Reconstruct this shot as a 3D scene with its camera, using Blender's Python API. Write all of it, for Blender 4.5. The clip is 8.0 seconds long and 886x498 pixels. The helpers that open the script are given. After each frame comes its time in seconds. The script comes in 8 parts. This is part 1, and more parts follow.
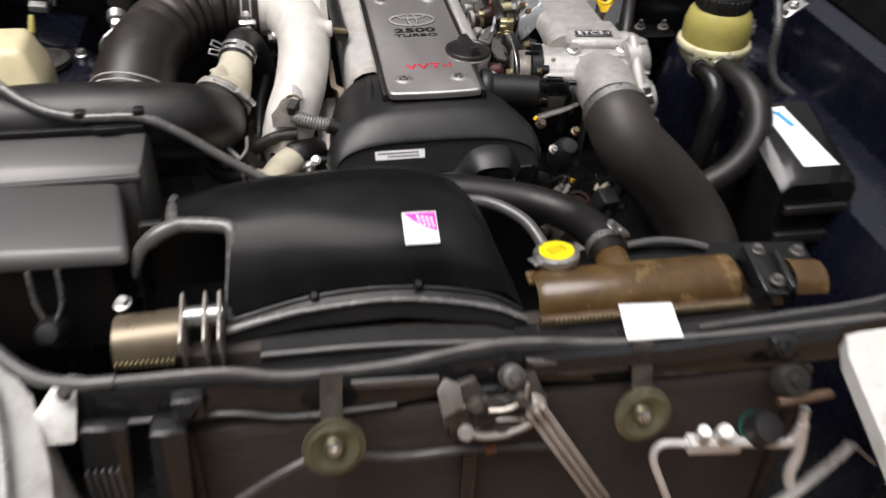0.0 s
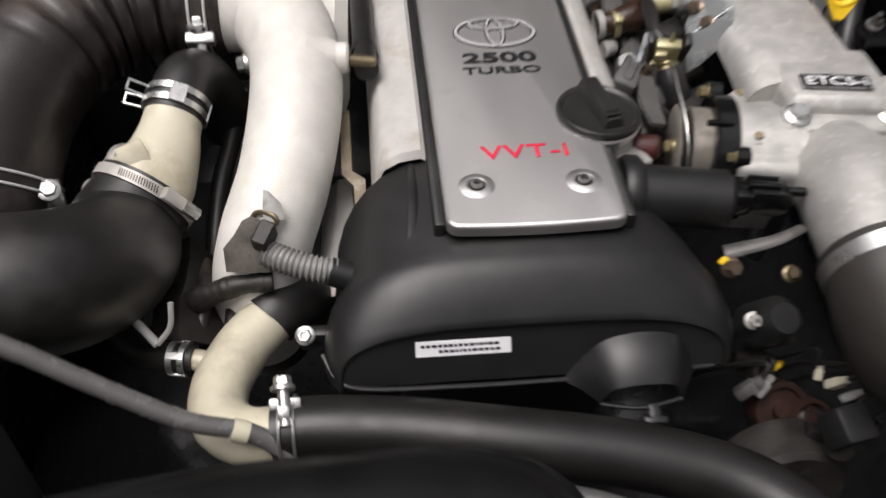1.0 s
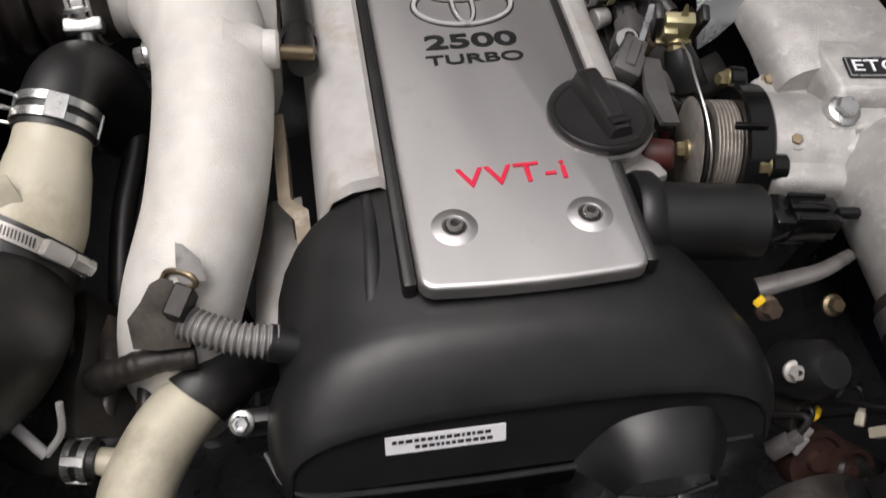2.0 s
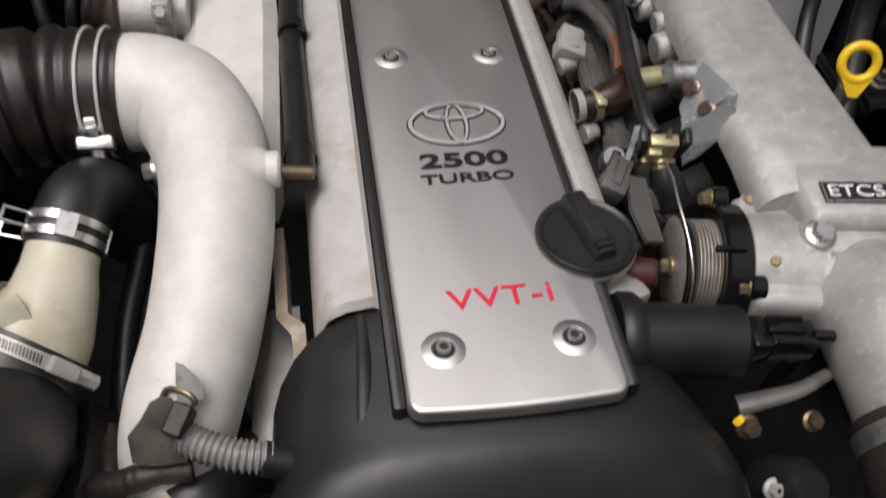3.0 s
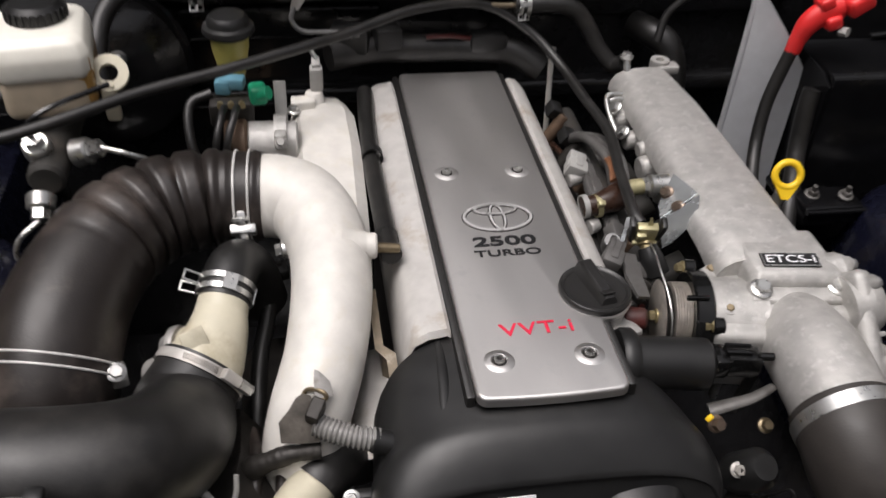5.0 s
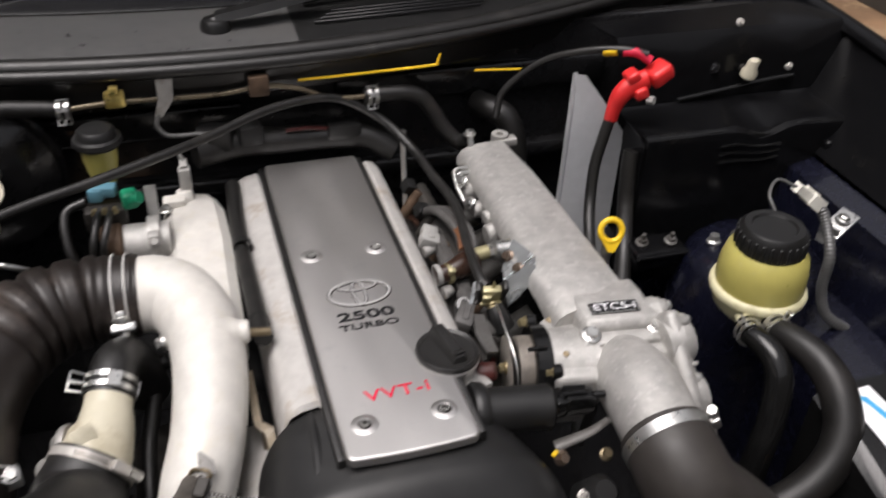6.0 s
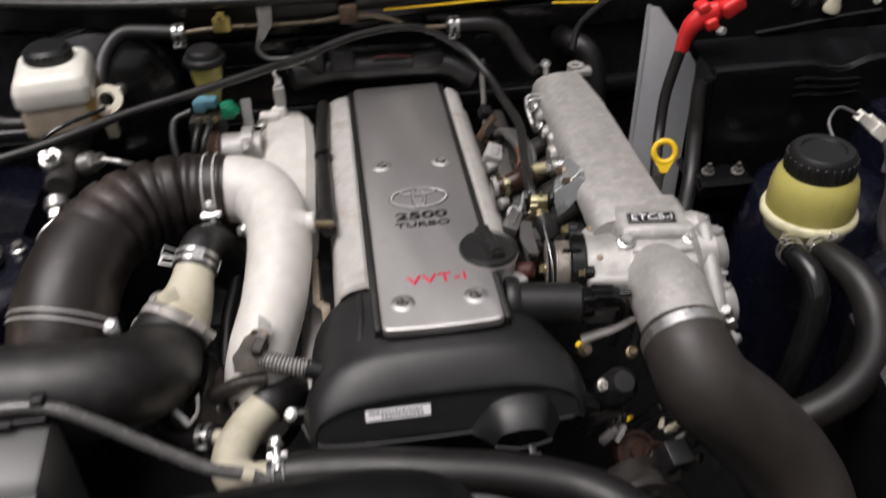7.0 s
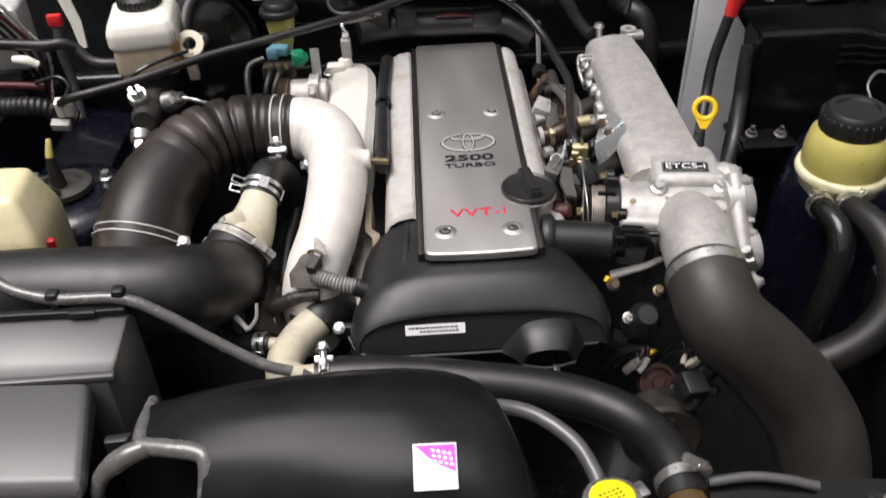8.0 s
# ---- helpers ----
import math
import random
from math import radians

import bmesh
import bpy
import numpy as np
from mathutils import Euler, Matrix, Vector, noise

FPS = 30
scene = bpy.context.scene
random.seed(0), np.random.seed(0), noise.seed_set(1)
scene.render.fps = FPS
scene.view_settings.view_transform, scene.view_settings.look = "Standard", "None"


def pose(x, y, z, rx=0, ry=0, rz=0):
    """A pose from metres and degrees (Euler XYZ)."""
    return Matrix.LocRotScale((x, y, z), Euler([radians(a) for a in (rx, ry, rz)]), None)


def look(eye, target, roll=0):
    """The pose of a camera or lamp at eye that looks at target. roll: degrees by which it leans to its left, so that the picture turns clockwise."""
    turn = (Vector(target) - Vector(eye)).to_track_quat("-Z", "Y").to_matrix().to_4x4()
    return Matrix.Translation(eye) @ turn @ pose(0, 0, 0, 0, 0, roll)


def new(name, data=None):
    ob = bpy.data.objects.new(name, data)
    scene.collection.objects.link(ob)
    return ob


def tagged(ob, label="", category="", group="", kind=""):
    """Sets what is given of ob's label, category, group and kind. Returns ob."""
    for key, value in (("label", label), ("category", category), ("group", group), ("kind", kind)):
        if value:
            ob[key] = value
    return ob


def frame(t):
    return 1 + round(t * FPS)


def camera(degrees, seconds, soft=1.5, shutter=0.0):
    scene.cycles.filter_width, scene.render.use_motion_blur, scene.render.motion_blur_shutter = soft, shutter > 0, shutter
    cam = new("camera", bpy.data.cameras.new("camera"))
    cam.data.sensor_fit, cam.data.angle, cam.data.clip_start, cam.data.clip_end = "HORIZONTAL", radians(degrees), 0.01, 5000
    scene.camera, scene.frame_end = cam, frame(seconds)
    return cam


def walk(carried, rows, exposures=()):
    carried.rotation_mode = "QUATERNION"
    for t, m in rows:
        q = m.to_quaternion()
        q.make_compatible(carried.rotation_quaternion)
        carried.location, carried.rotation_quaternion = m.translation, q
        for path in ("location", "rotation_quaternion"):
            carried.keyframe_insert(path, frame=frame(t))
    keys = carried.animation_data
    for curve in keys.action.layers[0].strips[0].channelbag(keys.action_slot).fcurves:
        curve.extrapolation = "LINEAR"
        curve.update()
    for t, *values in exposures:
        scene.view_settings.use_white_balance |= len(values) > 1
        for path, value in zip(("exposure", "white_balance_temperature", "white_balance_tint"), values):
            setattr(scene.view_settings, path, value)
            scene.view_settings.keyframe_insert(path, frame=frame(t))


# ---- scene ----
# ---------------- camera and its walk ----------------
cam = camera(53.0, 8.0, shutter=0.5)
PATH = [
    (0, -0.1996, -1.1660, 0.5929, 52.48, -1.67, -9.67),
    (0.2, -0.1599, -1.0123, 0.5674, 51.08, -0.85, -8.92),
    (0.3, -0.1510, -0.9403, 0.5558, 50.75, -0.98, -7.86),
    (0.5, -0.1197, -0.7930, 0.5234, 49.10, -1.18, -5.83),
    (0.7, -0.1081, -0.6567, 0.5129, 46.66, -1.07, -4.36),
    (0.8, -0.1034, -0.6018, 0.4814, 46.83, -1.10, -3.95),
    (1, -0.1205, -0.4954, 0.4491, 44.01, -1.04, -5.26),
    (1.2, -0.1262, -0.4197, 0.4343, 39.33, -0.46, -5.33),
    (1.5, -0.1282, -0.3634, 0.3972, 38.05, -1.20, -8.28),
    (1.7, -0.1225, -0.3431, 0.3981, 37.89, -1.96, -9.06),
    (2.8, -0.1141, -0.3106, 0.4209, 41.18, -2.78, -9.06),
    (3, -0.1088, -0.3081, 0.4463, 41.64, -2.70, -8.49),
    (3.5, -0.1103, -0.3251, 0.4688, 44.13, -3.92, -7.81),
    (4, -0.1197, -0.3482, 0.4781, 46.04, -3.96, -7.58),
    (4.2, -0.1331, -0.3656, 0.4704, 46.90, -4.58, -6.71),
    (5.5, -0.2191, -0.6104, 0.6342, 53.33, -0.36, -12.39),
    (5.8, -0.1932, -0.6189, 0.6500, 54.08, -0.78, -15.60),
    (6, -0.1718, -0.6085, 0.6480, 55.03, -2.02, -17.13),
    (6.2, -0.1549, -0.5972, 0.6410, 55.96, -1.81, -17.90),
    (6.3, -0.1597, -0.6031, 0.6450, 55.63, -1.49, -18.13),
    (6.5, -0.1424, -0.6279, 0.6393, 55.91, 0.16, -15.22),
    (6.7, -0.1046, -0.6727, 0.6399, 55.19, 1.67, -11.54),
    (7, -0.0807, -0.7573, 0.6392, 53.20, 1.65, -7.75),
    (7.2, -0.0570, -0.8034, 0.6374, 52.51, 1.78, -4.34),
    (7.5, -0.0600, -0.8356, 0.6527, 51.96, 1.06, -2.44),
    (7.7, -0.0440, -0.8615, 0.6469, 53.73, 2.18, -1.37),
    (8, -0.0563, -0.8690, 0.6365, 52.66, 2.26, -2.46),
]
walk(cam, [(t, pose(x, y, z, rx, ry, rz)) for t, x, y, z, rx, ry, rz in PATH],
     exposures=((0.0, 0.42, 6500.0, 14.0), (0.5, 0.42, 6500.0, 14.0), (1.0, 0.32, 6500.0, 14.0), (1.5, 0.14, 6500.0, 14.5), (3.0, -0.02, 6500.0, 14.8), (3.5, -0.10, 6500.0, 14.8), (4.0, 0.02, 6500.0, 14.8), (5.5, 0.28, 6500.0, 15.0), (6.0, 0.32, 6500.0, 15.0), (6.5, 0.26, 6500.0, 15.0), (7.0, 0.14, 6500.0, 15.0), (7.5, 0.38, 6500.0, 14.5), (8.0, 0.55, 6500.0, 14.5)))

# ---------------- world and light ----------------
SUN_ELEVATION, SUN_AZIMUTH = 72.0, 248.0
world = bpy.data.worlds.new("overcast_sky")
scene.world = world
world.use_nodes = True
wn = world.node_tree.nodes
sky = wn.new("ShaderNodeTexSky")
sky.sky_type = "NISHITA"
sky.sun_disc = False
sky.sun_elevation = radians(SUN_ELEVATION)
sky.sun_rotation = radians(SUN_AZIMUTH)
sky.dust_density = 6.0
soft_sky = wn.new("ShaderNodeHueSaturation")
soft_sky.inputs["Saturation"].default_value = 0.15
world.node_tree.links.new(sky.outputs["Color"], soft_sky.inputs["Color"])
world.node_tree.links.new(soft_sky.outputs["Color"], wn["Background"].inputs["Color"])
wn["Background"].inputs["Strength"].default_value = 0.105

sun_data = bpy.data.lights.new("sun", "SUN")
sun_data.energy = 1.9
sun_data.angle = radians(40)
sun_data.color = (1.0, 0.96, 0.91)
sun = new("sun", sun_data)
sun_way = Vector((math.sin(radians(SUN_AZIMUTH)) * math.cos(radians(SUN_ELEVATION)),
                  math.cos(radians(SUN_AZIMUTH)) * math.cos(radians(SUN_ELEVATION)),
                  math.sin(radians(SUN_ELEVATION))))
sun.matrix_world = look(sun_way * 5, (0, 0, 0))


# ---------------- materials ----------------
def material(name, color, rough=0.5, metal=0.0, vary=0.15, scale=60.0, bump=0.1, bump_scale=600.0,
             spots=None, spot_amount=0.0, spot_scale=14.0, coat=0.0, sheen=0.0, trans=0.0, rough_vary=0.12, stretch=(1, 1, 1), spec=0.5):
    """A procedural surface: base colour varied at two sizes, stains of a second colour, fine relief."""
    m = bpy.data.materials.new(name)
    m.use_nodes = True
    n, l = m.node_tree.nodes, m.node_tree.links
    b = n["Principled BSDF"]
    tc = n.new("ShaderNodeTexCoord")
    mp = n.new("ShaderNodeMapping")
    mp.inputs["Scale"].default_value = stretch
    l.new(tc.outputs["Object"], mp.inputs["Vector"])
    big = n.new("ShaderNodeTexNoise")
    big.inputs["Scale"].default_value = scale
    big.inputs["Detail"].default_value = 6.0
    l.new(mp.outputs["Vector"], big.inputs["Vector"])
    fine = n.new("ShaderNodeTexNoise")
    fine.inputs["Scale"].default_value = bump_scale
    fine.inputs["Detail"].default_value = 3.0
    l.new(mp.outputs["Vector"], fine.inputs["Vector"])
    ramp = n.new("ShaderNodeValToRGB")
    lo = [c * (1 - vary) for c in color]
    hi = [min(1.0, c * (1 + vary)) for c in color]
    ramp.color_ramp.elements[0].position, ramp.color_ramp.elements[1].position = 0.3, 0.7
    ramp.color_ramp.elements[0].color, ramp.color_ramp.elements[1].color = (*lo, 1), (*hi, 1)
    l.new(big.outputs["Fac"], ramp.inputs["Fac"])
    out = ramp.outputs["Color"]
    if spots:
        sp = n.new("ShaderNodeTexNoise")
        sp.inputs["Scale"].default_value = spot_scale
        sp.inputs["Detail"].default_value = 8.0
        sp.inputs["Roughness"].default_value = 0.65
        l.new(tc.outputs["Object"], sp.inputs["Vector"])
        sr = n.new("ShaderNodeMapRange")
        sr.inputs["From Min"].default_value, sr.inputs["From Max"].default_value = 0.62 - 0.25 * spot_amount, 0.75 - 0.2 * spot_amount
        l.new(sp.outputs["Fac"], sr.inputs["Value"])
        mx = n.new("ShaderNodeMix")
        mx.data_type = "RGBA"
        mx.inputs[7].default_value = (*spots, 1)
        l.new(sr.outputs["Result"], mx.inputs[0])
        l.new(out, mx.inputs[6])
        out = mx.outputs[2]
    l.new(out, b.inputs["Base Color"])
    rr = n.new("ShaderNodeMapRange")
    rr.inputs["To Min"].default_value, rr.inputs["To Max"].default_value = max(0.03, rough - rough_vary), min(1, rough + rough_vary)
    l.new(big.outputs["Fac"], rr.inputs["Value"])
    l.new(rr.outputs["Result"], b.inputs["Roughness"])
    bp = n.new("ShaderNodeBump")
    bp.inputs["Strength"].default_value = bump
    bp.inputs["Distance"].default_value = 0.0006
    l.new(fine.outputs["Fac"], bp.inputs["Height"])
    l.new(bp.outputs["Normal"], b.inputs["Normal"])
    b.inputs["Metallic"].default_value = metal
    b.inputs["Coat Weight"].default_value = coat
    b.inputs["Sheen Weight"].default_value = sheen
    b.inputs["Transmission Weight"].default_value = trans
    b.inputs["Specular IOR Level"].default_value = spec
    return m


PLASTIC = material("black_moulded_plastic", (0.012, 0.012, 0.012), 0.40, bump=0.08, bump_scale=900, spec=0.46, spots=(0.018, 0.017, 0.016), spot_amount=0.25, spot_scale=9)
GLOSS = material("satin_black_plastic", (0.007, 0.007, 0.007), 0.13, bump=0.08, spec=0.4, bump_scale=500, spots=(0.012, 0.0115, 0.011), spot_amount=0.2, rough_vary=0.05)
GREYPL = material("weathered_grey_plastic", (0.082, 0.082, 0.081), 0.32, spec=0.7, bump=0.15, bump_scale=700, spots=(0.09, 0.088, 0.085), spot_amount=0.4, spot_scale=6)
HOSEB = material("dusty_brown_black_hose_rubber", (0.033, 0.029, 0.026), 0.5, bump=0.25, bump_scale=500, spec=0.5, spots=(0.040, 0.035, 0.031), spot_amount=0.3, spot_scale=9)
RUBBER = material("black_rubber", (0.011, 0.0105, 0.010), 0.44, bump=0.2, bump_scale=500, spec=0.6, spots=(0.028, 0.026, 0.024), spot_amount=0.3, spot_scale=12)
BROWNRUB = material("aged_brown_black_rubber", (0.017, 0.0135, 0.012), 0.40, bump=0.3, bump_scale=500, spots=(0.075, 0.06, 0.052), spot_amount=0.4, spot_scale=10)
CAST = material("sandblasted_cast_aluminium", (0.69, 0.668, 0.622), 0.5, metal=0.1, vary=0.07, bump=0.8, bump_scale=900, spots=(0.66, 0.63, 0.56), spot_amount=0.3, spot_scale=45)
CASTGREY = material("grey_cast_aluminium", (0.44, 0.43, 0.41), 0.45, metal=0.4, vary=0.14, scale=60, bump=0.9, bump_scale=900, spots=(0.55, 0.54, 0.52), spot_amount=0.35, spot_scale=110)
CAMCOV = material("dusty_cast_cam_cover", (0.55, 0.535, 0.51), 0.5, metal=0.25, vary=0.08, bump=0.5, bump_scale=900, spots=(0.40, 0.34, 0.27), spot_amount=0.32, spot_scale=13)
BRUSHED = material("brushed_silver_plate", (0.66, 0.645, 0.63), 0.47, metal=1.0, vary=0.07, scale=14, bump=0.12, bump_scale=1500, spots=(0.62, 0.61, 0.60), spot_amount=0.25, spot_scale=30, stretch=(1, 0.25, 1), rough_vary=0.12)
STEEL = material("bright_zinc_steel", (0.62, 0.62, 0.60), 0.3, metal=0.9, vary=0.1, scale=120, bump=0.2)
GOLDZ = material("yellow_zinc_steel", (0.36, 0.30, 0.17), 0.35, metal=0.75, vary=0.15, scale=120)
BRASS = material("tarnished_brass", (0.24, 0.19, 0.12), 0.4, metal=0.8, vary=0.2, scale=120)
RUSTRED = material("dark_red_brown_rust", (0.030, 0.012, 0.008), 0.6, metal=0.2, vary=0.35, scale=60, bump=0.6)
RUST = material("rusty_brown_steel", (0.11, 0.07, 0.045), 0.6, metal=0.3, vary=0.3, scale=80, bump=0.6)
CREAM = material("aged_cream_plastic", (0.58, 0.54, 0.42), 0.38, vary=0.05, bump=0.2, spots=(0.42, 0.37, 0.26), spot_amount=0.35, spot_scale=14)
CREAMP = material("oxidised_cream_pipe", (0.56, 0.52, 0.40), 0.45, metal=0.1, vary=0.08, bump=0.3, spots=(0.38, 0.34, 0.25), spot_amount=0.3, spot_scale=14)
RESV = material("yellowed_reservoir_plastic", (0.52, 0.465, 0.13), 0.32, vary=0.05, bump=0.1, trans=0.12, spots=(0.50, 0.46, 0.20), spot_amount=0.3)
RESVLT = material("pale_reservoir_plastic", (0.74, 0.70, 0.46), 0.32, vary=0.06, bump=0.1, trans=0.1, spots=(0.44, 0.40, 0.22), spot_amount=0.4, spot_scale=18)
WHITEPL = material("milky_white_plastic", (0.82, 0.80, 0.72), 0.35, vary=0.04, bump=0.1)
AMBER = material("amber_stained_plastic", (0.42, 0.24, 0.07), 0.3, vary=0.1, bump=0.05, trans=0.1)
FLUID = material("beige_brake_fluid_plastic", (0.44, 0.37, 0.28), 0.35, vary=0.08, bump=0.1)
PAPER = material("white_paper_label", (0.88, 0.88, 0.90), 0.5, vary=0.03, bump=0.05)
YELLOW = material("yellow_plastic", (0.85, 0.55, 0.02), 0.38, vary=0.06, bump=0.1)
YELLOWP = material("yellow_sticker", (0.88, 0.70, 0.01), 0.4, vary=0.05, bump=0.05)
RED = material("red_rubber_boot", (0.72, 0.03, 0.03), 0.4, vary=0.1, bump=0.2)
REDINK = material("red_paint", (0.70, 0.02, 0.06), 0.45, vary=0.08, bump=0.05)
PINK = material("magenta_print", (0.75, 0.05, 0.50), 0.45, vary=0.08, bump=0.05)
BLACKINK = material("black_paint", (0.012, 0.012, 0.013), 0.45, vary=0.1, bump=0.05)
BLUE = material("blue_print", (0.05, 0.35, 0.65), 0.45, vary=0.08, bump=0.05)
GREEN = material("green_connector_plastic", (0.008, 0.26, 0.13), 0.4, vary=0.08, bump=0.1)
LTBLUE = material("light_blue_plastic", (0.10, 0.24, 0.31), 0.4, vary=0.08, bump=0.1)
NAVY = material("dark_navy_car_paint", (0.0045, 0.005, 0.012), 0.27, vary=0.1, bump=0.03, coat=0.35, rough_vary=0.05, spots=(0.012, 0.011, 0.014), spot_amount=0.2)
BLACKP = material("black_painted_sheet_metal", (0.015, 0.015, 0.016), 0.17, spec=0.35, vary=0.15, bump=0.1, coat=0.3, spots=(0.014, 0.013, 0.012), spot_amount=0.25, rough_vary=0.06)
PANEL = material("pale_grey_heat_shield", (0.52, 0.53, 0.55), 0.36, vary=0.05, bump=0.1, metal=0.35)
RADTANK = material("tea_brown_radiator_plastic", (0.085, 0.050, 0.019), 0.22, vary=0.3, scale=30, bump=0.2, spots=(0.26, 0.17, 0.07), spot_amount=0.4, spot_scale=18)
COND = material("dusty_condenser_fins", (0.048, 0.040, 0.036), 0.7, vary=0.2, bump=0.8, bump_scale=900)
SILVERP = material("silver_grey_body_panel", (0.60, 0.60, 0.57), 0.42, vary=0.06, bump=0.1, spots=(0.35, 0.34, 0.31), spot_amount=0.3)
HORNM = material("dull_green_gold_zinc", (0.17, 0.165, 0.105), 0.42, metal=0.55, vary=0.2, scale=50)
GLASS = material("dark_windscreen_glass", (0.01, 0.012, 0.012), 0.05, vary=0.05, bump=0.0, rough_vary=0.01)
GREASE = material("greasy_iron", (0.032, 0.029, 0.026), 0.5, metal=0.4, vary=0.4, scale=50, bump=0.8, bump_scale=200)
REDWIRE = material("dull_red_cable", (0.06, 0.008, 0.007), 0.5)
COPPER = material("orange_brown_wire", (0.20, 0.085, 0.04), 0.5)
DULLRUB = material("dull_dusty_black_rubber", (0.009, 0.0085, 0.008), 0.42, bump=0.25, bump_scale=500, spec=0.44, spots=(0.020, 0.018, 0.017), spot_amount=0.3, spot_scale=12)
ARMALLOY = material("oily_alloy_arm", (0.115, 0.11, 0.104), 0.5, metal=0.3, vary=0.2, scale=70, bump=0.4, spots=(0.05, 0.045, 0.04), spot_amount=0.4, spot_scale=30)
DKRED = material("dull_dark_red_plastic", (0.055, 0.009, 0.007), 0.5, vary=0.2, bump=0.2, spots=(0.05, 0.025, 0.02), spot_amount=0.4, spot_scale=40)
ALLOYD = material("dulled_alloy", (0.30, 0.29, 0.275), 0.45, metal=0.35, vary=0.15, scale=70, bump=0.4, spots=(0.16, 0.14, 0.12), spot_amount=0.3, spot_scale=30)
FITBOLT = material("dark_chromate_bolt", (0.20, 0.15, 0.115), 0.35, metal=0.75, vary=0.2, scale=120, bump=0.2)
GREYCONN = material("grey_connector_plastic", (0.34, 0.335, 0.32), 0.45, vary=0.1)
EARTH = material("brown_workshop_ground", (0.22, 0.13, 0.07), 0.8, vary=0.4, scale=3, bump=0.6, bump_scale=60, spots=(0.32, 0.22, 0.13), spot_amount=0.4, spot_scale=5)
# lighter grey for beam flange and strips; draws a ledge highlight too
FLANGE = material("lightened_grey_black_paint", (0.13, 0.125, 0.12), 0.35, vary=0.15, bump=0.2, spots=(0.06, 0.058, 0.055), spot_amount=0.3)
AIRBOX = material("satin_grey_black_plastic", (0.075, 0.074, 0.073), 0.36, bump=0.12, bump_scale=600, spec=0.75, spots=(0.075, 0.072, 0.069), spot_amount=0.3, spot_scale=12, rough_vary=0.05, vary=0.06, scale=8)
DUCT = material("satin_black_duct_plastic", (0.008, 0.008, 0.008), 0.24, bump=0.06, bump_scale=400, spec=0.15, rough_vary=0.06, vary=0.3, scale=20)
ZINC = material("dull_galvanised_steel", (0.46, 0.44, 0.41), 0.42, metal=0.3, vary=0.12, scale=60, bump=0.3, spots=(0.28, 0.24, 0.20), spot_amount=0.25)
SPRING = material("dull_spring_steel", (0.50, 0.46, 0.41), 0.34, metal=0.6, vary=0.2, scale=120, bump=0.2)
LATCHM = material("greasy_brown_steel", (0.09, 0.08, 0.068), 0.45, metal=0.4, vary=0.4, scale=60, bump=0.6, bump_scale=300, spots=(0.05, 0.042, 0.035), spot_amount=0.4, spot_scale=30)
BRNTUBE = material("dark_brown_rubber_tube", (0.036, 0.018, 0.012), 0.3, vary=0.2, bump=0.1)
BLUEZINC = material("clear_zinc_bracket", (0.60, 0.63, 0.64), 0.26, metal=0.7, vary=0.1, scale=40, bump=0.15, spots=(0.36, 0.37, 0.37), spot_amount=0.25, spot_scale=25)
CLIPZ = material("olive_zinc_clip", (0.42, 0.38, 0.22), 0.4, metal=0.5, vary=0.15, scale=90)
# dusty cast metal, coloured near black to hold the valley's shade
RUNNERM = material("dusty_shaded_cast", (0.045, 0.043, 0.040), 0.6, metal=0.2, vary=0.2, bump=0.5, spots=(0.07, 0.06, 0.05), spot_amount=0.4)
TANKM = material("yellowed_tank_plastic", (0.80, 0.71, 0.44), 0.35, vary=0.06, bump=0.1, trans=0.05, spots=(0.60, 0.50, 0.28), spot_amount=0.25)
CLIPG = material("bright_gold_zinc_clip", (0.62, 0.48, 0.16), 0.3, metal=0.7, vary=0.2, scale=90)
EMBLEM = material("satin_silver_emblem", (0.78, 0.77, 0.76), 0.3, metal=0.5, vary=0.05, scale=80)
CONDUIT = material("shiny_grey_conduit", (0.22, 0.215, 0.205), 0.22, spec=1.0, vary=0.1, bump=0.05)
# lightened grey puts the duct edge highlights into the colour; also sheathes a cable
RIMM = material("sheen_lightened_plastic", (0.11, 0.107, 0.104), 0.26, spec=0.8, vary=0.15, bump=0.05)
TANSTEEL = material("heat_tanned_steel", (0.22, 0.18, 0.13), 0.42, metal=0.35, vary=0.25, scale=50, bump=0.3, spots=(0.42, 0.38, 0.31), spot_amount=0.4, spot_scale=40)
BAYBLACK = material("deep_black_bay_paint", (0.0045, 0.0045, 0.005), 0.2, bump=0.05, spec=0.2, vary=0.2, rough_vary=0.08, spots=(0.009, 0.0085, 0.008), spot_amount=0.25, spot_scale=12)
CAPM = material("worn_grey_black_cap_plastic", (0.020, 0.0195, 0.019), 0.33, bump=0.15, bump_scale=700, spec=0.5, spots=(0.035, 0.033, 0.031), spot_amount=0.3, spot_scale=25)
STUBM = material("dull_silver_tank_end", (0.19, 0.155, 0.105), 0.3, metal=0.5, vary=0.15, scale=40)
ALUPIPE = material("bright_aluminium_pipe", (0.70, 0.69, 0.67), 0.35, metal=0.3, vary=0.06)
TEAL = material("dull_teal_seal", (0.01, 0.09, 0.07), 0.45, vary=0.1)
DARKCONN = material("dusty_grey_connector_plastic", (0.085, 0.082, 0.079), 0.5, vary=0.2, scale=40, bump=0.2, spots=(0.05, 0.045, 0.04), spot_amount=0.35)

WALLM = material("dull_light_block_wall", (0.10, 0.095, 0.088), 0.85, vary=0.2, scale=3, bump=0.4, bump_scale=40)


# ---------------- building tools ----------------
def thing(name, at, label, category, group="", kind=""):
    e = new(name)
    e.location = at
    e.empty_display_size = 0.02
    return tagged(e, label, category, group, kind)


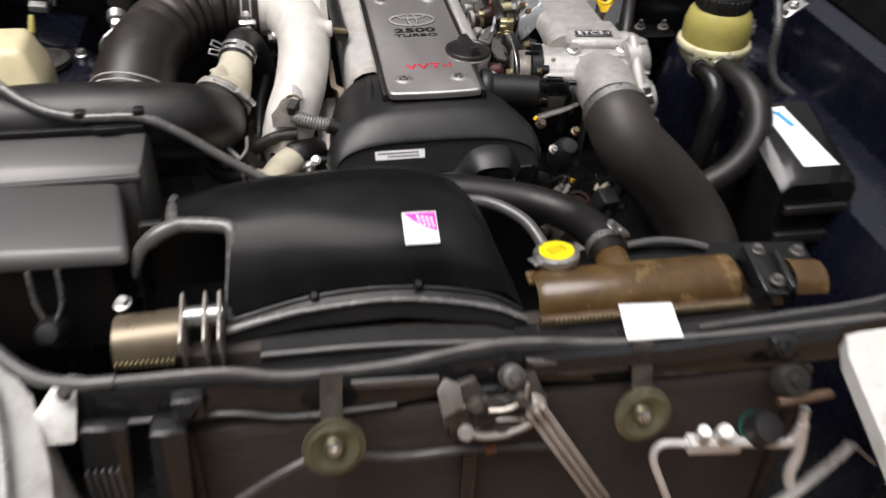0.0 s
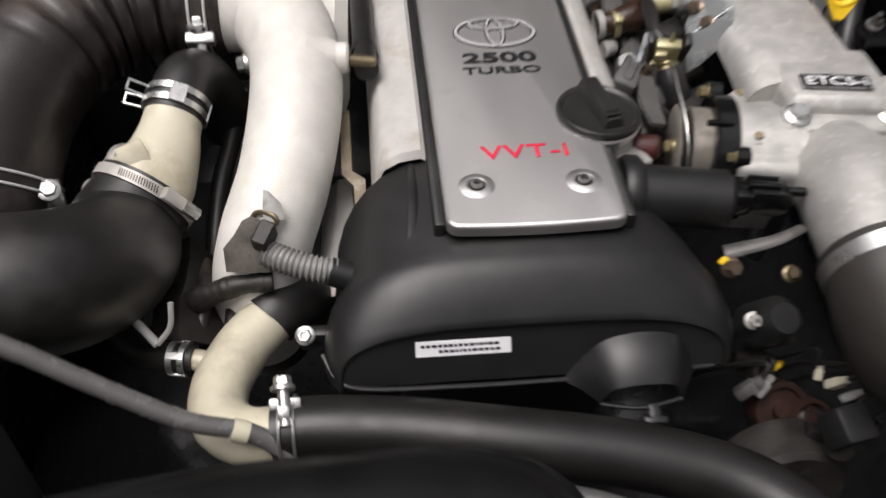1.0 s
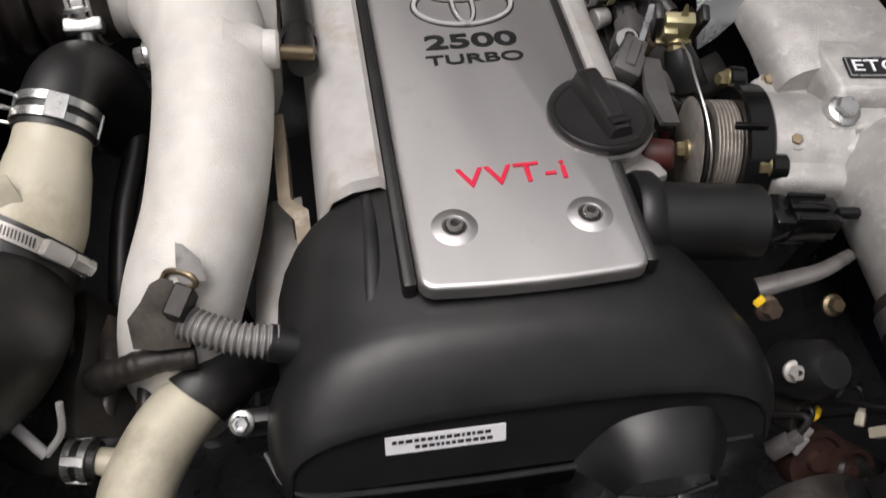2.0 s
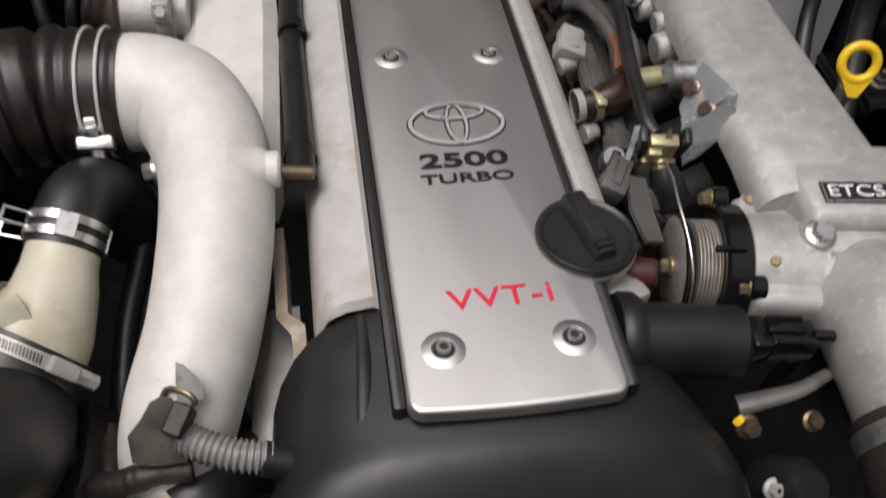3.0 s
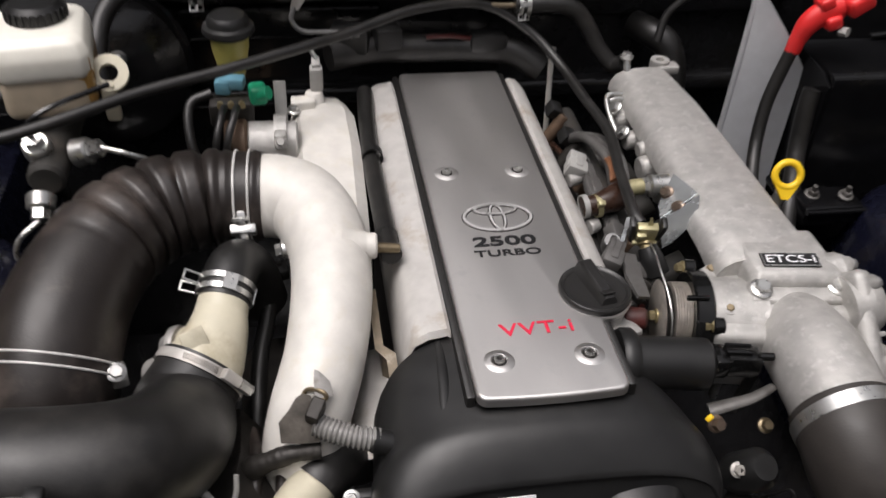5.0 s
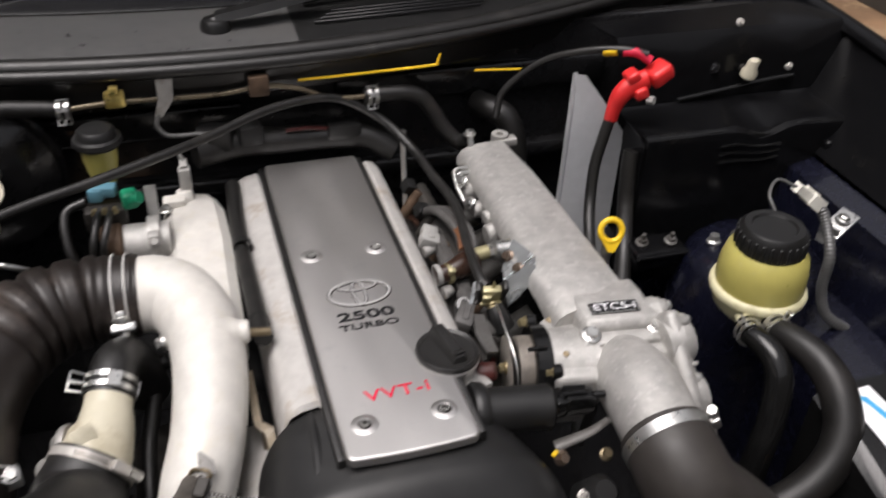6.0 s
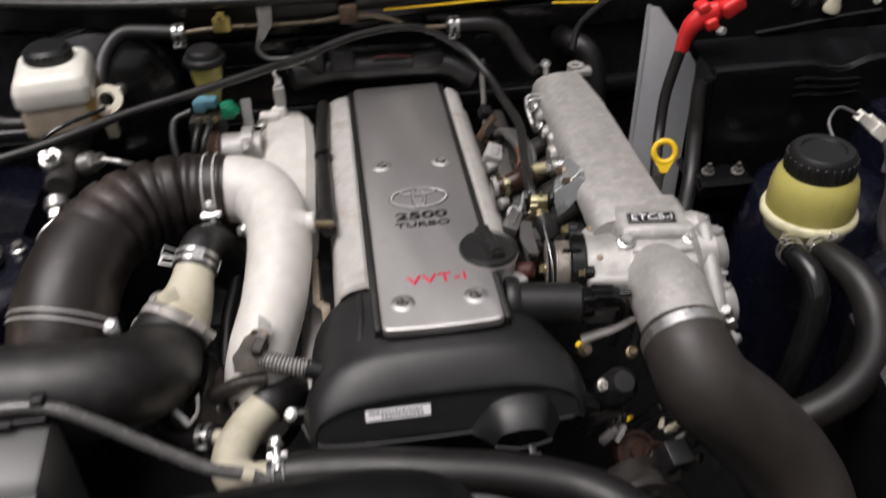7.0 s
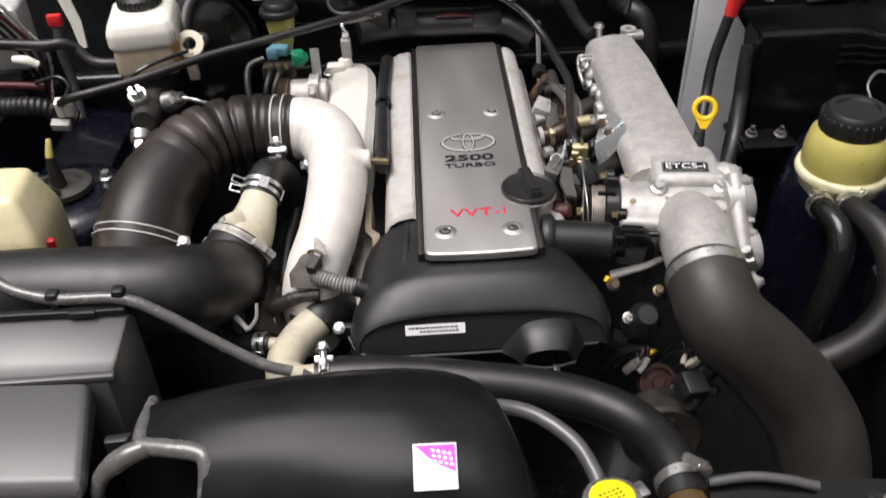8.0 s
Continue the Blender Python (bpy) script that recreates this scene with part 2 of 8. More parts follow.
def finish(bm, angle=40):
    bmesh.ops.recalc_face_normals(bm, faces=bm.faces)
    for f in bm.faces:
        f.smooth = True
    lim = radians(angle)
    for e in bm.edges:
        if len(e.link_faces) == 2 and e.calc_face_angle(0.0) > lim:
            e.smooth = False


def part(name, bm, mat, parent=None, label="", angle=40):
    """Links a bmesh, given in world metres, as one mesh object under a thing or a part."""
    finish(bm, angle)
    me = bpy.data.meshes.new(name)
    bm.to_mesh(me)
    bm.free()
    me.materials.append(mat)
    ob = new(name, me)
    if parent:
        ob.parent = parent
        if not parent.parent:
            ob.matrix_parent_inverse = Matrix.Translation(-parent.location)
    if label:
        ob["label"] = label
    return ob


def lone(name, bm, mat, label, category, group="", kind="", angle=40):
    return tagged(part(name, bm, mat, None, "", angle), label, category, group, kind)


def B():
    return bmesh.new()


def basis(p, z, up=(0, 0, 1)):
    """A matrix at p whose z axis points along z."""
    z = Vector(z).normalized()
    u = Vector(up)
    if abs(z.dot(u.normalized())) > 0.98:
        u = Vector((0, 1, 0))
    x = u.cross(z).normalized()
    y = z.cross(x)
    return Matrix(((x.x, y.x, z.x, p[0]), (x.y, y.y, z.y, p[1]), (x.z, y.z, z.z, p[2]), (0, 0, 0, 1)))


def box(bm, size, m=None, bevel=0.002, seg=2):
    """A box of that size about the origin of m (or at a place, given as a tuple), with rounded edges."""
    if m is None:
        m = Matrix.Identity(4)
    elif not isinstance(m, Matrix):
        m = Matrix.Translation(m)
    r = bmesh.ops.create_cube(bm, size=1.0)
    vs = r["verts"]
    bmesh.ops.scale(bm, vec=size, verts=vs)
    if bevel > 0:
        es = list({e for v in vs for e in v.link_edges})
        r2 = bmesh.ops.bevel(bm, geom=es, offset=bevel, segments=seg, affect="EDGES", profile=0.5)
        vs = list({v for f in r2["faces"] for v in f.verts} | {v for v in vs if v.is_valid})
    bmesh.ops.transform(bm, matrix=m, verts=vs)
    return bm


def lathe(bm, prof, m, seg=28, close=False):
    """A turned body about the z axis of m, from (radius, height) pairs."""
    rings = []
    for r, h in prof:
        if r < 1e-6:
            rings.append([bm.verts.new(m @ Vector((0, 0, h)))])
        else:
            rings.append([bm.verts.new(m @ Vector((r * math.cos(2 * math.pi * i / seg), r * math.sin(2 * math.pi * i / seg), h))) for i in range(seg)])
    pairs = list(zip(rings, rings[1:]))
    if close:
        pairs.append((rings[-1], rings[0]))
    for a, b in pairs:
        for i in range(seg):
            j = (i + 1) % seg
            if len(a) == 1 and len(b) == 1:
                continue
            if len(a) == 1:
                bm.faces.new((a[0], b[i], b[j]))
            elif len(b) == 1:
                bm.faces.new((a[i], a[j], b[0]))
            else:
                bm.faces.new((a[i], a[j], b[j], b[i]))
    return bm


def rod(bm, p0, p1, r, r2=None, seg=20, edge=0.0):
    """A straight capped cylinder or cone from p0 to p1, with its rims rounded by edge."""
    r2 = r if r2 is None else r2
    v = Vector(p1) - Vector(p0)
    h, e = v.length, edge
    prof = [(0, 0), (r - e, 0), (r, e), (r2, h - e), (r2 - e, h), (0, h)] if e else [(0, 0), (r, 0), (r2, h), (0, h)]
    return lathe(bm, prof, basis(p0, v), seg)


def spline(pts, n=8):
    """A smooth line through pts (Catmull-Rom), n steps a span."""
    P = [Vector(p) for p in pts]
    P = [P[0] * 2 - P[1]] + P + [P[-1] * 2 - P[-2]]
    out = []
    for k in range(1, len(P) - 2):
        a, b, c, d = P[k - 1:k + 3]
        for i in range(n):
            t = i / n
            out.append(0.5 * (2 * b + (c - a) * t + (2 * a - 5 * b + 4 * c - d) * t * t + (3 * b - a - 3 * c + d) * t ** 3))
    out.append(P[-2])
    return out


def sweep(bm, pts, r, seg=16, n=8, caps=True, rib=None, flat=1.0, up=(0, 0, 1)):
    """A tube along a smooth line. r: one radius, or one for each point. rib(s) scales the radius along the length s. flat: height to width."""
    line = spline(pts, n) if n > 1 else [Vector(p) for p in pts]
    rs = [r] * len(pts) if isinstance(r, (int, float)) else list(r)
    m = len(line)
    rad = []
    for i in range(m):
        u = i / (m - 1) * (len(rs) - 1)
        k = min(int(u), len(rs) - 2)
        rad.append(rs[k] + (rs[k + 1] - rs[k]) * (u - k))
    t0 = (line[1] - line[0]).normalized()
    u0 = Vector(up)
    if abs(t0.dot(u0)) > 0.95:
        u0 = Vector((0, 1, 0))
    side = t0.cross(u0).normalized()
    rings, s = [], 0.0
    for i in range(m):
        t = (line[min(i + 1, m - 1)] - line[max(i - 1, 0)]).normalized()
        side = (side - t * side.dot(t)).normalized()
        upv = side.cross(t)
        if i:
            s += (line[i] - line[i - 1]).length
        rr = rad[i] * (rib(s) if rib else 1.0)
        rings.append([bm.verts.new(line[i] + side * (rr * math.cos(2 * math.pi * k / seg)) + upv * (rr * flat * math.sin(2 * math.pi * k / seg))) for k in range(seg)])
    for a, b in zip(rings, rings[1:]):
        for k in range(seg):
            j = (k + 1) % seg
            bm.faces.new((a[k], a[j], b[j], b[k]))
    if caps:
        bm.faces.new(rings[0])
        bm.faces.new(rings[-1])
    return bm


def prism(bm, poly, h, m=None, bevel=0.0, seg=2):
    """A flat outline in the xy plane of m, raised by h."""
    m = m or Matrix.Identity(4)
    lo = [bm.verts.new((x, y, 0)) for x, y in poly]
    hi = [bm.verts.new((x, y, h)) for x, y in poly]
    fs = [bm.faces.new(lo), bm.faces.new(hi)]
    k = len(poly)
    for i in range(k):
        fs.append(bm.faces.new((lo[i], lo[(i + 1) % k], hi[(i + 1) % k], hi[i])))
    vs = lo + hi
    bmesh.ops.recalc_face_normals(bm, faces=fs)
    if bevel:
        es = list(fs[1].edges) + [e for e in bm.edges if e.is_valid and ((e.verts[0] in lo and e.verts[1] in hi) or (e.verts[1] in lo and e.verts[0] in hi))]
        r2 = bmesh.ops.bevel(bm, geom=es, offset=bevel, segments=seg, affect="EDGES", profile=0.5)
        vs = list({v for f in r2["faces"] for v in f.verts} | {v for v in vs if v.is_valid})
    bmesh.ops.transform(bm, matrix=m, verts=vs)
    return bm


def loft(bm, rows, close=False, cap=True):
    """A skin over rows of points, each of the same length."""
    rings = [[bm.verts.new(p) for p in row] for row in rows]
    k = len(rings[0])
    for a, b in zip(rings, rings[1:]):
        for i in range(k if close else k - 1):
            j = (i + 1) % k
            bm.faces.new((a[i], a[j], b[j], b[i]))
    if close and cap:
        bm.faces.new(rings[0])
        bm.faces.new(rings[-1])
    return bm


def thicken(bm, d):
    """Gives an open skin a thickness d."""
    bmesh.ops.recalc_face_normals(bm, faces=bm.faces)
    bmesh.ops.solidify(bm, geom=list(bm.faces), thickness=d)
    return bm


def hexbolt(bm, p, way, r=0.006, h=0.006, washer=True, hole=False):
    """A flanged hexagon bolt head on the surface point p, facing way."""
    m = basis(p, way)
    if washer:
        lathe(bm, [(0, -0.001), (r * 1.55, -0.001), (r * 1.55, h * 0.18), (r * 1.2, h * 0.34), (0, h * 0.34)], m, 20)
    lathe(bm, [(r * 1.12, h * 0.2), (r * 1.12, h * 0.85), (r * 0.95, h), (r * 0.6 if hole else 0, h)] + ([(r * 0.5, h * 0.6), (0, h * 0.6)] if hole else []), m, 6)
    return bm


def letters(name, text, size, m, mat, parent, depth=0.0006, spread=1.0, wide=1.0, label="", bold=0.0):
    """Raised lettering in the built-in font, centred on m."""
    cu = bpy.data.curves.new(name, "FONT")
    cu.body, cu.size, cu.extrude, cu.align_x, cu.align_y = text, size, depth, "CENTER", "CENTER"
    cu.space_character = spread
    cu.offset = size * bold
    tmp = bpy.data.objects.new(name + "_curve", cu)
    scene.collection.objects.link(tmp)
    bpy.context.view_layer.update()
    me = bpy.data.meshes.new_from_object(tmp.evaluated_get(bpy.context.evaluated_depsgraph_get()))
    bpy.data.objects.remove(tmp)
    bpy.data.curves.remove(cu)
    bm = B()
    bm.from_mesh(me)
    bpy.data.meshes.remove(me)
    bmesh.ops.transform(bm, matrix=m @ Matrix.Diagonal((wide, 1, 1, 1)), verts=bm.verts)
    return part(name, bm, mat, parent, label)


def band_clamp(name, p, way, r, width, parent, screw_angle=0.0, mat=None, label="", slots=0):
    """A worm-drive clamp round a hose: band, screw housing and hex screw."""
    m = basis(p, way)
    t = 0.0012
    bm = B()
    lathe(bm, [(r, -width / 2), (r + t, -width / 2), (r + t, width / 2), (r, width / 2)], m, 36, close=True)
    band = part(name, bm, mat or STEEL, parent, label)
    bm = B()
    a = screw_angle
    c = m @ pose(r * math.cos(a), r * math.sin(a), 0, 0, 0, math.degrees(a))
    box(bm, (0.009, 0.02, width * 1.15), c @ pose(0.005, 0, 0), 0.002)
    part("screw_housing", bm, mat or STEEL, band)
    bm = B()
    rod(bm, (c @ Vector((0.006, 0.01, 0))), (c @ Vector((0.006, 0.024, 0))), 0.0055, seg=6)
    part("hex_screw", bm, STEEL, band)
    if slots:
        up = 1 if (m @ Vector((r * math.cos(a + 0.5), r * math.sin(a + 0.5), 0))).z > (m @ Vector((r * math.cos(a - 0.5), r * math.sin(a - 0.5), 0))).z else -1
        for k in range(slots):
            bm = B()
            b = a + up * (0.30 + k * 0.05)
            box(bm, (0.0006, 0.0009, width * 0.62), m @ pose((r + t) * math.cos(b), (r + t) * math.sin(b), 0, 0, 0, math.degrees(b)) @ pose(0.0001, 0, 0, 14, 0, 0), 0)
            part("worm_slot", bm, LATCHM, band)
    return band


def spring_clamp(name, p, way, r, width, parent, tab_angle=0.0, mat=None):
    """A spring hose clamp: slotted band with two squeeze tabs."""
    m = basis(p, way)
    bm = B()
    t = 0.0015
    for h in (-width * 0.33, width * 0.33):
        lathe(bm, [(r, h - width * 0.17), (r + t, h - width * 0.17), (r + t, h + width * 0.17), (r, h + width * 0.17)], m, 32, close=True)
    for k in range(3):
        a = tab_angle + math.pi * (0.5 + k * 0.5)
        box(bm, (t * 1.2, r * 0.5, width), m @ pose(r * math.cos(a), r * math.sin(a), 0, 0, 0, math.degrees(a)) @ pose(t * 0.6, 0, 0), 0.0004, 1)
    band = part(name, bm, mat or STEEL, parent)
    tab = min(0.016, r * 0.62)
    for s in (-1, 1):
        a = tab_angle + s * 0.16
        c = m @ pose(r * math.cos(a), r * math.sin(a), s * width * 0.2, 0, 0, math.degrees(a))
        bm = B()
        for dz in (-width * 0.28, width * 0.28):
            box(bm, (tab, 0.002, 0.002), c @ pose(tab / 2, 0, dz), 0.0004, 1)
        box(bm, (0.002, 0.002, width * 0.68), c @ pose(tab, 0, 0), 0.0004, 1)
        part("squeeze_tab", bm, mat or STEEL, band)
    return band


def ellipse_ring(bm, cx, cy, z, rx, ry, w, h, seg=48, turn=0.0):
    """A flat raised elliptical ring of line width w."""
    ca, sa = math.cos(turn), math.sin(turn)
    rows = []
    for s, zz in ((0, 0), (0, h), (1, h), (1, 0)):
        row = []
        for i in range(seg):
            a = 2 * math.pi * i / seg
            x, y = (rx - w * s) * math.cos(a), (ry - w * s) * math.sin(a)
            row.append((cx + ca * x - sa * y, cy + sa * x + ca * y, z + zz))
        rows.append(row)
    rings = [[bm.verts.new(p) for p in row] for row in rows]
    for k in range(4):
        a, b = rings[k], rings[(k + 1) % 4]
        for i in range(seg):
            j = (i + 1) % seg
            bm.faces.new((a[i], a[j], b[j], b[i]))
    return bm


# ---------------- the setting: ground and car body ----------------
GROUND_Z = -0.88
bm = B()
bmesh.ops.create_grid(bm, x_segments=8, y_segments=8, size=300)
bmesh.ops.transform(bm, matrix=pose(0, 0, GROUND_Z), verts=bm.verts)
lone("ground", bm, EARTH, "bare brown workshop ground round the parked car", "ground", kind="structure")

# plain unseen walls added to close the place and cut low sky light
for name, size, at in (("added_wall_north", (7.0, 0.2, 3.4), (0, 4.3, 0.82)), ("added_wall_south", (7.0, 0.2, 3.4), (0, -4.3, 0.82)), ("added_wall_west", (0.2, 8.4, 3.4), (-3.4, 0, 0.82)), ("added_wall_east", (0.2, 8.4, 3.4), (3.4, 0, 0.82))):
    bm = B()
    box(bm, size, at, 0.01)
    lone(name, bm, WALLM, "plain dull grey wall, unseen, added to cut low sky light", "wall", kind="structure")

car = thing("car_body", (0, 0, GROUND_Z), "dark navy car body with an open black-painted engine bay", "car body", kind="structure")
bm = B()
box(bm, (1.56, 1.3, 0.02), (0, 0.03, -0.56), 0.004)
part("undertray", bm, BLACKP, car)
# firewall with a stepped, swaged face
bm = B()
box(bm, (1.6, 0.03, 0.72), (0, 0.665, -0.22), 0.006)
part("firewall", bm, BLACKP, car)
bm = B()
for x0, x1, z in ((-0.56, -0.08, 0.03), (0.06, 0.52, 0.055)):
    box(bm, (x1 - x0, 0.02, 0.05), ((x0 + x1) / 2, 0.645, z), 0.008, 3)
box(bm, (1.4, 0.035, 0.03), (0, 0.640, -0.08), 0.01, 3)
part("firewall_swage", bm, BLACKP, car)


def cowl_y(x):
    return 0.528 + 0.32 * (x + 0.12) ** 2


# rubber seal on the cowl's front edge: two rolls and a lip
xs = [-0.80 + 0.1 * i for i in range(17)]
bm = B()
sweep(bm, [(x, cowl_y(x) + 0.010, 0.156) for x in xs], 0.009, 12, 4)
part("cowl_seal", bm, RUBBER, car, "black rubber cowl seal")
bm = B()
sweep(bm, [(x, cowl_y(x) + 0.024, 0.166) for x in xs], 0.013, 12, 4, flat=0.7)
part("cowl_seal", bm, RUBBER, car)
bm = B()
loft(bm, [[(x, cowl_y(x) + 0.016, 0.146) for x in xs], [(x, cowl_y(x) + 0.03, 0.110) for x in xs], [(x, cowl_y(x) + 0.06, 0.095) for x in xs], [(x, 0.66, 0.090) for x in xs]])
thicken(bm, 0.004)
part("cowl_lip", bm, DULLRUB, car)
# cowl top panel with vent slots, rising to the windscreen
cowl = None
for run, mt, words in (([x for x in xs if x > -0.01], PLASTIC, "black plastic cowl panel"), ([x for x in xs if x < 0.01], GREYPL, "weathered grey plastic cowl panel")):
    bm = B()
    loft(bm, [[(x, cowl_y(x) + 0.03, 0.166) for x in run], [(x, cowl_y(x) + 0.05, 0.172) for x in run], [(x, cowl_y(x) + 0.11, 0.176) for x in run],
              [(x, cowl_y(x) + 0.172, 0.183) for x in run], [(x, cowl_y(x) + 0.176, 0.176) for x in run]])
    thicken(bm, 0.003)
    cowl = part("cowl_panel", bm, mt, car, words)
for i in range(7):
    for j in range(3):
        bm = B()
        box(bm, (0.017, 0.006, 0.004), (-0.455 + 0.022 * j, cowl_y(-0.43) + 0.058 + i * 0.015, 0.1737 + 0.0011 * i), 0.001, 1)
        part("vent_slot", bm, BLACKINK, cowl)
for i in range(4):
    bm = B()
    box(bm, (0.26, 0.004, 0.004), pose(0.16 + 0.01 * i, cowl_y(0.16) + 0.075 + i * 0.011, 0.178 + 0.001 * i, 0, 0, 5), 0.001, 1)
    part("vent_slot", bm, BLACKINK, cowl)
bm = B()
loft(bm, [[(x, cowl_y(x) + 0.164, 0.1815) for x in xs], [(x, cowl_y(x) + 0.172, 0.186) for x in xs], [(x, cowl_y(x) + 0.195, 0.191) for x in xs], [(x, cowl_y(x) + 0.262, 0.236) for x in xs]])
thicken(bm, 0.004)
part("windscreen_trim", bm, BLACKP, car, "black band along the windscreen's foot")
bm = B()
loft(bm, [[(x, cowl_y(x) + 0.255, 0.240) for x in xs], [(x, cowl_y(x) + 0.80, 0.60) for x in xs]])
thicken(bm, 0.005)
part("windscreen", bm, GLASS, car)
# open bonnet, black underneath, hinged behind the cowl; unseen, stance set to darken reflections
bm = B()
loft(bm, [[(x, 0.86 - 0.12 * v + 0.05 * v * v, 0.28 + 0.95 * v - 0.03 * (x / 0.75) ** 2) for x in (-0.76, -0.4, 0.0, 0.4, 0.76)] for v in (0.0, 0.25, 0.5, 0.75, 1.0)])
thicken(bm, 0.02)
part("bonnet", bm, BLACKP, car, "unseen raised bonnet with a black underside, added to darken reflections")
# roof behind the windscreen
bm = B()
loft(bm, [[(x, cowl_y(x) + 0.80, 0.60 - 0.03 * (x / 0.8) ** 2) for x in xs], [(x, cowl_y(x) + 1.0, 0.66 - 0.04 * (x / 0.8) ** 2) for x in xs], [(x, 2.6, 0.68 - 0.05 * (x / 0.8) ** 2) for x in xs]])
thicken(bm, 0.01)
part("roof", bm, NAVY, car)
# plain cabin sides and tail below the roof
for s in (-1, 1):
    bm = B()
    loft(bm, [[(s * 0.80, y, z) for y, z in ((1.42, 0.55), (1.66, 0.605), (2.59, 0.62))], [(s * 0.89, y, z) for y, z in ((0.93, 0.16), (1.66, 0.17), (2.59, 0.17))],
              [(s * 0.92, y, z) for y, z in ((0.93, -0.16), (1.66, -0.17), (2.59, -0.17))], [(s * 0.90, y, -0.70) for y in (0.93, 1.66, 2.59)]])
    part("cabin_side", bm, NAVY, car)
bm = B()
loft(bm, [[(x, 2.60, 0.62) for x in (-0.80, 0.0, 0.80)], [(x, 2.62, 0.17) for x in (-0.89, 0.0, 0.89)], [(x, 2.62, -0.17) for x in (-0.92, 0.0, 0.92)], [(x, 2.60, -0.70) for x in (-0.90, 0.0, 0.90)]])
part("tail_panel", bm, NAVY, car)
# inner wings, strut towers, outer wing edges
for s, name in ((-1, "inner_wing"), (1, "inner_wing")):
    bm = B()
    loft(bm, [[(s * 0.56, y, -0.56) for y in (-0.5, 0.0, 0.35, 0.66)], [(s * 0.57, y, -0.22) for y in (-0.5, 0.0, 0.35, 0.66)],
              [(s * 0.60, y, -0.15) for y in (-0.5, 0.0, 0.35, 0.66)], [(s * 0.70, y, -0.13) for y in (-0.5, 0.0, 0.35, 0.66)],
              [(s * 0.72, y, -0.02) for y in (-0.5, 0.0, 0.35, 0.66)], [(s * 0.76, y, -0.01) for y in (-0.5, 0.0, 0.35, 0.66)]])
    thicken(bm, 0.003)
    part(name, bm, NAVY, car)
    bm = B()
    lathe(bm, [(0.0, 0.0), (0.06, 0.0), (0.085, -0.004), (0.10, -0.02), (0.115, -0.10), (0.12, -0.30)], Matrix.Translation((s * 0.60, 0.26, -0.075)), 36)
    tower = part("strut_tower", bm, NAVY, car)
    bm = B()
    lathe(bm, [(0.034, 0.0), (0.042, 0.003), (0.042, 0.012), (0.030, 0.016), (0.026, 0.008), (0.0, 0.008)], Matrix.Translation((s * 0.60, 0.26, -0.074)), 28)
    part("strut_top_cup", bm, RUNNERM, tower)
    for k in range(3):
        a = k * 2.094 + 0.5
        bm = B()
        hexbolt(bm, (s * 0.60 + 0.062 * math.cos(a), 0.26 + 0.062 * math.sin(a), -0.074), (0, 0, 1), 0.007, 0.012)
        part("strut_nut", bm, STEEL, tower)
    bm = B()
    sweep(bm, [(s * 0.83, -0.62, 0.0), (s * 0.85, -0.3, 0.06), (s * 0.87, 0.1, 0.11), (s * 0.875, 0.5, 0.145), (s * 0.87, 0.9, 0.165)], 0.02, 14, 6, flat=0.6)
    loft(bm, [[(s * 0.76, -0.5, -0.01), (s * 0.76, 0.0, -0.005), (s * 0.76, 0.35, 0.0), (s * 0.76, 0.9, 0.01)],
              [(s * 0.835, -0.5, 0.02), (s * 0.865, 0.0, 0.09), (s * 0.87, 0.35, 0.135), (s * 0.87, 0.9, 0.165)]])
    part("wing_edge", bm, BAYBLACK, car)
    bm = B()
    loft(bm, [[(s * 0.85, -0.62, 0.0), (s * 0.87, -0.3, 0.06), (s * 0.89, 0.1, 0.11), (s * 0.89, 0.9, 0.16)],
              [(s * 0.90, -0.62, -0.20), (s * 0.92, -0.3, -0.18), (s * 0.93, 0.1, -0.16), (s * 0.93, 0.9, -0.15)],
              [(s * 0.88, -0.62, -0.70), (s * 0.90, -0.3, -0.70), (s * 0.91, 0.1, -0.70), (s * 0.91, 0.9, -0.70)]])
    part("wing_panel", bm, NAVY, car)

# ---------------- engine: head, cam covers, coil cover plate ----------------
engine = thing("engine_block", (0, 0.25, -0.5), "greasy iron engine block below the cast covers", "engine")
bm = B()
box(bm, (0.20, 0.56, 0.36), (0.0, 0.28, -0.235), 0.01)
part("block", bm, GREASE, engine)
bm = B()
box(bm, (0.23, 0.50, 0.10), (0.0, 0.29, -0.098), 0.012)
part("cylinder_head", bm, CASTGREY, engine)

covers = thing("cam_cover", (0, 0.28, -0.05), "dusty cast aluminium cam covers beside the coil plate", "engine cover")


def cover_rows(s, wide):
    """Cross-sections of one long cam cover, on the side s."""
    rows = []
    for y, end in ((0.043 if s < 0 else 0.106, 0.006), (0.047 if s < 0 else 0.111, 0.0), (0.25, 0.0), (0.50, 0.0), (0.525, 0.004), (0.535, 0.012)):
        rows.append([(s * x, y, z - end) for x, z in ((0.074, -0.035), (0.0765, -0.004), (0.080, -0.001), (0.074 + wide * 0.55, -0.004),
                                                     (0.074 + wide * 0.85, -0.012), (0.074 + wide, -0.028), (0.078 + wide, -0.06), (0.078 + wide, -0.09))])
    return rows


for s, wide in ((-1, 0.042), (1, 0.028)):
    bm = B()
    loft(bm, cover_rows(s, wide))
    part("cam_cover_half", bm, CAMCOV, covers)
bm = B()
box(bm, (0.12, 0.006, 0.05), (0, 0.541, -0.03), 0.002)
part("rear_wall", bm, CAMCOV, covers)

plate = thing("coil_cover_plate", (0, 0.25, -0.006), "brushed silver coil cover plate with a raised emblem and red lettering", "engine cover")
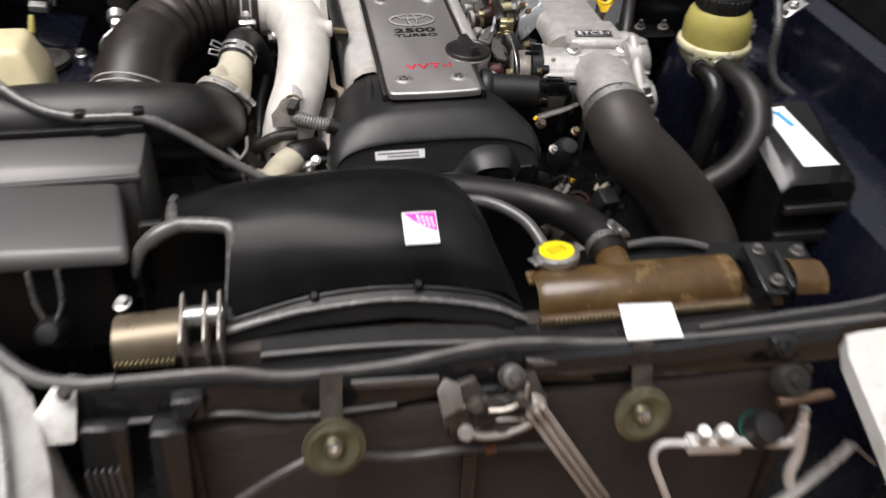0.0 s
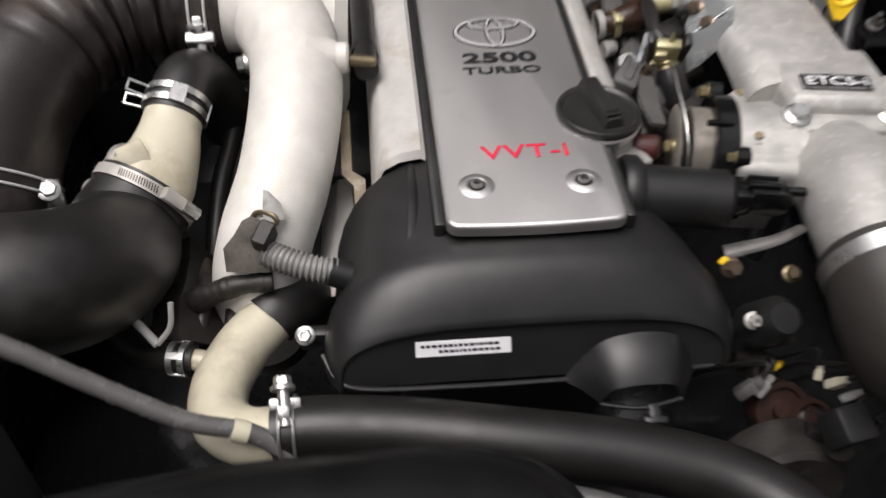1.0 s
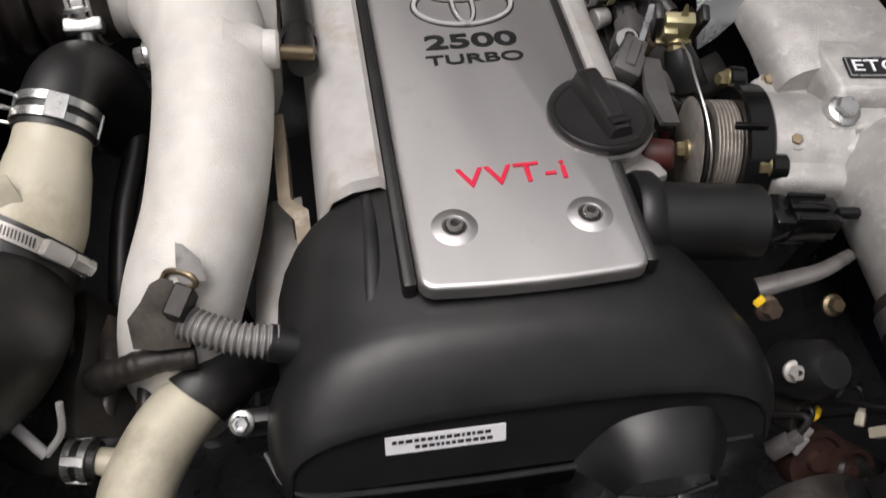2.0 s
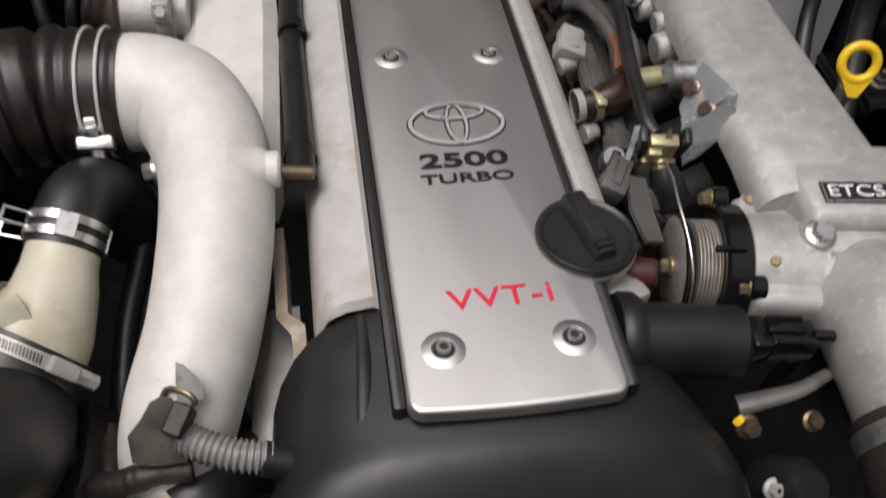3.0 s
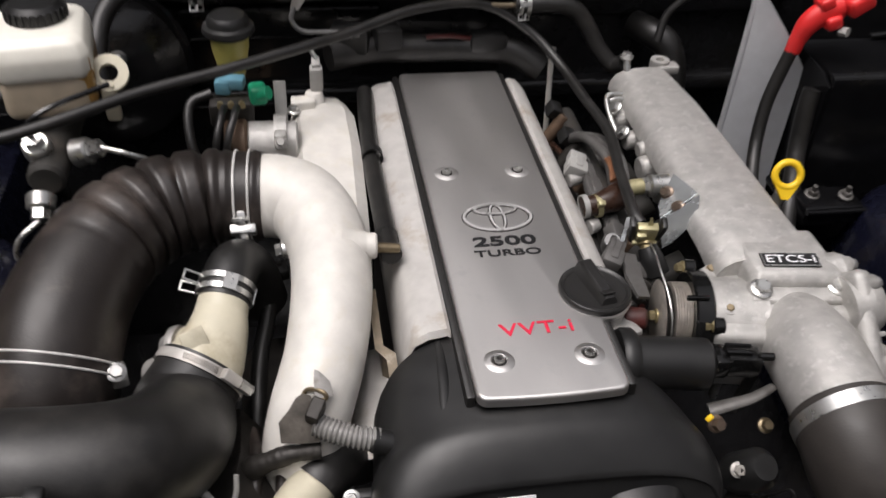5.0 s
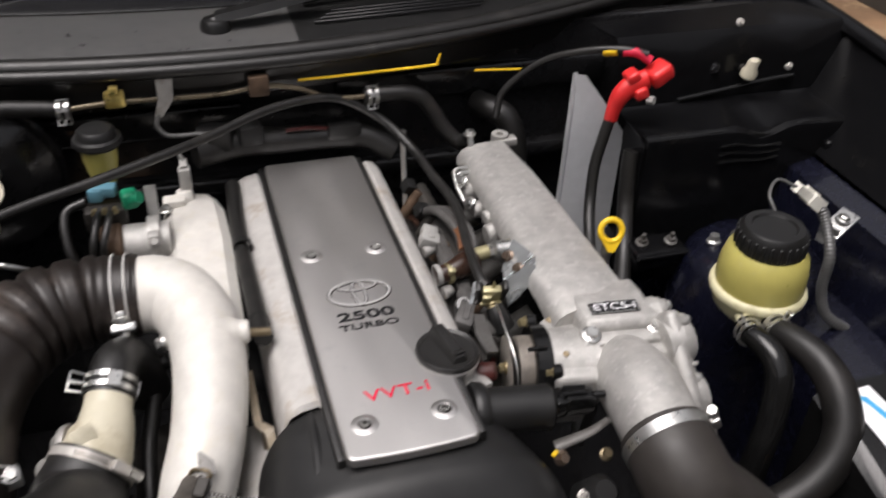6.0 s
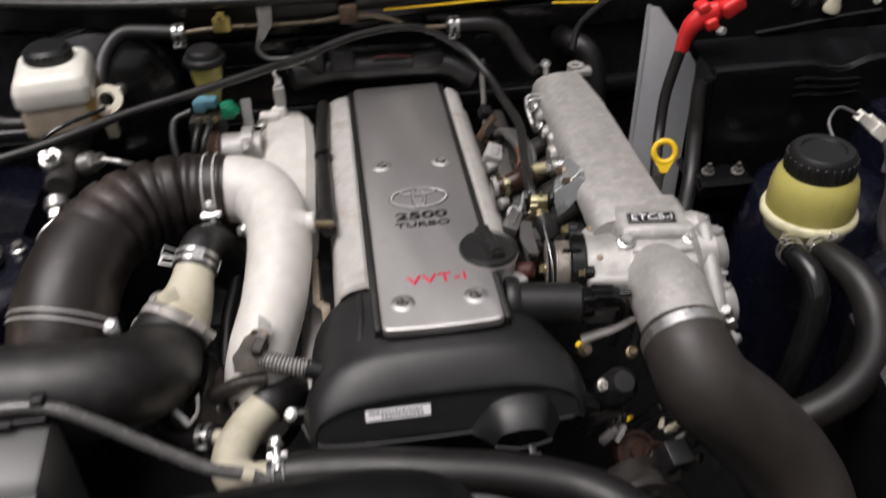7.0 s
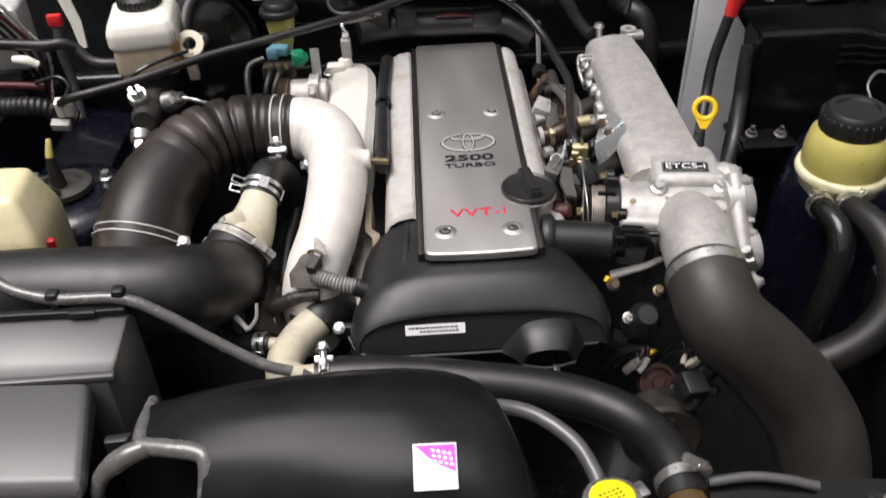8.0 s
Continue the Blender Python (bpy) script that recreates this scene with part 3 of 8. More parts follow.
# the plate: pressed sheet with a rolled rim and rounded front corners
plate_line = [(0.0675, 0.532), (0.0655, 0.5365), (0.061, 0.538), (-0.061, 0.538), (-0.0655, 0.5365), (-0.0675, 0.532)]
for cx, a0 in ((-0.0585, 180), (0.0585, 270)):
    for i in range(7):
        a = radians(a0 + 15 * i)
        plate_line.append((cx + 0.009 * math.cos(a), -0.0330 + 0.009 * math.sin(a) - 0.003 * (1 - (cx + 0.009 * math.cos(a)) ** 2 / 0.0046)))
    if cx < 0:
        plate_line += [(x, -0.042 - 0.003 * (1 - x * x / 0.0046)) for x in (-0.045, -0.03, -0.015, 0.0, 0.015, 0.03, 0.045)]


def inset_line(line, d):
    """The closed outline moved inwards by d."""
    out = []
    for i, (x, y) in enumerate(line):
        (x0, y0), (x1, y1) = line[i - 1], line[(i + 1) % len(line)]
        n = Vector((y1 - y0, x0 - x1)).normalized()
        n = n if n.dot(Vector((x, y - 0.25 if abs(y - 0.25) > 0.26 else 0))) < 0 else -n
        out.append((x + n.x * d, y + n.y * d))
    return out


bm = B()
loft(bm, [[(x, y, z) for x, y in inset_line(plate_line, d)] for d, z in ((0.0, -0.010), (0.0, -0.0036), (0.0004, -0.0020), (0.0013, -0.0008), (0.0024, -0.0002), (0.0036, 0.0))], close=True)
part("plate", bm, BRUSHED, plate, angle=50)
for s, x in ((-1, -0.072), (1, 0.0715)):
    bm = B()
    box(bm, (0.0085, 0.575, 0.022), (x, 0.252, -0.0155), 0.003)
    part("gasket_strip", bm, RUBBER, plate, "black rubber gasket strip")
# dished screw seats with cap screws
for i, (x, y) in enumerate(((-0.0412, 0.0), (0.0412, 0.0), (-0.041, 0.2955), (0.041, 0.2945))):
    bm = B()
    lathe(bm, [(0.0140, 0.0001), (0.0112, 0.0010), (0.0088, 0.0018), (0.0076, 0.0018), (0.0062, 0.0004), (0.0, 0.0004)], Matrix.Translation((x, y, 0)), 28)
    seat = part("screw_seat", bm, BRUSHED, plate)
    bm = B()
    lathe(bm, [(0.0049, 0.0004), (0.0049, 0.0034), (0.0043, 0.0042), (0.0029, 0.0042), (0.0029, 0.0016), (0.0, 0.0016)], Matrix.Translation((x, y, 0)), 18)
    part("cap_screw", bm, STEEL, seat)
    # dark ring stands in for the shadow round the screw
    bm = B()
    lathe(bm, [(0.0064, 0.0008), (0.0061, 0.0020), (0.0053, 0.0020), (0.0049, 0.0008)], Matrix.Translation((x, y, 0)), 20)
    part("screw_shadow_ring", bm, GREASE, seat)
    # dark plug in the hex hole stands in for its shade
    if i < 2:
        bm = B()
        lathe(bm, [(0.0030, 0.0018), (0.0030, 0.0028), (0.0, 0.0028)], Matrix.Translation((x, y, 0)), 6)
        part("socket", bm, GREASE, seat)
# emblem: plain overlapping ovals in relief, over dark rings that draw their edge shade
bm = B()
ellipse_ring(bm, 0, 0.208, 0.0002, 0.0387, 0.0257, 0.0054, 0.0005)
ellipse_ring(bm, 0, 0.2215, 0.0002, 0.0247, 0.0104, 0.0046, 0.0005)
ellipse_ring(bm, 0, 0.208, 0.0002, 0.0097, 0.0237, 0.0046, 0.0005)
part("emblem_edge_shade", bm, GREASE, plate)
bm = B()
ellipse_ring(bm, 0, 0.208, 0.0003, 0.0375, 0.0245, 0.0030, 0.0018)
ellipse_ring(bm, 0, 0.2215, 0.0003, 0.0235, 0.0092, 0.0022, 0.0018)
ellipse_ring(bm, 0, 0.208, 0.0003, 0.0085, 0.0225, 0.0022, 0.0018)
part("emblem", bm, EMBLEM, plate, "raised silver oval emblem")
letters("lettering", "2500", 0.0205, pose(-0.001, 0.1665, 0.0008), BLACKINK, plate, 0.0004, 1.0, 1.62, "black number lettering", 0.024)
letters("lettering", "TURBO", 0.0135, pose(-0.001, 0.1475, 0.0008), BLACKINK, plate, 0.0004, 1.0, 1.55, "black lettering", 0.014)
letters("lettering", "VVT-i", 0.0225, pose(0.002, 0.0365, 0.0008, 0, 0, 1), REDINK, plate, 0.0005, 1.08, 1.24, "red lettering", 0.003)

# oil filler cap
cap = thing("oil_filler_cap", (0.071, 0.085, 0.0), "black plastic oil filler cap with a raised grip bar", "oil cap")
mc = pose(0.0695, 0.0805, 0.0008, 0, 2, 0)
bm = B()
lathe(bm, [(0.031, -0.012), (0.0352, -0.008), (0.0362, -0.003), (0.0350, -0.001), (0.0330, -0.003), (0.0318, -0.007)], mc, 40)
part("collar", bm, BRUSHED, cap)
bm = B()
lathe(bm, [(0.031, -0.004), (0.0348, -0.0015), (0.0356, 0.0015), (0.0350, 0.0045), (0.0334, 0.0058), (0.0312, 0.0052), (0.0296, 0.0030), (0.0, 0.0026)], mc, 44)
part("cap_body", bm, CAPM, cap)
mg = mc @ pose(0, 0, 0, 0, 0, 12)
bm = B()
loft(bm, [[mg @ Vector((0.003 + u * w, y, z)) for u, z in ((-1.25, 0.0022), (-1.0, h * 0.55), (-0.85, h - 0.002), (-0.55, h), (0.55, h), (0.85, h - 0.002), (1.0, h * 0.55), (1.25, 0.0022))] for y, w, h in ((-0.0240, 0.0070, 0.004), (-0.0225, 0.0076, 0.0105), (-0.010, 0.0078, 0.0135), (0.010, 0.0082, 0.0150), (0.0290, 0.0088, 0.0160), (0.0320, 0.0085, 0.0140), (0.0325, 0.0080, 0.006))], close=True)
part("grip_bar", bm, CAPM, cap, angle=35)
bm = B()
box(bm, (0.0135, 0.0075, 0.0022), mg @ pose(0.003, -0.0165, 0.0125, -12, 0, 0), 0.0009)
part("grip_rib", bm, CAPM, cap)
bm = B()
lathe(bm, [(0.0, -0.03), (0.033, -0.03), (0.033, -0.010), (0.030, -0.008), (0.0, -0.008)], mc, 32)
box(bm, (0.030, 0.030, 0.02), pose(0.094, 0.056, -0.032, 0, 8, 20), 0.004)
part("filler_neck", bm, CASTGREY, cap)

# ---------------- timing cover ----------------
tcov = thing("timing_cover", (0, -0.06, -0.12), "black moulded plastic timing cover with a white label and spout", "timing cover")


def arch(cx, hw, top, base, y, ylow, n=21, e=3.2, left=1.0, llow=None):
    """One arch-shaped cross-section; y leans to ylow at its foot."""
    row = []
    for i in range(n):
        a = math.pi * i / (n - 1)
        c, s = math.cos(a), math.sin(a)
        x = cx - hw * math.copysign(abs(c) ** (2 / e), c)
        k = abs(s) ** (2 / e)
        foot = ylow
        if x < cx:
            x = cx + (x - cx) * left
            foot = ylow if llow is None else llow
        row.append((x, foot + (y - foot) * k, base + (top - base) * k))
    return row


bm = B()
rows = [arch(-0.004, 0.100, -0.016, -0.13, 0.053, 0.050, left=1.44, llow=-0.016), arch(-0.004, 0.106, -0.0075, -0.13, 0.051, 0.048, left=1.40, llow=-0.018), arch(-0.004, 0.109, -0.0065, -0.13, 0.046, 0.044, left=1.38, llow=-0.020), arch(-0.003, 0.122, -0.0095, -0.128, 0.020, 0.020, left=1.24, llow=-0.025),
        arch(-0.003, 0.132, -0.0115, -0.124, -0.010, -0.006, left=1.15, llow=-0.028), arch(-0.004, 0.143, -0.0135, -0.118, -0.034, -0.026, left=1.05, llow=-0.033), arch(-0.005, 0.148, -0.0150, -0.114, -0.050, -0.036), arch(-0.0055, 0.151, -0.0160, -0.110, -0.058, -0.044),
        arch(-0.006, 0.1535, -0.0180, -0.107, -0.0645, -0.052), arch(-0.006, 0.1555, -0.0225, -0.103, -0.0725, -0.064), arch(-0.006, 0.1565, -0.0295, -0.099, -0.0815, -0.080), arch(-0.006, 0.1555, -0.0365, -0.096, -0.0895, -0.094), arch(-0.006, 0.1525, -0.0420, -0.094, -0.0950, -0.104),
        arch(-0.006, 0.1485, -0.0452, -0.0925, -0.0980, -0.111), arch(-0.006, 0.1455, -0.0470, -0.0915, -0.0985, -0.115), arch(-0.006, 0.1435, -0.0485, -0.0905, -0.0972, -0.1155), arch(-0.006, 0.1425, -0.0500, -0.0900, -0.0945, -0.1135)]
loft(bm, rows)
last = [bm.verts.new(p) for p in arch(-0.006, 0.1425, -0.0500, -0.0900, -0.0945, -0.1135)]
bm.faces.new(last)
bmesh.ops.remove_doubles(bm, verts=bm.verts, dist=0.0005)
part("cover_body", bm, PLASTIC, tcov, angle=34)
bm = B()
sweep(bm, [(-0.163, -0.088, -0.082), (-0.152, -0.108, -0.087), (-0.13, -0.115, -0.091), (-0.06, -0.117, -0.092), (0.0, -0.117, -0.092), (0.06, -0.116, -0.092), (0.13, -0.113, -0.091)], 0.0022, 8, 5)
part("cover_rim", bm, PLASTIC, tcov)
# raised rib beside the plate
bm = B()
sweep(bm, [(-0.088, 0.045, -0.014), (-0.090, 0.0, -0.017), (-0.094, -0.04, -0.024), (-0.098, -0.058, -0.029)], [0.004, 0.005, 0.005, 0.002], 10, 6, flat=0.4)
part("cover_rib", bm, PLASTIC, tcov)
ml = pose(-0.060, -0.1018, -0.0647, 64.5, 0, 0)
bm = B()
box(bm, (0.070, 0.0125, 0.0008), ml, 0.0006, 1)
lab = part("paper_label", bm, PAPER, tcov, "white printed paper label")
for k, (w, dx) in enumerate(((0.058, -0.002), (0.044, 0.004))):
    bm = B()
    x = -w / 2
    random.seed(11 + k)
    while x < w / 2 - 0.002:
        d = random.uniform(0.0015, 0.0042)
        box(bm, (d, 0.0022, 0.0003), ml @ pose(x + dx + d / 2, 0.0022 - k * 0.0045, 0.0006), 0)
        x += d + 0.0010
    part("print_bars", bm, BLACKINK, lab)
# spout: a flared hood with a hollow mouth and a drip tab
hood_back = spline([(0.013, -0.1165, -0.0935), (0.028, -0.1095, -0.0755), (0.044, -0.106, -0.0610), (0.072, -0.105, -0.0555), (0.099, -0.106, -0.0625), (0.116, -0.113, -0.0935)], 5)
hood_lip = spline([(0.0385, -0.137, -0.0975), (0.0440, -0.1385, -0.0800), (0.056, -0.1395, -0.0735), (0.0745, -0.1400, -0.0720), (0.0905, -0.1395, -0.0760), (0.1000, -0.137, -0.0965)], 5)
hood_mid = [(a + b) / 2 + Vector((0, 0, 0.0035)) for a, b in zip(hood_back, hood_lip)]
bm = B()
loft(bm, [hood_back, [a.lerp(b, 0.2) + Vector((0, 0, 0.0018)) for a, b in zip(hood_back, hood_lip)], hood_mid, [a.lerp(b, 0.85) + Vector((0, 0, 0.0016)) for a, b in zip(hood_back, hood_lip)], hood_lip])
thicken(bm, 0.0032)
spout = part("spout", bm, PLASTIC, tcov, angle=30)
bm = B()
sweep(bm, [hood_lip[0], (0.0690, -0.1415, -0.0990), hood_lip[-1]], 0.0018, 8, 8)
part("lip_bar", bm, PLASTIC, spout)
bm = B()
box(bm, (0.008, 0.012, 0.004), pose(0.0766, -0.1470, -0.0965, 20, 0, 0), 0.001)
box(bm, (0.017, 0.005, 0.004), pose(0.0766, -0.1530, -0.0985, 20, 0, 0), 0.001)
part("drip_tab", bm, PLASTIC, spout)
bm = B()
hexbolt(bm, (-0.177, -0.062, -0.090), (-0.1, -0.6, 0.8), 0.0050, 0.007, hole=True)
part("cover_bolt", bm, STEEL, tcov)
bm = B()
box(bm, (0.035, 0.012, 0.02), pose(-0.165, -0.058, -0.098, 0, 0, 0), 0.004)
part("bolt_boss", bm, PLASTIC, tcov)

# cam position sensor housing: horizontal black cylinder with a connector
sens = thing("cam_sensor", (0.11, -0.03, -0.02), "black plastic cam sensor housing with a plugged connector", "sensor")
bm = B()
rod(bm, (0.088, 0.018, -0.034), (0.166, 0.010, -0.038), 0.0255, 0.0250, 32, 0.003)
part("housing", bm, PLASTIC, sens)
bm = B()
lathe(bm, [(0.0, 0.0), (0.030, 0.0), (0.032, 0.003), (0.032, 0.012), (0.029, 0.016), (0.0, 0.016)], basis((0.078, 0.019, -0.033), (1, -0.1, -0.04)), 32)
part("flange", bm, PLASTIC, sens)
bm = B()
box(bm, (0.014, 0.026, 0.022), pose(0.172, 0.004, -0.028, 0, 4, -6), 0.003)
part("socket", bm, GLOSS, sens)
bm = B()
box(bm, (0.032, 0.022, 0.020), pose(0.193, 0.000, -0.026, 0, 4, -6), 0.002)
for k in (-1, 1):
    box(bm, (0.026, 0.003, 0.023), pose(0.190, 0.000 + k * 0.010, -0.025, 0, 4, -6), 0.001)
box(bm, (0.026, 0.006, 0.004), pose(0.188, 0.0, -0.014, 0, 4, -6), 0.001)
rod(bm, (0.206, -0.004, -0.018), (0.220, -0.007, -0.017), 0.004, seg=10, edge=0.001)
part("connector", bm, GLOSS, sens)
bm = B()
sweep(bm, [(0.206, 0.0, -0.030), (0.214, 0.004, -0.045), (0.215, 0.010, -0.07), (0.21, 0.012, -0.11)], 0.0055, 10, 6)
part("lead", bm, RUBBER, sens)

# ---------------- intake side: plenum and throttle body ----------------
plen = thing("intake_plenum", (0.26, 0.30, -0.05), "rough grey cast aluminium intake plenum with bosses", "intake manifold")


def plen_row(y, xl, xr, top, drop=0.0):
    w = xr - xl
    return [(xl + 0.034, y, top - 0.056), (xl + 0.010, y, top - 0.044), (xl - 0.002, y, top - 0.030), (xl - 0.001, y, top - 0.018), (xl + 0.005, y, top - 0.009 - drop), (xl + 0.014, y, top - 0.0035 - drop), (xl + 0.028, y, top - 0.0005 - drop), (xl + w * 0.55, y, top + 0.001 - drop),
            (xr - 0.014, y, top - drop), (xr - 0.005, y, top - 0.004), (xr, y, top - 0.014), (xr - 0.004, y, top - 0.06), (xr - 0.02, y, top - 0.07)]


bm = B()
loft(bm, [plen_row(0.502, 0.222, 0.288, 0.010, 0.004), plen_row(0.497, 0.216, 0.294, 0.018), plen_row(0.40, 0.214, 0.301, 0.022), plen_row(0.30, 0.210, 0.303, 0.022), plen_row(0.20, 0.206, 0.304, 0.022), plen_row(0.145, 0.205, 0.306, 0.021), plen_row(0.10, 0.206, 0.316, 0.012)], close=True)
body = part("plenum_body", bm, CASTGREY, plen, angle=35)
for k, (y, z, r, d) in enumerate(((0.455, -0.006, 0.012, 0.014), (0.43, -0.018, 0.014, 0.018), (0.385, -0.022, 0.013, 0.016), (0.345, -0.010, 0.011, 0.012), (0.325, -0.024, 0.016, 0.018), (0.27, -0.022, 0.014, 0.016), (0.225, -0.016, 0.012, 0.013))):
    bm = B()
    rod(bm, (0.225, y, z), (0.210 - d * 0.5, y - 0.002, z - 0.002), r, r * 0.9, 18, 0.002)
    part("boss", bm, CASTGREY, plen)
bm = B()
box(bm, (0.03, 0.02, 0.012), pose(0.296, 0.506, 0.012), 0.003)
lathe(bm, [(0.006, -0.006), (0.013, -0.006), (0.013, 0.008), (0.006, 0.008)], pose(0.287, 0.512, 0.014), 20, close=True)
part("lifting_eye", bm, CASTGREY, plen)
bm = B()
rod(bm, (0.236, 0.494, 0.01), (0.236, 0.505, 0.030), 0.005, seg=10)
hexbolt(bm, (0.236, 0.507, 0.030), (0, 0, 1), 0.006, 0.006)
part("vacuum_nipple", bm, STEEL, plen)

thr = thing("throttle_valve", (0.25, 0.05, -0.06), "cast aluminium throttle unit with a nameplate, pulley and motor housing", "throttle")
# box under the nameplate
bm = B()
loft(bm, [[(0.226, 0.146, -0.05), (0.227, 0.144, 0.008), (0.234, 0.142, 0.0165), (0.312, 0.132, 0.0190), (0.321, 0.131, 0.010), (0.323, 0.132, -0.05)],
          [(0.227, 0.079, -0.05), (0.228, 0.078, 0.006), (0.235, 0.0755, 0.0148), (0.315, 0.0650, 0.0160), (0.324, 0.066, 0.008), (0.325, 0.068, -0.05)],
          [(0.226, 0.074, -0.05), (0.227, 0.0715, 0.000), (0.234, 0.0685, 0.0060), (0.316, 0.0580, 0.0070), (0.325, 0.060, 0.000), (0.326, 0.062, -0.05)]], close=True)
bmesh.ops.bevel(bm, geom=list(bm.edges), offset=0.0028, segments=2, affect="EDGES", profile=0.5)
part("throttle_box", bm, CASTGREY, thr, angle=28)
# horizontal bore body towards the plate
bm = B()
rod(bm, (0.184, 0.076, -0.046), (0.245, 0.066, -0.046), 0.046, 0.046, 36, 0.004)
box(bm, (0.056, 0.098, 0.080), pose(0.213, 0.073, -0.052, 6, 0, -9), 0.010, 4)
part("bore_body", bm, CASTGREY, thr)
bm = B()
rod(bm, (0.168, 0.0785, -0.041), (0.187, 0.0755, -0.041), 0.0475, seg=36, edge=0.002)
ring = part("sensor_ring", bm, GLOSS, thr, "black plastic ring")
for y, z in ((0.121, -0.012), (0.040, -0.018), (0.030, -0.066), (0.120, -0.072)):
    bm = B()
    rod(bm, (0.178, y, z), (0.189, y - 0.002, z), 0.0090, seg=16, edge=0.001)
    part("ring_ear", bm, GLOSS, ring)
bm = B()
box(bm, (0.022, 0.004, 0.005), pose(0.166, 0.058, 0.003, 0, 0, -8), 0.001)
part("stop_pin", bm, GLOSS, ring)
bm = B()
x = 0.152
prof = [(0.0, 0.0), (0.026, 0.0)]
for k in range(7):
    prof += [(0.0345, 0.001 + k * 0.0026), (0.0345, k * 0.0026 + 0.0019), (0.0300, k * 0.0026 + 0.0023)]
prof += [(0.0345, 0.0195), (0.0, 0.020)]
lathe(bm, prof, basis((x, 0.0805, -0.039), (0.97, -0.16, 0.02)), 40)
part("return_spring", bm, SPRING, thr, "coiled steel return spring")
for h, r in ((0.146, 0.0345), (0.150, 0.033)):
    bm = B()
    lathe(bm, [(0.0, -0.001), (r - 0.001, -0.001), (r, 0.0), (r - 0.001, 0.001), (0.0, 0.001)], basis((h, 0.0812, -0.0395), (0.97, -0.16, 0.02)), 36)
    part("drum_flange", bm, GREASE, thr)
bm = B()
lathe(bm, [(0.0, 0), (0.036, 0), (0.0372, 0.0007), (0.036, 0.0014), (0.0, 0.0014)], basis((0.1415, 0.082, -0.040), (0.97, -0.16, 0.02)), 40)
part("throttle_pulley", bm, SPRING, thr, "thin steel throttle pulley")
bm = B()
hexbolt(bm, (0.1415, 0.082, -0.040), (-0.97, 0.16, -0.02), 0.0050, 0.008)
part("pulley_nut", bm, GOLDZ, thr)
for p in ((0.1785, 0.121, -0.012), (0.1785, 0.040, -0.018), (0.1785, 0.030, -0.066)):
    bm = B()
    hexbolt(bm, p, (-1, -0.1, 0.15), 0.0046, 0.009)
    part("ring_screw", bm, GOLDZ, thr)
for p in ((0.2045, 0.112, -0.009), (0.199, 0.052, -0.0085)):
    bm = B()
    hexbolt(bm, p, (-0.2, -0.3, 1), 0.0037, 0.004)
    part("body_screw", bm, BRASS, thr)
for p, q in (((0.2045, 0.112, -0.04), (0.2045, 0.112, -0.009)), ((0.199, 0.053, -0.04), (0.199, 0.052, -0.0088))):
    bm = B()
    rod(bm, p, q, 0.009, 0.0075, 16)
    part("screw_boss", bm, CASTGREY, thr)
# nameplate
mp = pose(0.2715, 0.0880, 0.0176, 2.5, -1.5, -8)
bm = B()
box(bm, (0.058, 0.0195, 0.0014), mp, 0.0006, 1)
np_ = part("nameplate", bm, BLACKINK, thr, "black nameplate with silver border")
bm = B()
for y in (-0.0088, 0.0088):
    box(bm, (0.056, 0.0010, 0.0006), mp @ pose(0, y, 0.0009), 0)
for x in (-0.0278, 0.0278):
    box(bm, (0.0010, 0.0186, 0.0006), mp @ pose(x, 0, 0.0009), 0)
part("border", bm, STEEL, np_)
letters("lettering", "ETCS-i", 0.0155, mp @ pose(0, 0, 0.0011), PAPER, np_, 0.0003, 1.0, 1.18)
for p in ((0.2335, 0.064, 0.004), (0.3130, 0.0600, 0.003)):
    bm = B()
    hexbolt(bm, p, (0.0, -0.3, 0.95), 0.0072, 0.008)
    part("flange_bolt", bm, STEEL, thr)
for p in ((0.2335, 0.064, 0.004), (0.3130, 0.0600, 0.003)):
    bm = B()
    rod(bm, (p[0], p[1] + 0.012, p[2] - 0.02), p, 0.0135, 0.0115, 18, 0.002)
    part("flange_ear", bm, CASTGREY, thr)
bm = B()
box(bm, (0.100, 0.020, 0.040), pose(0.272, 0.0615, -0.0190, 12, 0, -6), 0.004, 3)
part("bolted_flange", bm, CASTGREY, thr)
# inlet tube down to the hose
bm = B()
sweep(bm, [(0.269, 0.060, -0.040), (0.268, 0.034, -0.033), (0.266, -0.005, -0.027), (0.263, -0.055, -0.030), (0.261, -0.085, -0.035)], [0.036, 0.042, 0.045, 0.044, 0.043], 32, 8)
part("inlet_tube", bm, CASTGREY, thr)
bm = B()
box(bm, (0.092, 0.02, 0.08), pose(0.276, 0.052, -0.044, 20, 0, -8), 0.006, 3)
part("tube_flange", bm, CASTGREY, thr)
# motor and gear housing on the outer side: stacked lumpy castings
bm = B()
for x0, r, y, z, d in ((0.324, 0.031, 0.044, -0.010, 0.022), (0.324, 0.031, 0.000, -0.056, 0.024), (0.322, 0.022, 0.086, -0.004, 0.014), (0.322, 0.022, -0.032, -0.086, 0.018)):
    lathe(bm, [(0, -0.012), (r, -0.012), (r * 1.02, d * 0.35), (r * 0.96, d * 0.42), (r * 0.90, d * 0.80), (r * 0.80, d), (r * 0.45, d), (r * 0.40, d * 0.86), (0, d * 0.86)], basis((x0, y, z), (1, 0, 0.08)), 30)
box(bm, (0.020, 0.13, 0.070), pose(0.322, 0.024, -0.034, 42, 0, 0), 0.009, 3)
box(bm, (0.030, 0.07, 0.044), pose(0.326, 0.022, -0.033, 42, 0, 0), 0.010, 3)
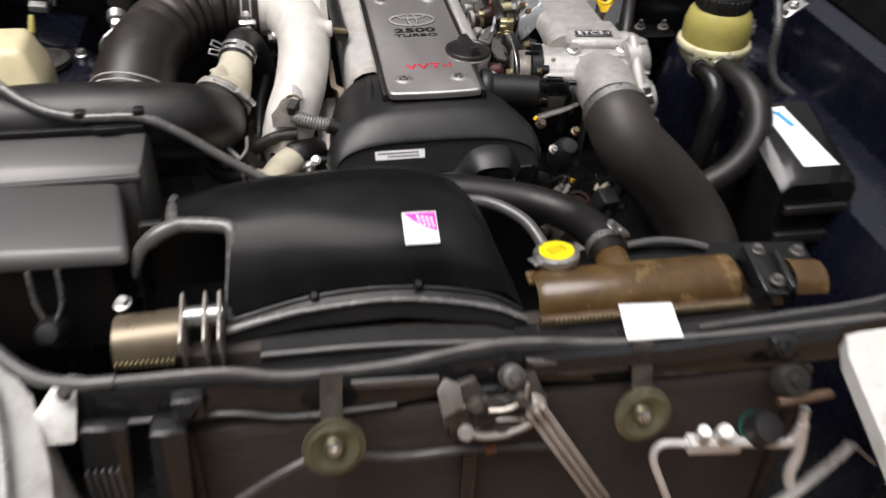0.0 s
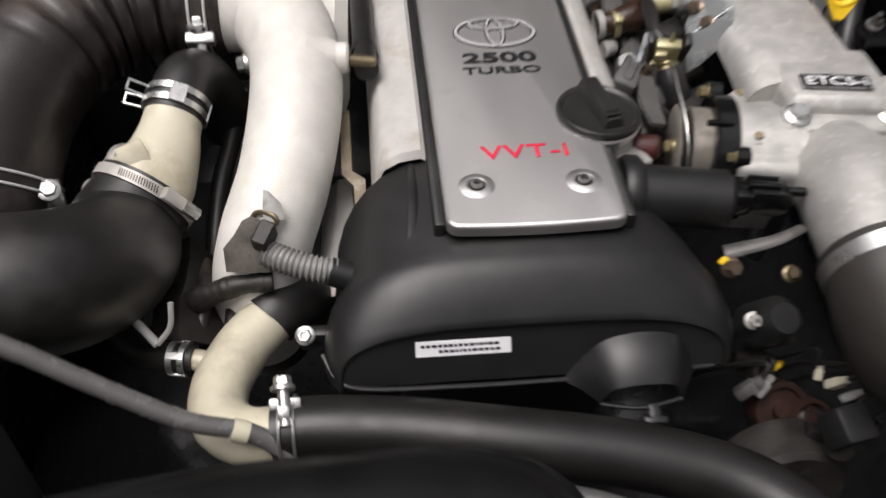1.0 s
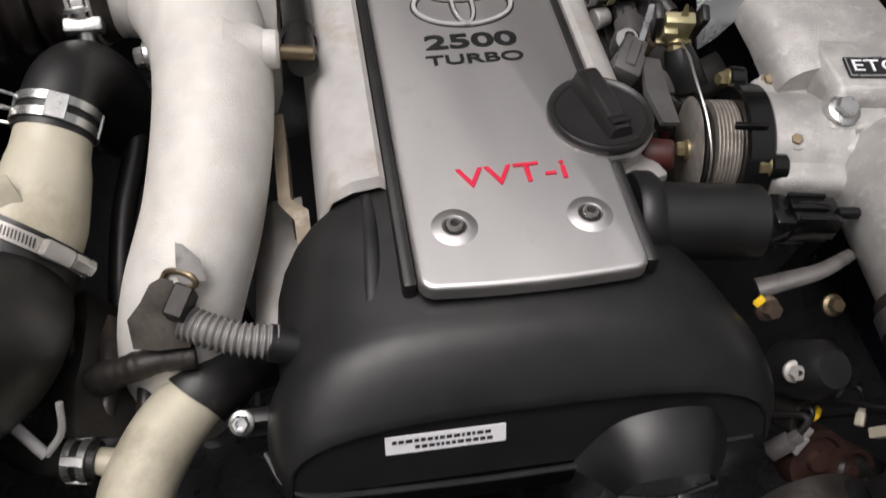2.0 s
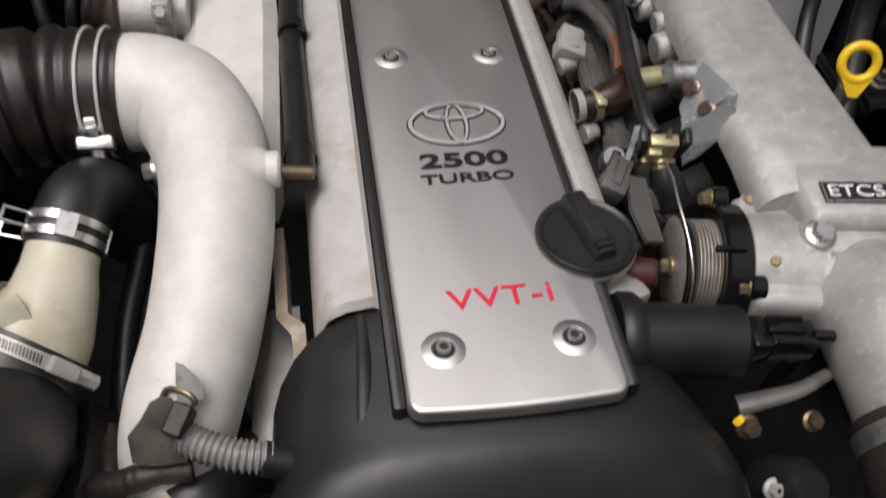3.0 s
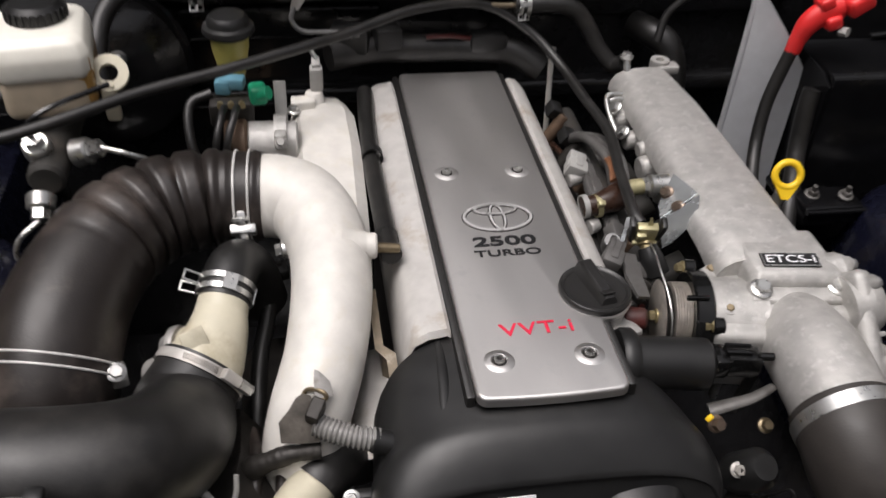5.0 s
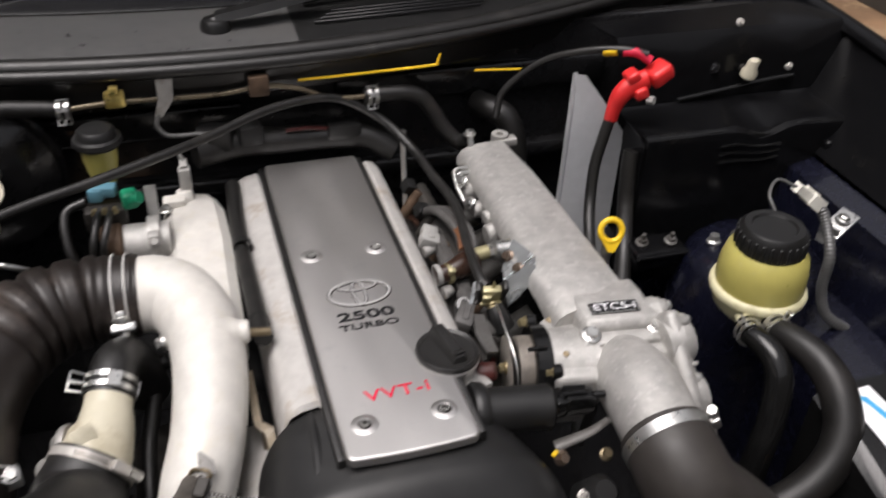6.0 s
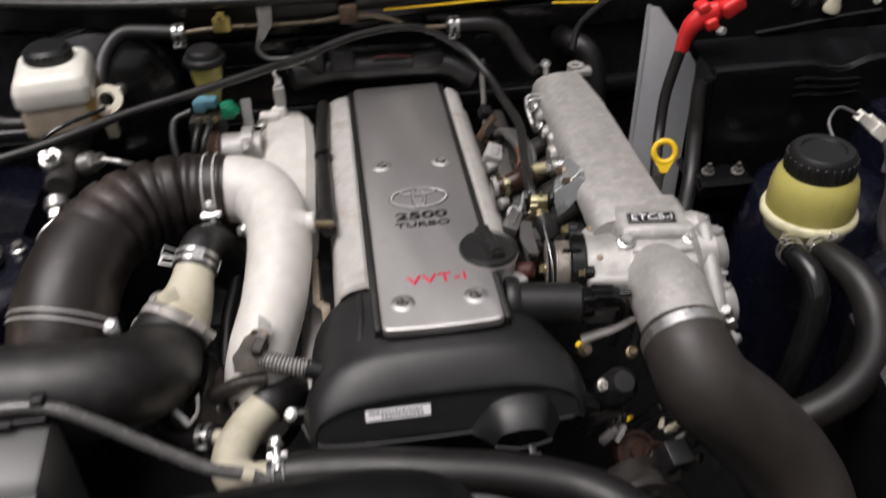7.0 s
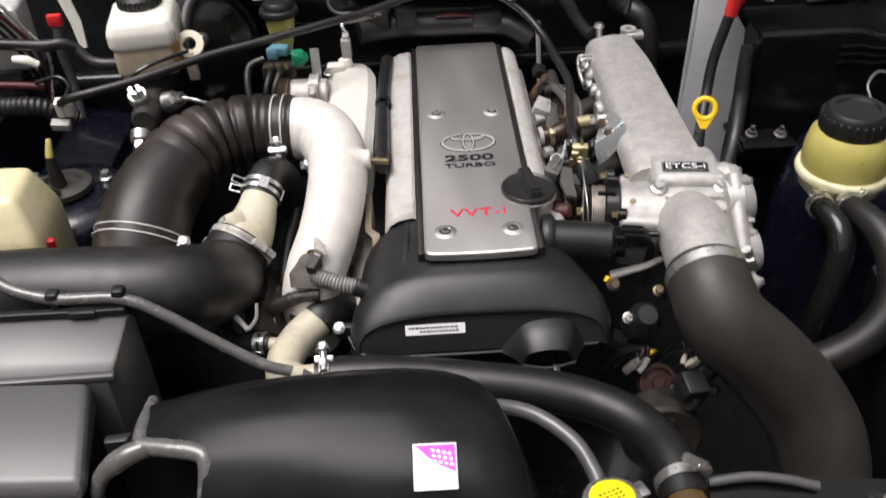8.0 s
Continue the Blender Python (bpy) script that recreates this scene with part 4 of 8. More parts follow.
part("gear_housing", bm, CASTGREY, thr, angle=30)
for k in range(4):
    bm = B()
    box(bm, (0.012, 0.005, 0.050), pose(0.336, 0.040 - k * 0.015, -0.020 - k * 0.013, 42, 0, 0), 0.0015)
    part("housing_rib", bm, CASTGREY, thr)
for y, z in ((0.085, 0.008), (0.045, 0.018), (0.0, -0.03), (-0.045, -0.07), (0.095, -0.04), (-0.01, -0.105)):
    bm = B()
    rod(bm, (0.318, y, z), (0.338, y, z), 0.0105, 0.009, 16, 0.0015)
    part("housing_lug", bm, CASTGREY, thr)
for y, z in ((0.085, 0.008), (0.045, 0.018), (0.0, -0.03), (-0.045, -0.07), (0.095, -0.04)):
    bm = B()
    hexbolt(bm, (0.338, y, z), (1, 0, 0.1), 0.005, 0.006)
    part("housing_screw", bm, STEEL, thr)

# throttle cable with its bracket
brk = thing("cable_bracket", (0.185, 0.18, 0.0), "bent zinc-plated steel throttle cable bracket with two bolts", "bracket")
bm = B()
loft(bm, [[(0.183, 0.212, -0.002), (0.190, 0.222, 0.008), (0.205, 0.238, 0.022)], [(0.180, 0.200, -0.001), (0.195, 0.207, 0.011), (0.211, 0.216, 0.024)], [(0.176, 0.188, 0.000), (0.195, 0.191, 0.012), (0.215, 0.195, 0.026)]])
thicken(bm, 0.0022)
part("side_plate", bm, BLUEZINC, brk)
bm = B()
loft(bm, [[(0.174, 0.187, 0.000), (0.194, 0.189, 0.012), (0.215, 0.193, 0.026)], [(0.175, 0.180, -0.014), (0.196, 0.182, -0.002), (0.214, 0.186, 0.014)], [(0.179, 0.177, -0.030), (0.192, 0.178, -0.020), (0.203, 0.180, -0.008)]])
thicken(bm, 0.0022)
part("front_flange", bm, BLUEZINC, brk)
bm = B()
loft(bm, [[(0.131, 0.178, 0.013), (0.142, 0.178, 0.013)], [(0.127, 0.170, 0.004), (0.131, 0.170, 0.004)], [(0.119, 0.158, -0.010), (0.124, 0.158, -0.010)], [(0.117, 0.153, -0.018), (0.122, 0.153, -0.018)]])
thicken(bm, 0.0022)
part("bracket_arm", bm, BLUEZINC, brk)
for p in ((0.192, 0.219, 0.012), (0.196, 0.194, 0.010)):
    bm = B()
    hexbolt(bm, p, (-0.75, -0.35, 0.55), 0.0050, 0.009)
    part("bracket_bolt", bm, FITBOLT, brk)
bm = B()
mk = pose(0.149, 0.162, 0.004, 20, 0, -10)
box(bm, (0.022, 0.010, 0.026), mk, 0.002)
box(bm, (0.026, 0.006, 0.005), mk @ pose(0, -0.006, -0.010), 0.001)
box(bm, (0.010, 0.008, 0.010), mk @ pose(-0.006, -0.006, 0.002), 0.001)
loft(bm, [[mk @ Vector((-0.001, 0.0, 0.010)), mk @ Vector((0.006, 0.0, 0.010))], [mk @ Vector((0.0, 0.003, 0.024)), mk @ Vector((0.002, 0.003, 0.024))]])
part("cable_clip", bm, CLIPZ, brk, "yellow zinc cable clip")
bm = B()
hexbolt(bm, mk @ Vector((0.001, -0.009, -0.008)), mk.to_3x3() @ Vector((0, -1, -0.2)), 0.0052, 0.008)
part("adjuster_nut", bm, GOLDZ, brk)
for s in (-1, 1):
    bm = B()
    box(bm, (0.006, 0.014, 0.032), mk @ pose(s * 0.0145, 0.002, 0.002, 0, s * 8, 0), 0.002)
    part("rubber_grommet", bm, RUBBER, brk)
bm = B()
sweep(bm, [(0.150, 0.154, -0.008), (0.154, 0.146, -0.018), (0.160, 0.138, -0.032)], [0.010, 0.013, 0.014], 14, 6)
part("dust_boot", bm, PLASTIC, brk)
cable = thing("throttle_cable", (0.14, 0.2, 0.0), "black sheathed throttle cable ending in bare wire", "cable")
bm = B()
sweep(bm, [(0.147, 0.172, 0.008), (0.143, 0.19, 0.012), (0.150, 0.26, 0.016), (0.160, 0.335, 0.020), (0.152, 0.42, 0.022), (0.140, 0.49, 0.03), (0.105, 0.535, 0.058), (0.04, 0.545, 0.092), (-0.05, 0.515, 0.100), (-0.139, 0.46, 0.096), (-0.19, 0.42, 0.100), (-0.28, 0.372, 0.098), (-0.365, 0.335, 0.094), (-0.464, 0.282, 0.086), (-0.545, 0.262, 0.076), (-0.575, 0.29, 0.055), (-0.592, 0.325, 0.036)], 0.0062, 12, 8)
part("sheath", bm, RUBBER, cable)
bm = B()
sweep(bm, [(0.151, 0.150, -0.002), (0.1475, 0.129, 0.004), (0.1435, 0.1047, 0.0050), (0.1425, 0.0805, 0.0005), (0.1423, 0.0655, -0.0060), (0.1425, 0.0530, -0.0175), (0.1428, 0.0465, -0.0370), (0.1430, 0.0480, -0.0540)], 0.0010, 8, 6)
part("bare_wire", bm, STEEL, cable)

# hose from the throttle inlet to the intercooler
ih = thing("intercooler_hose", (0.40, -0.08, -0.3), "thick matt black rubber intake hose with a steel clamp", "hose")
bm = B()
sweep(bm, [(0.262, -0.062, -0.031), (0.262, -0.090, -0.038), (0.276, -0.118, -0.066), (0.325, -0.126, -0.118), (0.374, -0.135, -0.178), (0.404, -0.155, -0.232), (0.416, -0.176, -0.292), (0.416, -0.185, -0.36), (0.414, -0.185, -0.46)], [0.0465, 0.048, 0.050, 0.053, 0.055, 0.056, 0.056, 0.055, 0.055], 36, 8)
part("hose_body", bm, HOSEB, ih)
band_clamp("hose_clamp", (0.2618, -0.074, -0.0335), (0.02, -0.98, -0.2), 0.0475, 0.013, ih, 0.5)

# dipstick
dip = thing("dipstick", (0.335, 0.22, -0.3), "yellow ring-handled oil dipstick in a steel tube", "dipstick")
bm = B()
sweep(bm, [(0.332, 0.225, -0.004), (0.330, 0.222, -0.05), (0.325, 0.205, -0.15), (0.31, 0.19, -0.30)], 0.006, 12, 6)
part("tube", bm, STEEL, dip)
bm = B()
m = pose(0.335, 0.227, 0.022, 66, 0, -12)
prof = [(0.0142 + 0.0042 * math.cos(a), 0.0040 * math.sin(a)) for a in [2 * math.pi * i / 10 for i in range(10)]]
lathe(bm, prof, m, 32, close=True)
loft(bm, [[m @ Vector((-0.013, -0.012, -0.003)), m @ Vector((0.013, -0.012, -0.003)), m @ Vector((0.013, -0.012, 0.003)), m @ Vector((-0.013, -0.012, 0.003))], [m @ Vector((-0.004, -0.028, -0.003)), m @ Vector((0.004, -0.028, -0.003)), m @ Vector((0.004, -0.028, 0.003)), m @ Vector((-0.004, -0.028, 0.003))]], close=True)
part("ring_handle", bm, YELLOW, dip)
bm = B()
rod(bm, (0.332, 0.225, -0.012), (0.3325, 0.2255, 0.002), 0.0075, seg=14, edge=0.001)
part("stopper", bm, STEEL, dip)

# ---------------- turbo side: cast pipe, resonator, bellows ----------------
cp = thing("cast_intake_pipe", (-0.18, 0.15, -0.1), "pale sandblasted cast aluminium intake pipe elbow", "intake pipe")
bm = B()
sweep(bm, [(-0.252, 0.250, 0.014), (-0.228, 0.248, 0.014), (-0.204, 0.235, 0.012), (-0.188, 0.205, 0.007), (-0.180, 0.165, 0.000), (-0.181, 0.115, -0.012), (-0.191, 0.060, -0.036), (-0.2065, 0.020, -0.062), (-0.217, 0.003, -0.098), (-0.222, -0.002, -0.16)],
      [0.044, 0.044, 0.043, 0.042, 0.040, 0.039, 0.038, 0.038, 0.037, 0.036], 36, 8)
part("pipe", bm, CAST, cp)
bm = B()
rod(bm, (-0.176, 0.157, 0.0155), (-0.1335, 0.1545, 0.0145), 0.0150, 0.0128, 22, 0.002)
lathe(bm, [(0.0235, -0.012), (0.0195, -0.004), (0.0160, 0.006), (0.0138, 0.012)], basis((-0.156, 0.156, 0.0150), (1, -0.05, -0.02)), 26)
part("spigot", bm, CAST, cp)
bm = B()
rod(bm, (-0.136, 0.154, 0.0130), (-0.111, 0.154, 0.0095), 0.0055, 0.0048, 14, 0.001)
part("nipple", bm, BRASS, cp, "brass nipple")
bm = B()
rod(bm, (-0.210, 0.190, -0.008), (-0.225, 0.188, -0.010), 0.0095, seg=16)
hexbolt(bm, (-0.225, 0.188, -0.010), (-1, -0.1, -0.1), 0.0062, 0.009)
part("side_bolt", bm, STEEL, cp)

rs = thing("cast_resonator", (-0.18, 0.38, -0.06), "pale cast aluminium intake chamber behind the elbow", "intake chamber")
bm = B()


def chamber(y, xl, xr, top, bot):
    return [(xl + 0.006, y, bot), (xl, y, bot + 0.02), (xl, y, top - 0.016), (xl + 0.012, y, top - 0.004), ((xl + xr) / 2, y, top), (xr - 0.012, y, top - 0.003), (xr, y, top - 0.014), (xr, y, bot + 0.02), (xr - 0.006, y, bot)]


loft(bm, [chamber(0.185, -0.205, -0.136, -0.004, -0.07), chamber(0.26, -0.212, -0.134, 0.004, -0.07), chamber(0.36, -0.212, -0.132, 0.008, -0.07), chamber(0.44, -0.213, -0.134, 0.008, -0.07), chamber(0.475, -0.208, -0.142, 0.004, -0.07), chamber(0.490, -0.198, -0.152, -0.006, -0.07)], close=True)
part("chamber", bm, CAST, rs, angle=35)
bm = B()
rod(bm, (-0.205, 0.375, 0.000), (-0.262, 0.375, 0.002), 0.0255, seg=26, edge=0.002)
part("side_outlet", bm, CASTGREY, rs)
bm = B()
lathe(bm, [(0.0256, -0.007), (0.033, -0.007), (0.033, 0.007), (0.0256, 0.007)], basis((-0.224, 0.375, 0.001), (-1, 0, 0)), 26, close=True)
box(bm, (0.014, 0.016, 0.02), pose(-0.224, 0.347, 0.022), 0.003)
part("outlet_flange", bm, CASTGREY, rs)
bm = B()
hexbolt(bm, (-0.224, 0.338, 0.024), (0, -0.7, 0.7), 0.0048, 0.006)
part("flange_bolt", bm, ALLOYD, rs)
bm = B()
rod(bm, (-0.262, 0.375, 0.002), (-0.288, 0.375, 0.003), 0.029, 0.027, 26, 0.003)
part("end_cap", bm, RUST, rs, "brown rusted end cap")
bm = B()
rod(bm, (-0.182, 0.462, 0.0), (-0.182, 0.464, 0.018), 0.014, 0.011, 16, 0.002)
box(bm, (0.03, 0.02, 0.014), pose(-0.196, 0.452, 0.008), 0.003)
part("sensor_boss", bm, CAST, rs)
bm = B()
box(bm, (0.016, 0.014, 0.034), pose(-0.178, 0.468, 0.034, 8, 0, 0), 0.003)
box(bm, (0.010, 0.018, 0.008), pose(-0.178, 0.472, 0.052, 8, 0, 0), 0.001)
part("sensor_plug", bm, GREYCONN, rs, "pale grey sensor plug")
bm = B()
hexbolt(bm, (-0.208, 0.438, 0.006), (0, 0, 1), 0.0055, 0.007)
part("chamber_bolt", bm, STEEL, rs)

bel = thing("bellows_intake_hose", (-0.40, 0.1, -0.1), "ribbed brown-black rubber bellows intake elbow", "hose")


def bellows(s):
    if 0.045 < s < 0.20:
        return 1.0 + 0.060 * (1 - 2.2 * (0.5 - 0.5 * math.cos((s - 0.045) / 0.0270 * 2 * math.pi)) ** 6) * min(1, (0.20 - s) / 0.05)
    return 1.0 + (0.03 if 0.004 < s < 0.010 or 0.034 < s < 0.040 else 0.0)


bm = B()
sweep(bm, [(-0.243, 0.2505, 0.014), (-0.27, 0.252, 0.014), (-0.31, 0.250, 0.014), (-0.355, 0.234, 0.012), (-0.393, 0.196, 0.006), (-0.417, 0.150, -0.006), (-0.430, 0.110, -0.022), (-0.437, 0.077, -0.045), (-0.441, 0.05, -0.08), (-0.442, 0.03, -0.14)],
      [0.0462, 0.047, 0.049, 0.051, 0.054, 0.0565, 0.059, 0.0600, 0.060, 0.060], 40, 14, rib=bellows)
part("bellows", bm, BROWNRUB, bel, angle=60)
mb = basis((-0.2625, 0.2515, 0.014), (-1, 0.05, 0.0))
for k, h in enumerate((-0.007, 0.007)):
    bm = B()
    lathe(bm, [(0.0482 + 0.0014 * math.cos(a), h + 0.0014 * math.sin(a)) for a in [2 * math.pi * i / 8 for i in range(8)]], mb, 44, close=True)
    wc = part("wire_clamp", bm, ALUPIPE, bel, "double wire hose clamp")
bm = B()
box(bm, (0.026, 0.010, 0.013), pose(-0.2640, 0.201, 0.008, 35, 0, 0), 0.002)
part("clamp_block", bm, STEEL, wc)
bm = B()
rod(bm, (-0.2655, 0.208, 0.018), (-0.2620, 0.188, -0.014), 0.0052, seg=12)
hexbolt(bm, (-0.2655, 0.207, 0.017), (-0.1, 0.5, 0.85), 0.0064, 0.009)
part("clamp_screw", bm, STEEL, wc)
mb = basis((-0.4365, 0.079, -0.0435), (-0.16, -0.80, -0.58))
for k, h in enumerate((-0.005, 0.005)):
    bm = B()
    lathe(bm, [(0.0606 + 0.0013 * math.cos(a), h + 0.0013 * math.sin(a)) for a in [2 * math.pi * i / 8 for i in range(8)]], mb, 44, close=True)
    wc = part("wire_clamp", bm, ALUPIPE, bel)
bm = B()
box(bm, (0.016, 0.012, 0.022), pose(-0.378, 0.063, -0.044, -30, 0, 15), 0.002)
hexbolt(bm, (-0.377, 0.057, -0.034), (0.2, -0.5, 0.8), 0.0060, 0.007)
part("clamp_block", bm, STEEL, wc)

# recirculation valve: cream body between two hoses
val = thing("bypass_valve", (-0.29, 0.1, -0.05), "aged cream plastic bypass valve clamped between black hoses", "valve")
bm = B()
sweep(bm, [(-0.278, 0.142, -0.010), (-0.2825, 0.127, -0.016), (-0.286, 0.112, -0.023), (-0.290, 0.094, -0.031), (-0.298, 0.075, -0.041), (-0.307, 0.058, -0.049)], [0.0235, 0.0240, 0.0250, 0.0290, 0.0350, 0.0380], 34, 8)
part("valve_body", bm, CREAM, val)
bm = B()
rod(bm, (-0.296, 0.090, -0.042), (-0.326, 0.100, -0.052), 0.026, 0.020, 28, 0.006)
part("side_body", bm, CREAM, val)
bm = B()
box(bm, (0.022, 0.0016, 0.026), pose(-0.3045, 0.0600, -0.0085, -40, -10, 22), 0.001)
part("date_tab", bm, CREAMP, val)
bm = B()
lathe(bm, [(0.0, 0), (0.021, 0), (0.022, 0.003), (0.021, 0.008), (0.016, 0.011), (0.012, 0.018), (0.0, 0.020)], basis((-0.325, 0.1000, -0.0517), (-0.95, 0.28, -0.25)), 26)
part("actuator_can", bm, ALLOYD, val, "dull alloy actuator can")
bm = B()
lathe(bm, [(0.0055, -0.004), (0.013, -0.004), (0.014, 0.0), (0.013, 0.004), (0.0055, 0.004)], basis((-0.347, 0.070, -0.052), (-0.5, -0.6, 0.6)), 20, close=True)
box(bm, (0.012, 0.030, 0.006), pose(-0.350, 0.055, -0.064, -30, 20, 0), 0.002)
part("side_lug", bm, ALLOYD, val)
th = thing("valve_hose", (-0.25, 0.18, -0.05), "short black rubber hose with a spring clamp", "hose")
bm = B()
sweep(bm, [(-0.2845, 0.123, -0.0185), (-0.279, 0.142, -0.010), (-0.274, 0.160, -0.008), (-0.267, 0.177, -0.018), (-0.259, 0.187, -0.042), (-0.252, 0.192, -0.08)], [0.0258, 0.0258, 0.0260, 0.0265, 0.027, 0.027], 30, 8)
part("hose_body", bm, RUBBER, th)
spring_clamp("spring_clamp", (-0.2815, 0.1335, -0.0137), (-0.25, -0.90, -0.38), 0.0264, 0.017, th, 2.75)

ic = thing("turbo_outlet_hose", (-0.42, -0.08, -0.05), "thick matt black rubber turbo hose with a worm clamp", "hose")
bm = B()
sweep(bm, [(-0.302, 0.067, -0.0455), (-0.311, 0.052, -0.0525), (-0.320, 0.032, -0.059), (-0.320, 0.004, -0.054), (-0.326, -0.030, -0.036), (-0.348, -0.063, -0.014), (-0.388, -0.075, -0.004), (-0.46, -0.076, 0.001), (-0.56, -0.070, -0.002), (-0.68, -0.07, -0.014)],
      [0.0410, 0.0420, 0.0450, 0.048, 0.050, 0.051, 0.051, 0.051, 0.051, 0.051], 40, 8)
part("hose_body", bm, RUBBER, ic)
band_clamp("worm_clamp", (-0.3060, 0.0600, -0.0485), (0.47, 0.795, 0.37), 0.0424, 0.0095, ic, 2.63, ZINC, "", 16)

# cream coolant pipe with a small branch
wp = thing("coolant_pipe", (-0.22, -0.1, -0.12), "oxidised cream metal coolant pipe with a side branch", "pipe")
bm = B()
sweep(bm, [(-0.199, -0.028, -0.100), (-0.212, -0.040, -0.102), (-0.228, -0.062, -0.104), (-0.241, -0.094, -0.106), (-0.238, -0.124, -0.104), (-0.218, -0.143, -0.098), (-0.190, -0.147, -0.092)], [0.0215, 0.0215, 0.022, 0.022, 0.022, 0.021, 0.020], 26, 8)
part("pipe", bm, CREAMP, wp)
bm = B()
sweep(bm, [(-0.165, 0.012, -0.135), (-0.180, -0.006, -0.110), (-0.199, -0.027, -0.099), (-0.207, -0.035, -0.101)], [0.023, 0.0235, 0.024, 0.024], 24, 8)
part("rubber_joint", bm, RUBBER, wp, "black rubber joint")
bm = B()
rod(bm, (-0.232, -0.076, -0.104), (-0.275, -0.066, -0.102), 0.0085, 0.0085, 16)
part("branch", bm, CREAMP, wp)
bh = thing("bypass_hose", (-0.3, -0.06, -0.14), "thin black bypass hose with a spring clamp", "hose")
bm = B()
sweep(bm, [(-0.262, -0.069, -0.102), (-0.283, -0.064, -0.103), (-0.308, -0.053, -0.112), (-0.325, -0.03, -0.11), (-0.325, 0.0, -0.10), (-0.305, 0.025, -0.10)], 0.0115, 16, 6)
part("hose_body", bm, RUBBER, bh)
spring_clamp("spring_clamp", (-0.273, -0.067, -0.1022), (-0.97, 0.22, -0.05), 0.0118, 0.014, bh, 4.2)

# upper radiator hose
uh = thing("radiator_hose", (0.0, -0.18, -0.12), "black rubber upper radiator hose with worm clamps", "hose")
bm = B()
sweep(bm, [(-0.196, -0.149, -0.088), (-0.16, -0.150, -0.085), (-0.10, -0.160, -0.080), (-0.03, -0.175, -0.078), (0.05, -0.190, -0.082), (0.115, -0.212, -0.088), (0.155, -0.250, -0.088), (0.170, -0.30, -0.082), (0.172, -0.345, -0.085)], 0.0235, 26, 8)
part("hose_body", bm, DULLRUB, uh)
uc = None
for h in (-0.005, 0.005):
    bm = B()
    lathe(bm, [(0.0246 + 0.0013 * math.cos(a), h + 0.0013 * math.sin(a)) for a in [2 * math.pi * i / 8 for i in range(8)]], basis((-0.186, -0.149, -0.087), (1, 0, 0.02)), 36, close=True)
    uc = part("wire_clamp", bm, STEEL, uh, "double wire hose clamp")
bm = B()
box(bm, (0.022, 0.008, 0.006), pose(-0.187, -0.1415, -0.0640, 35, 0, 0), 0.0015)
box(bm, (0.009, 0.010, 0.014), pose(-0.187, -0.1500, -0.0620, 35, 0, 0), 0.002)
part("clamp_block", bm, STEEL, uc)
bm = B()
rod(bm, (-0.188, -0.133, -0.056), (-0.186, -0.160, -0.064), 0.0042, seg=12)
hexbolt(bm, (-0.188, -0.134, -0.057), (-0.05, 0.75, 0.35), 0.0056, 0.009)
part("clamp_screw", bm, STEEL, uc)
band_clamp("worm_clamp", (0.172, -0.325, -0.083), (0.05, -1, 0), 0.0242, 0.011, uh, 0.9)

# plug lead conduit: corrugated tube into the timing cover
co = thing("wiring_conduit", (-0.17, -0.03, -0.05), "grey corrugated wiring conduit held by a dull steel clip", "cable conduit")


def corrug(s):
    return 1.0 + 0.12 * math.cos(s / 0.0040 * 2 * math.pi)


bm = B()
sweep(bm, [(-0.203, -0.016, -0.044), (-0.188, -0.024, -0.045), (-0.170, -0.030, -0.048), (-0.150, -0.032, -0.052)], 0.0098, 18, 40, rib=corrug)
part("corrugated_tube", bm, CONDUIT, co, angle=80)
bm = B()
rod(bm, (-0.156, -0.032, -0.051), (-0.122, -0.036, -0.062), 0.0112, 0.0118, 20, 0.001)
part("end_sleeve", bm, PLASTIC, co)
bm = B()
box(bm, (0.012, 0.020, 0.024), pose(-0.203, -0.012, -0.032, 20, 10, -24), 0.0012, 1)
part("clip", bm, GREASE, co)
bm = B()
sweep(bm, [(-0.213, 0.003, -0.026), (-0.209, 0.005, -0.021), (-0.201, 0.001, -0.018), (-0.195, -0.003, -0.018), (-0.193, -0.006, -0.022), (-0.200, -0.005, -0.025)], 0.0020, 8, 5)
part("clip_spring", bm, BRASS, co, "tarnished spring clip")
bm = B()
loft(bm, [[(-0.203, -0.004, -0.023), (-0.195, -0.006, -0.021), (-0.187, -0.004, -0.021)], [(-0.203, 0.004, -0.013), (-0.196, 0.003, -0.012), (-0.189, 0.005, -0.013)], [(-0.202, 0.013, -0.005), (-0.200, 0.012, -0.005), (-0.198, 0.012, -0.006)]])
thicken(bm, 0.0015)
part("steel_tab", bm, ALLOYD, co)
bm = B()
loft(bm, [[(-0.219, -0.003, -0.021), (-0.213, -0.001, -0.019), (-0.206, -0.002, -0.021)], [(-0.226, -0.009, -0.030), (-0.216, -0.009, -0.026), (-0.204, -0.009, -0.028)], [(-0.235, -0.014, -0.039), (-0.220, -0.016, -0.034), (-0.203, -0.016, -0.037)], [(-0.234, -0.025, -0.053), (-0.219, -0.030, -0.050), (-0.201, -0.028, -0.053)]])
thicken(bm, 0.002)
part("clip_bracket", bm, LATCHM, co)
bm = B()
sweep(bm, [(-0.200, -0.026, -0.066), (-0.216, -0.026, -0.066), (-0.234, -0.026, -0.070), (-0.256, -0.024, -0.082), (-0.280, -0.014, -0.106)], [0.0075, 0.008, 0.0085, 0.010, 0.011], 16, 12, rib=lambda s: 1 + 0.03 * math.sin(s * 900) + 0.07 * math.sin(s * 230))
part("taped_loom", bm, GREASE, co)

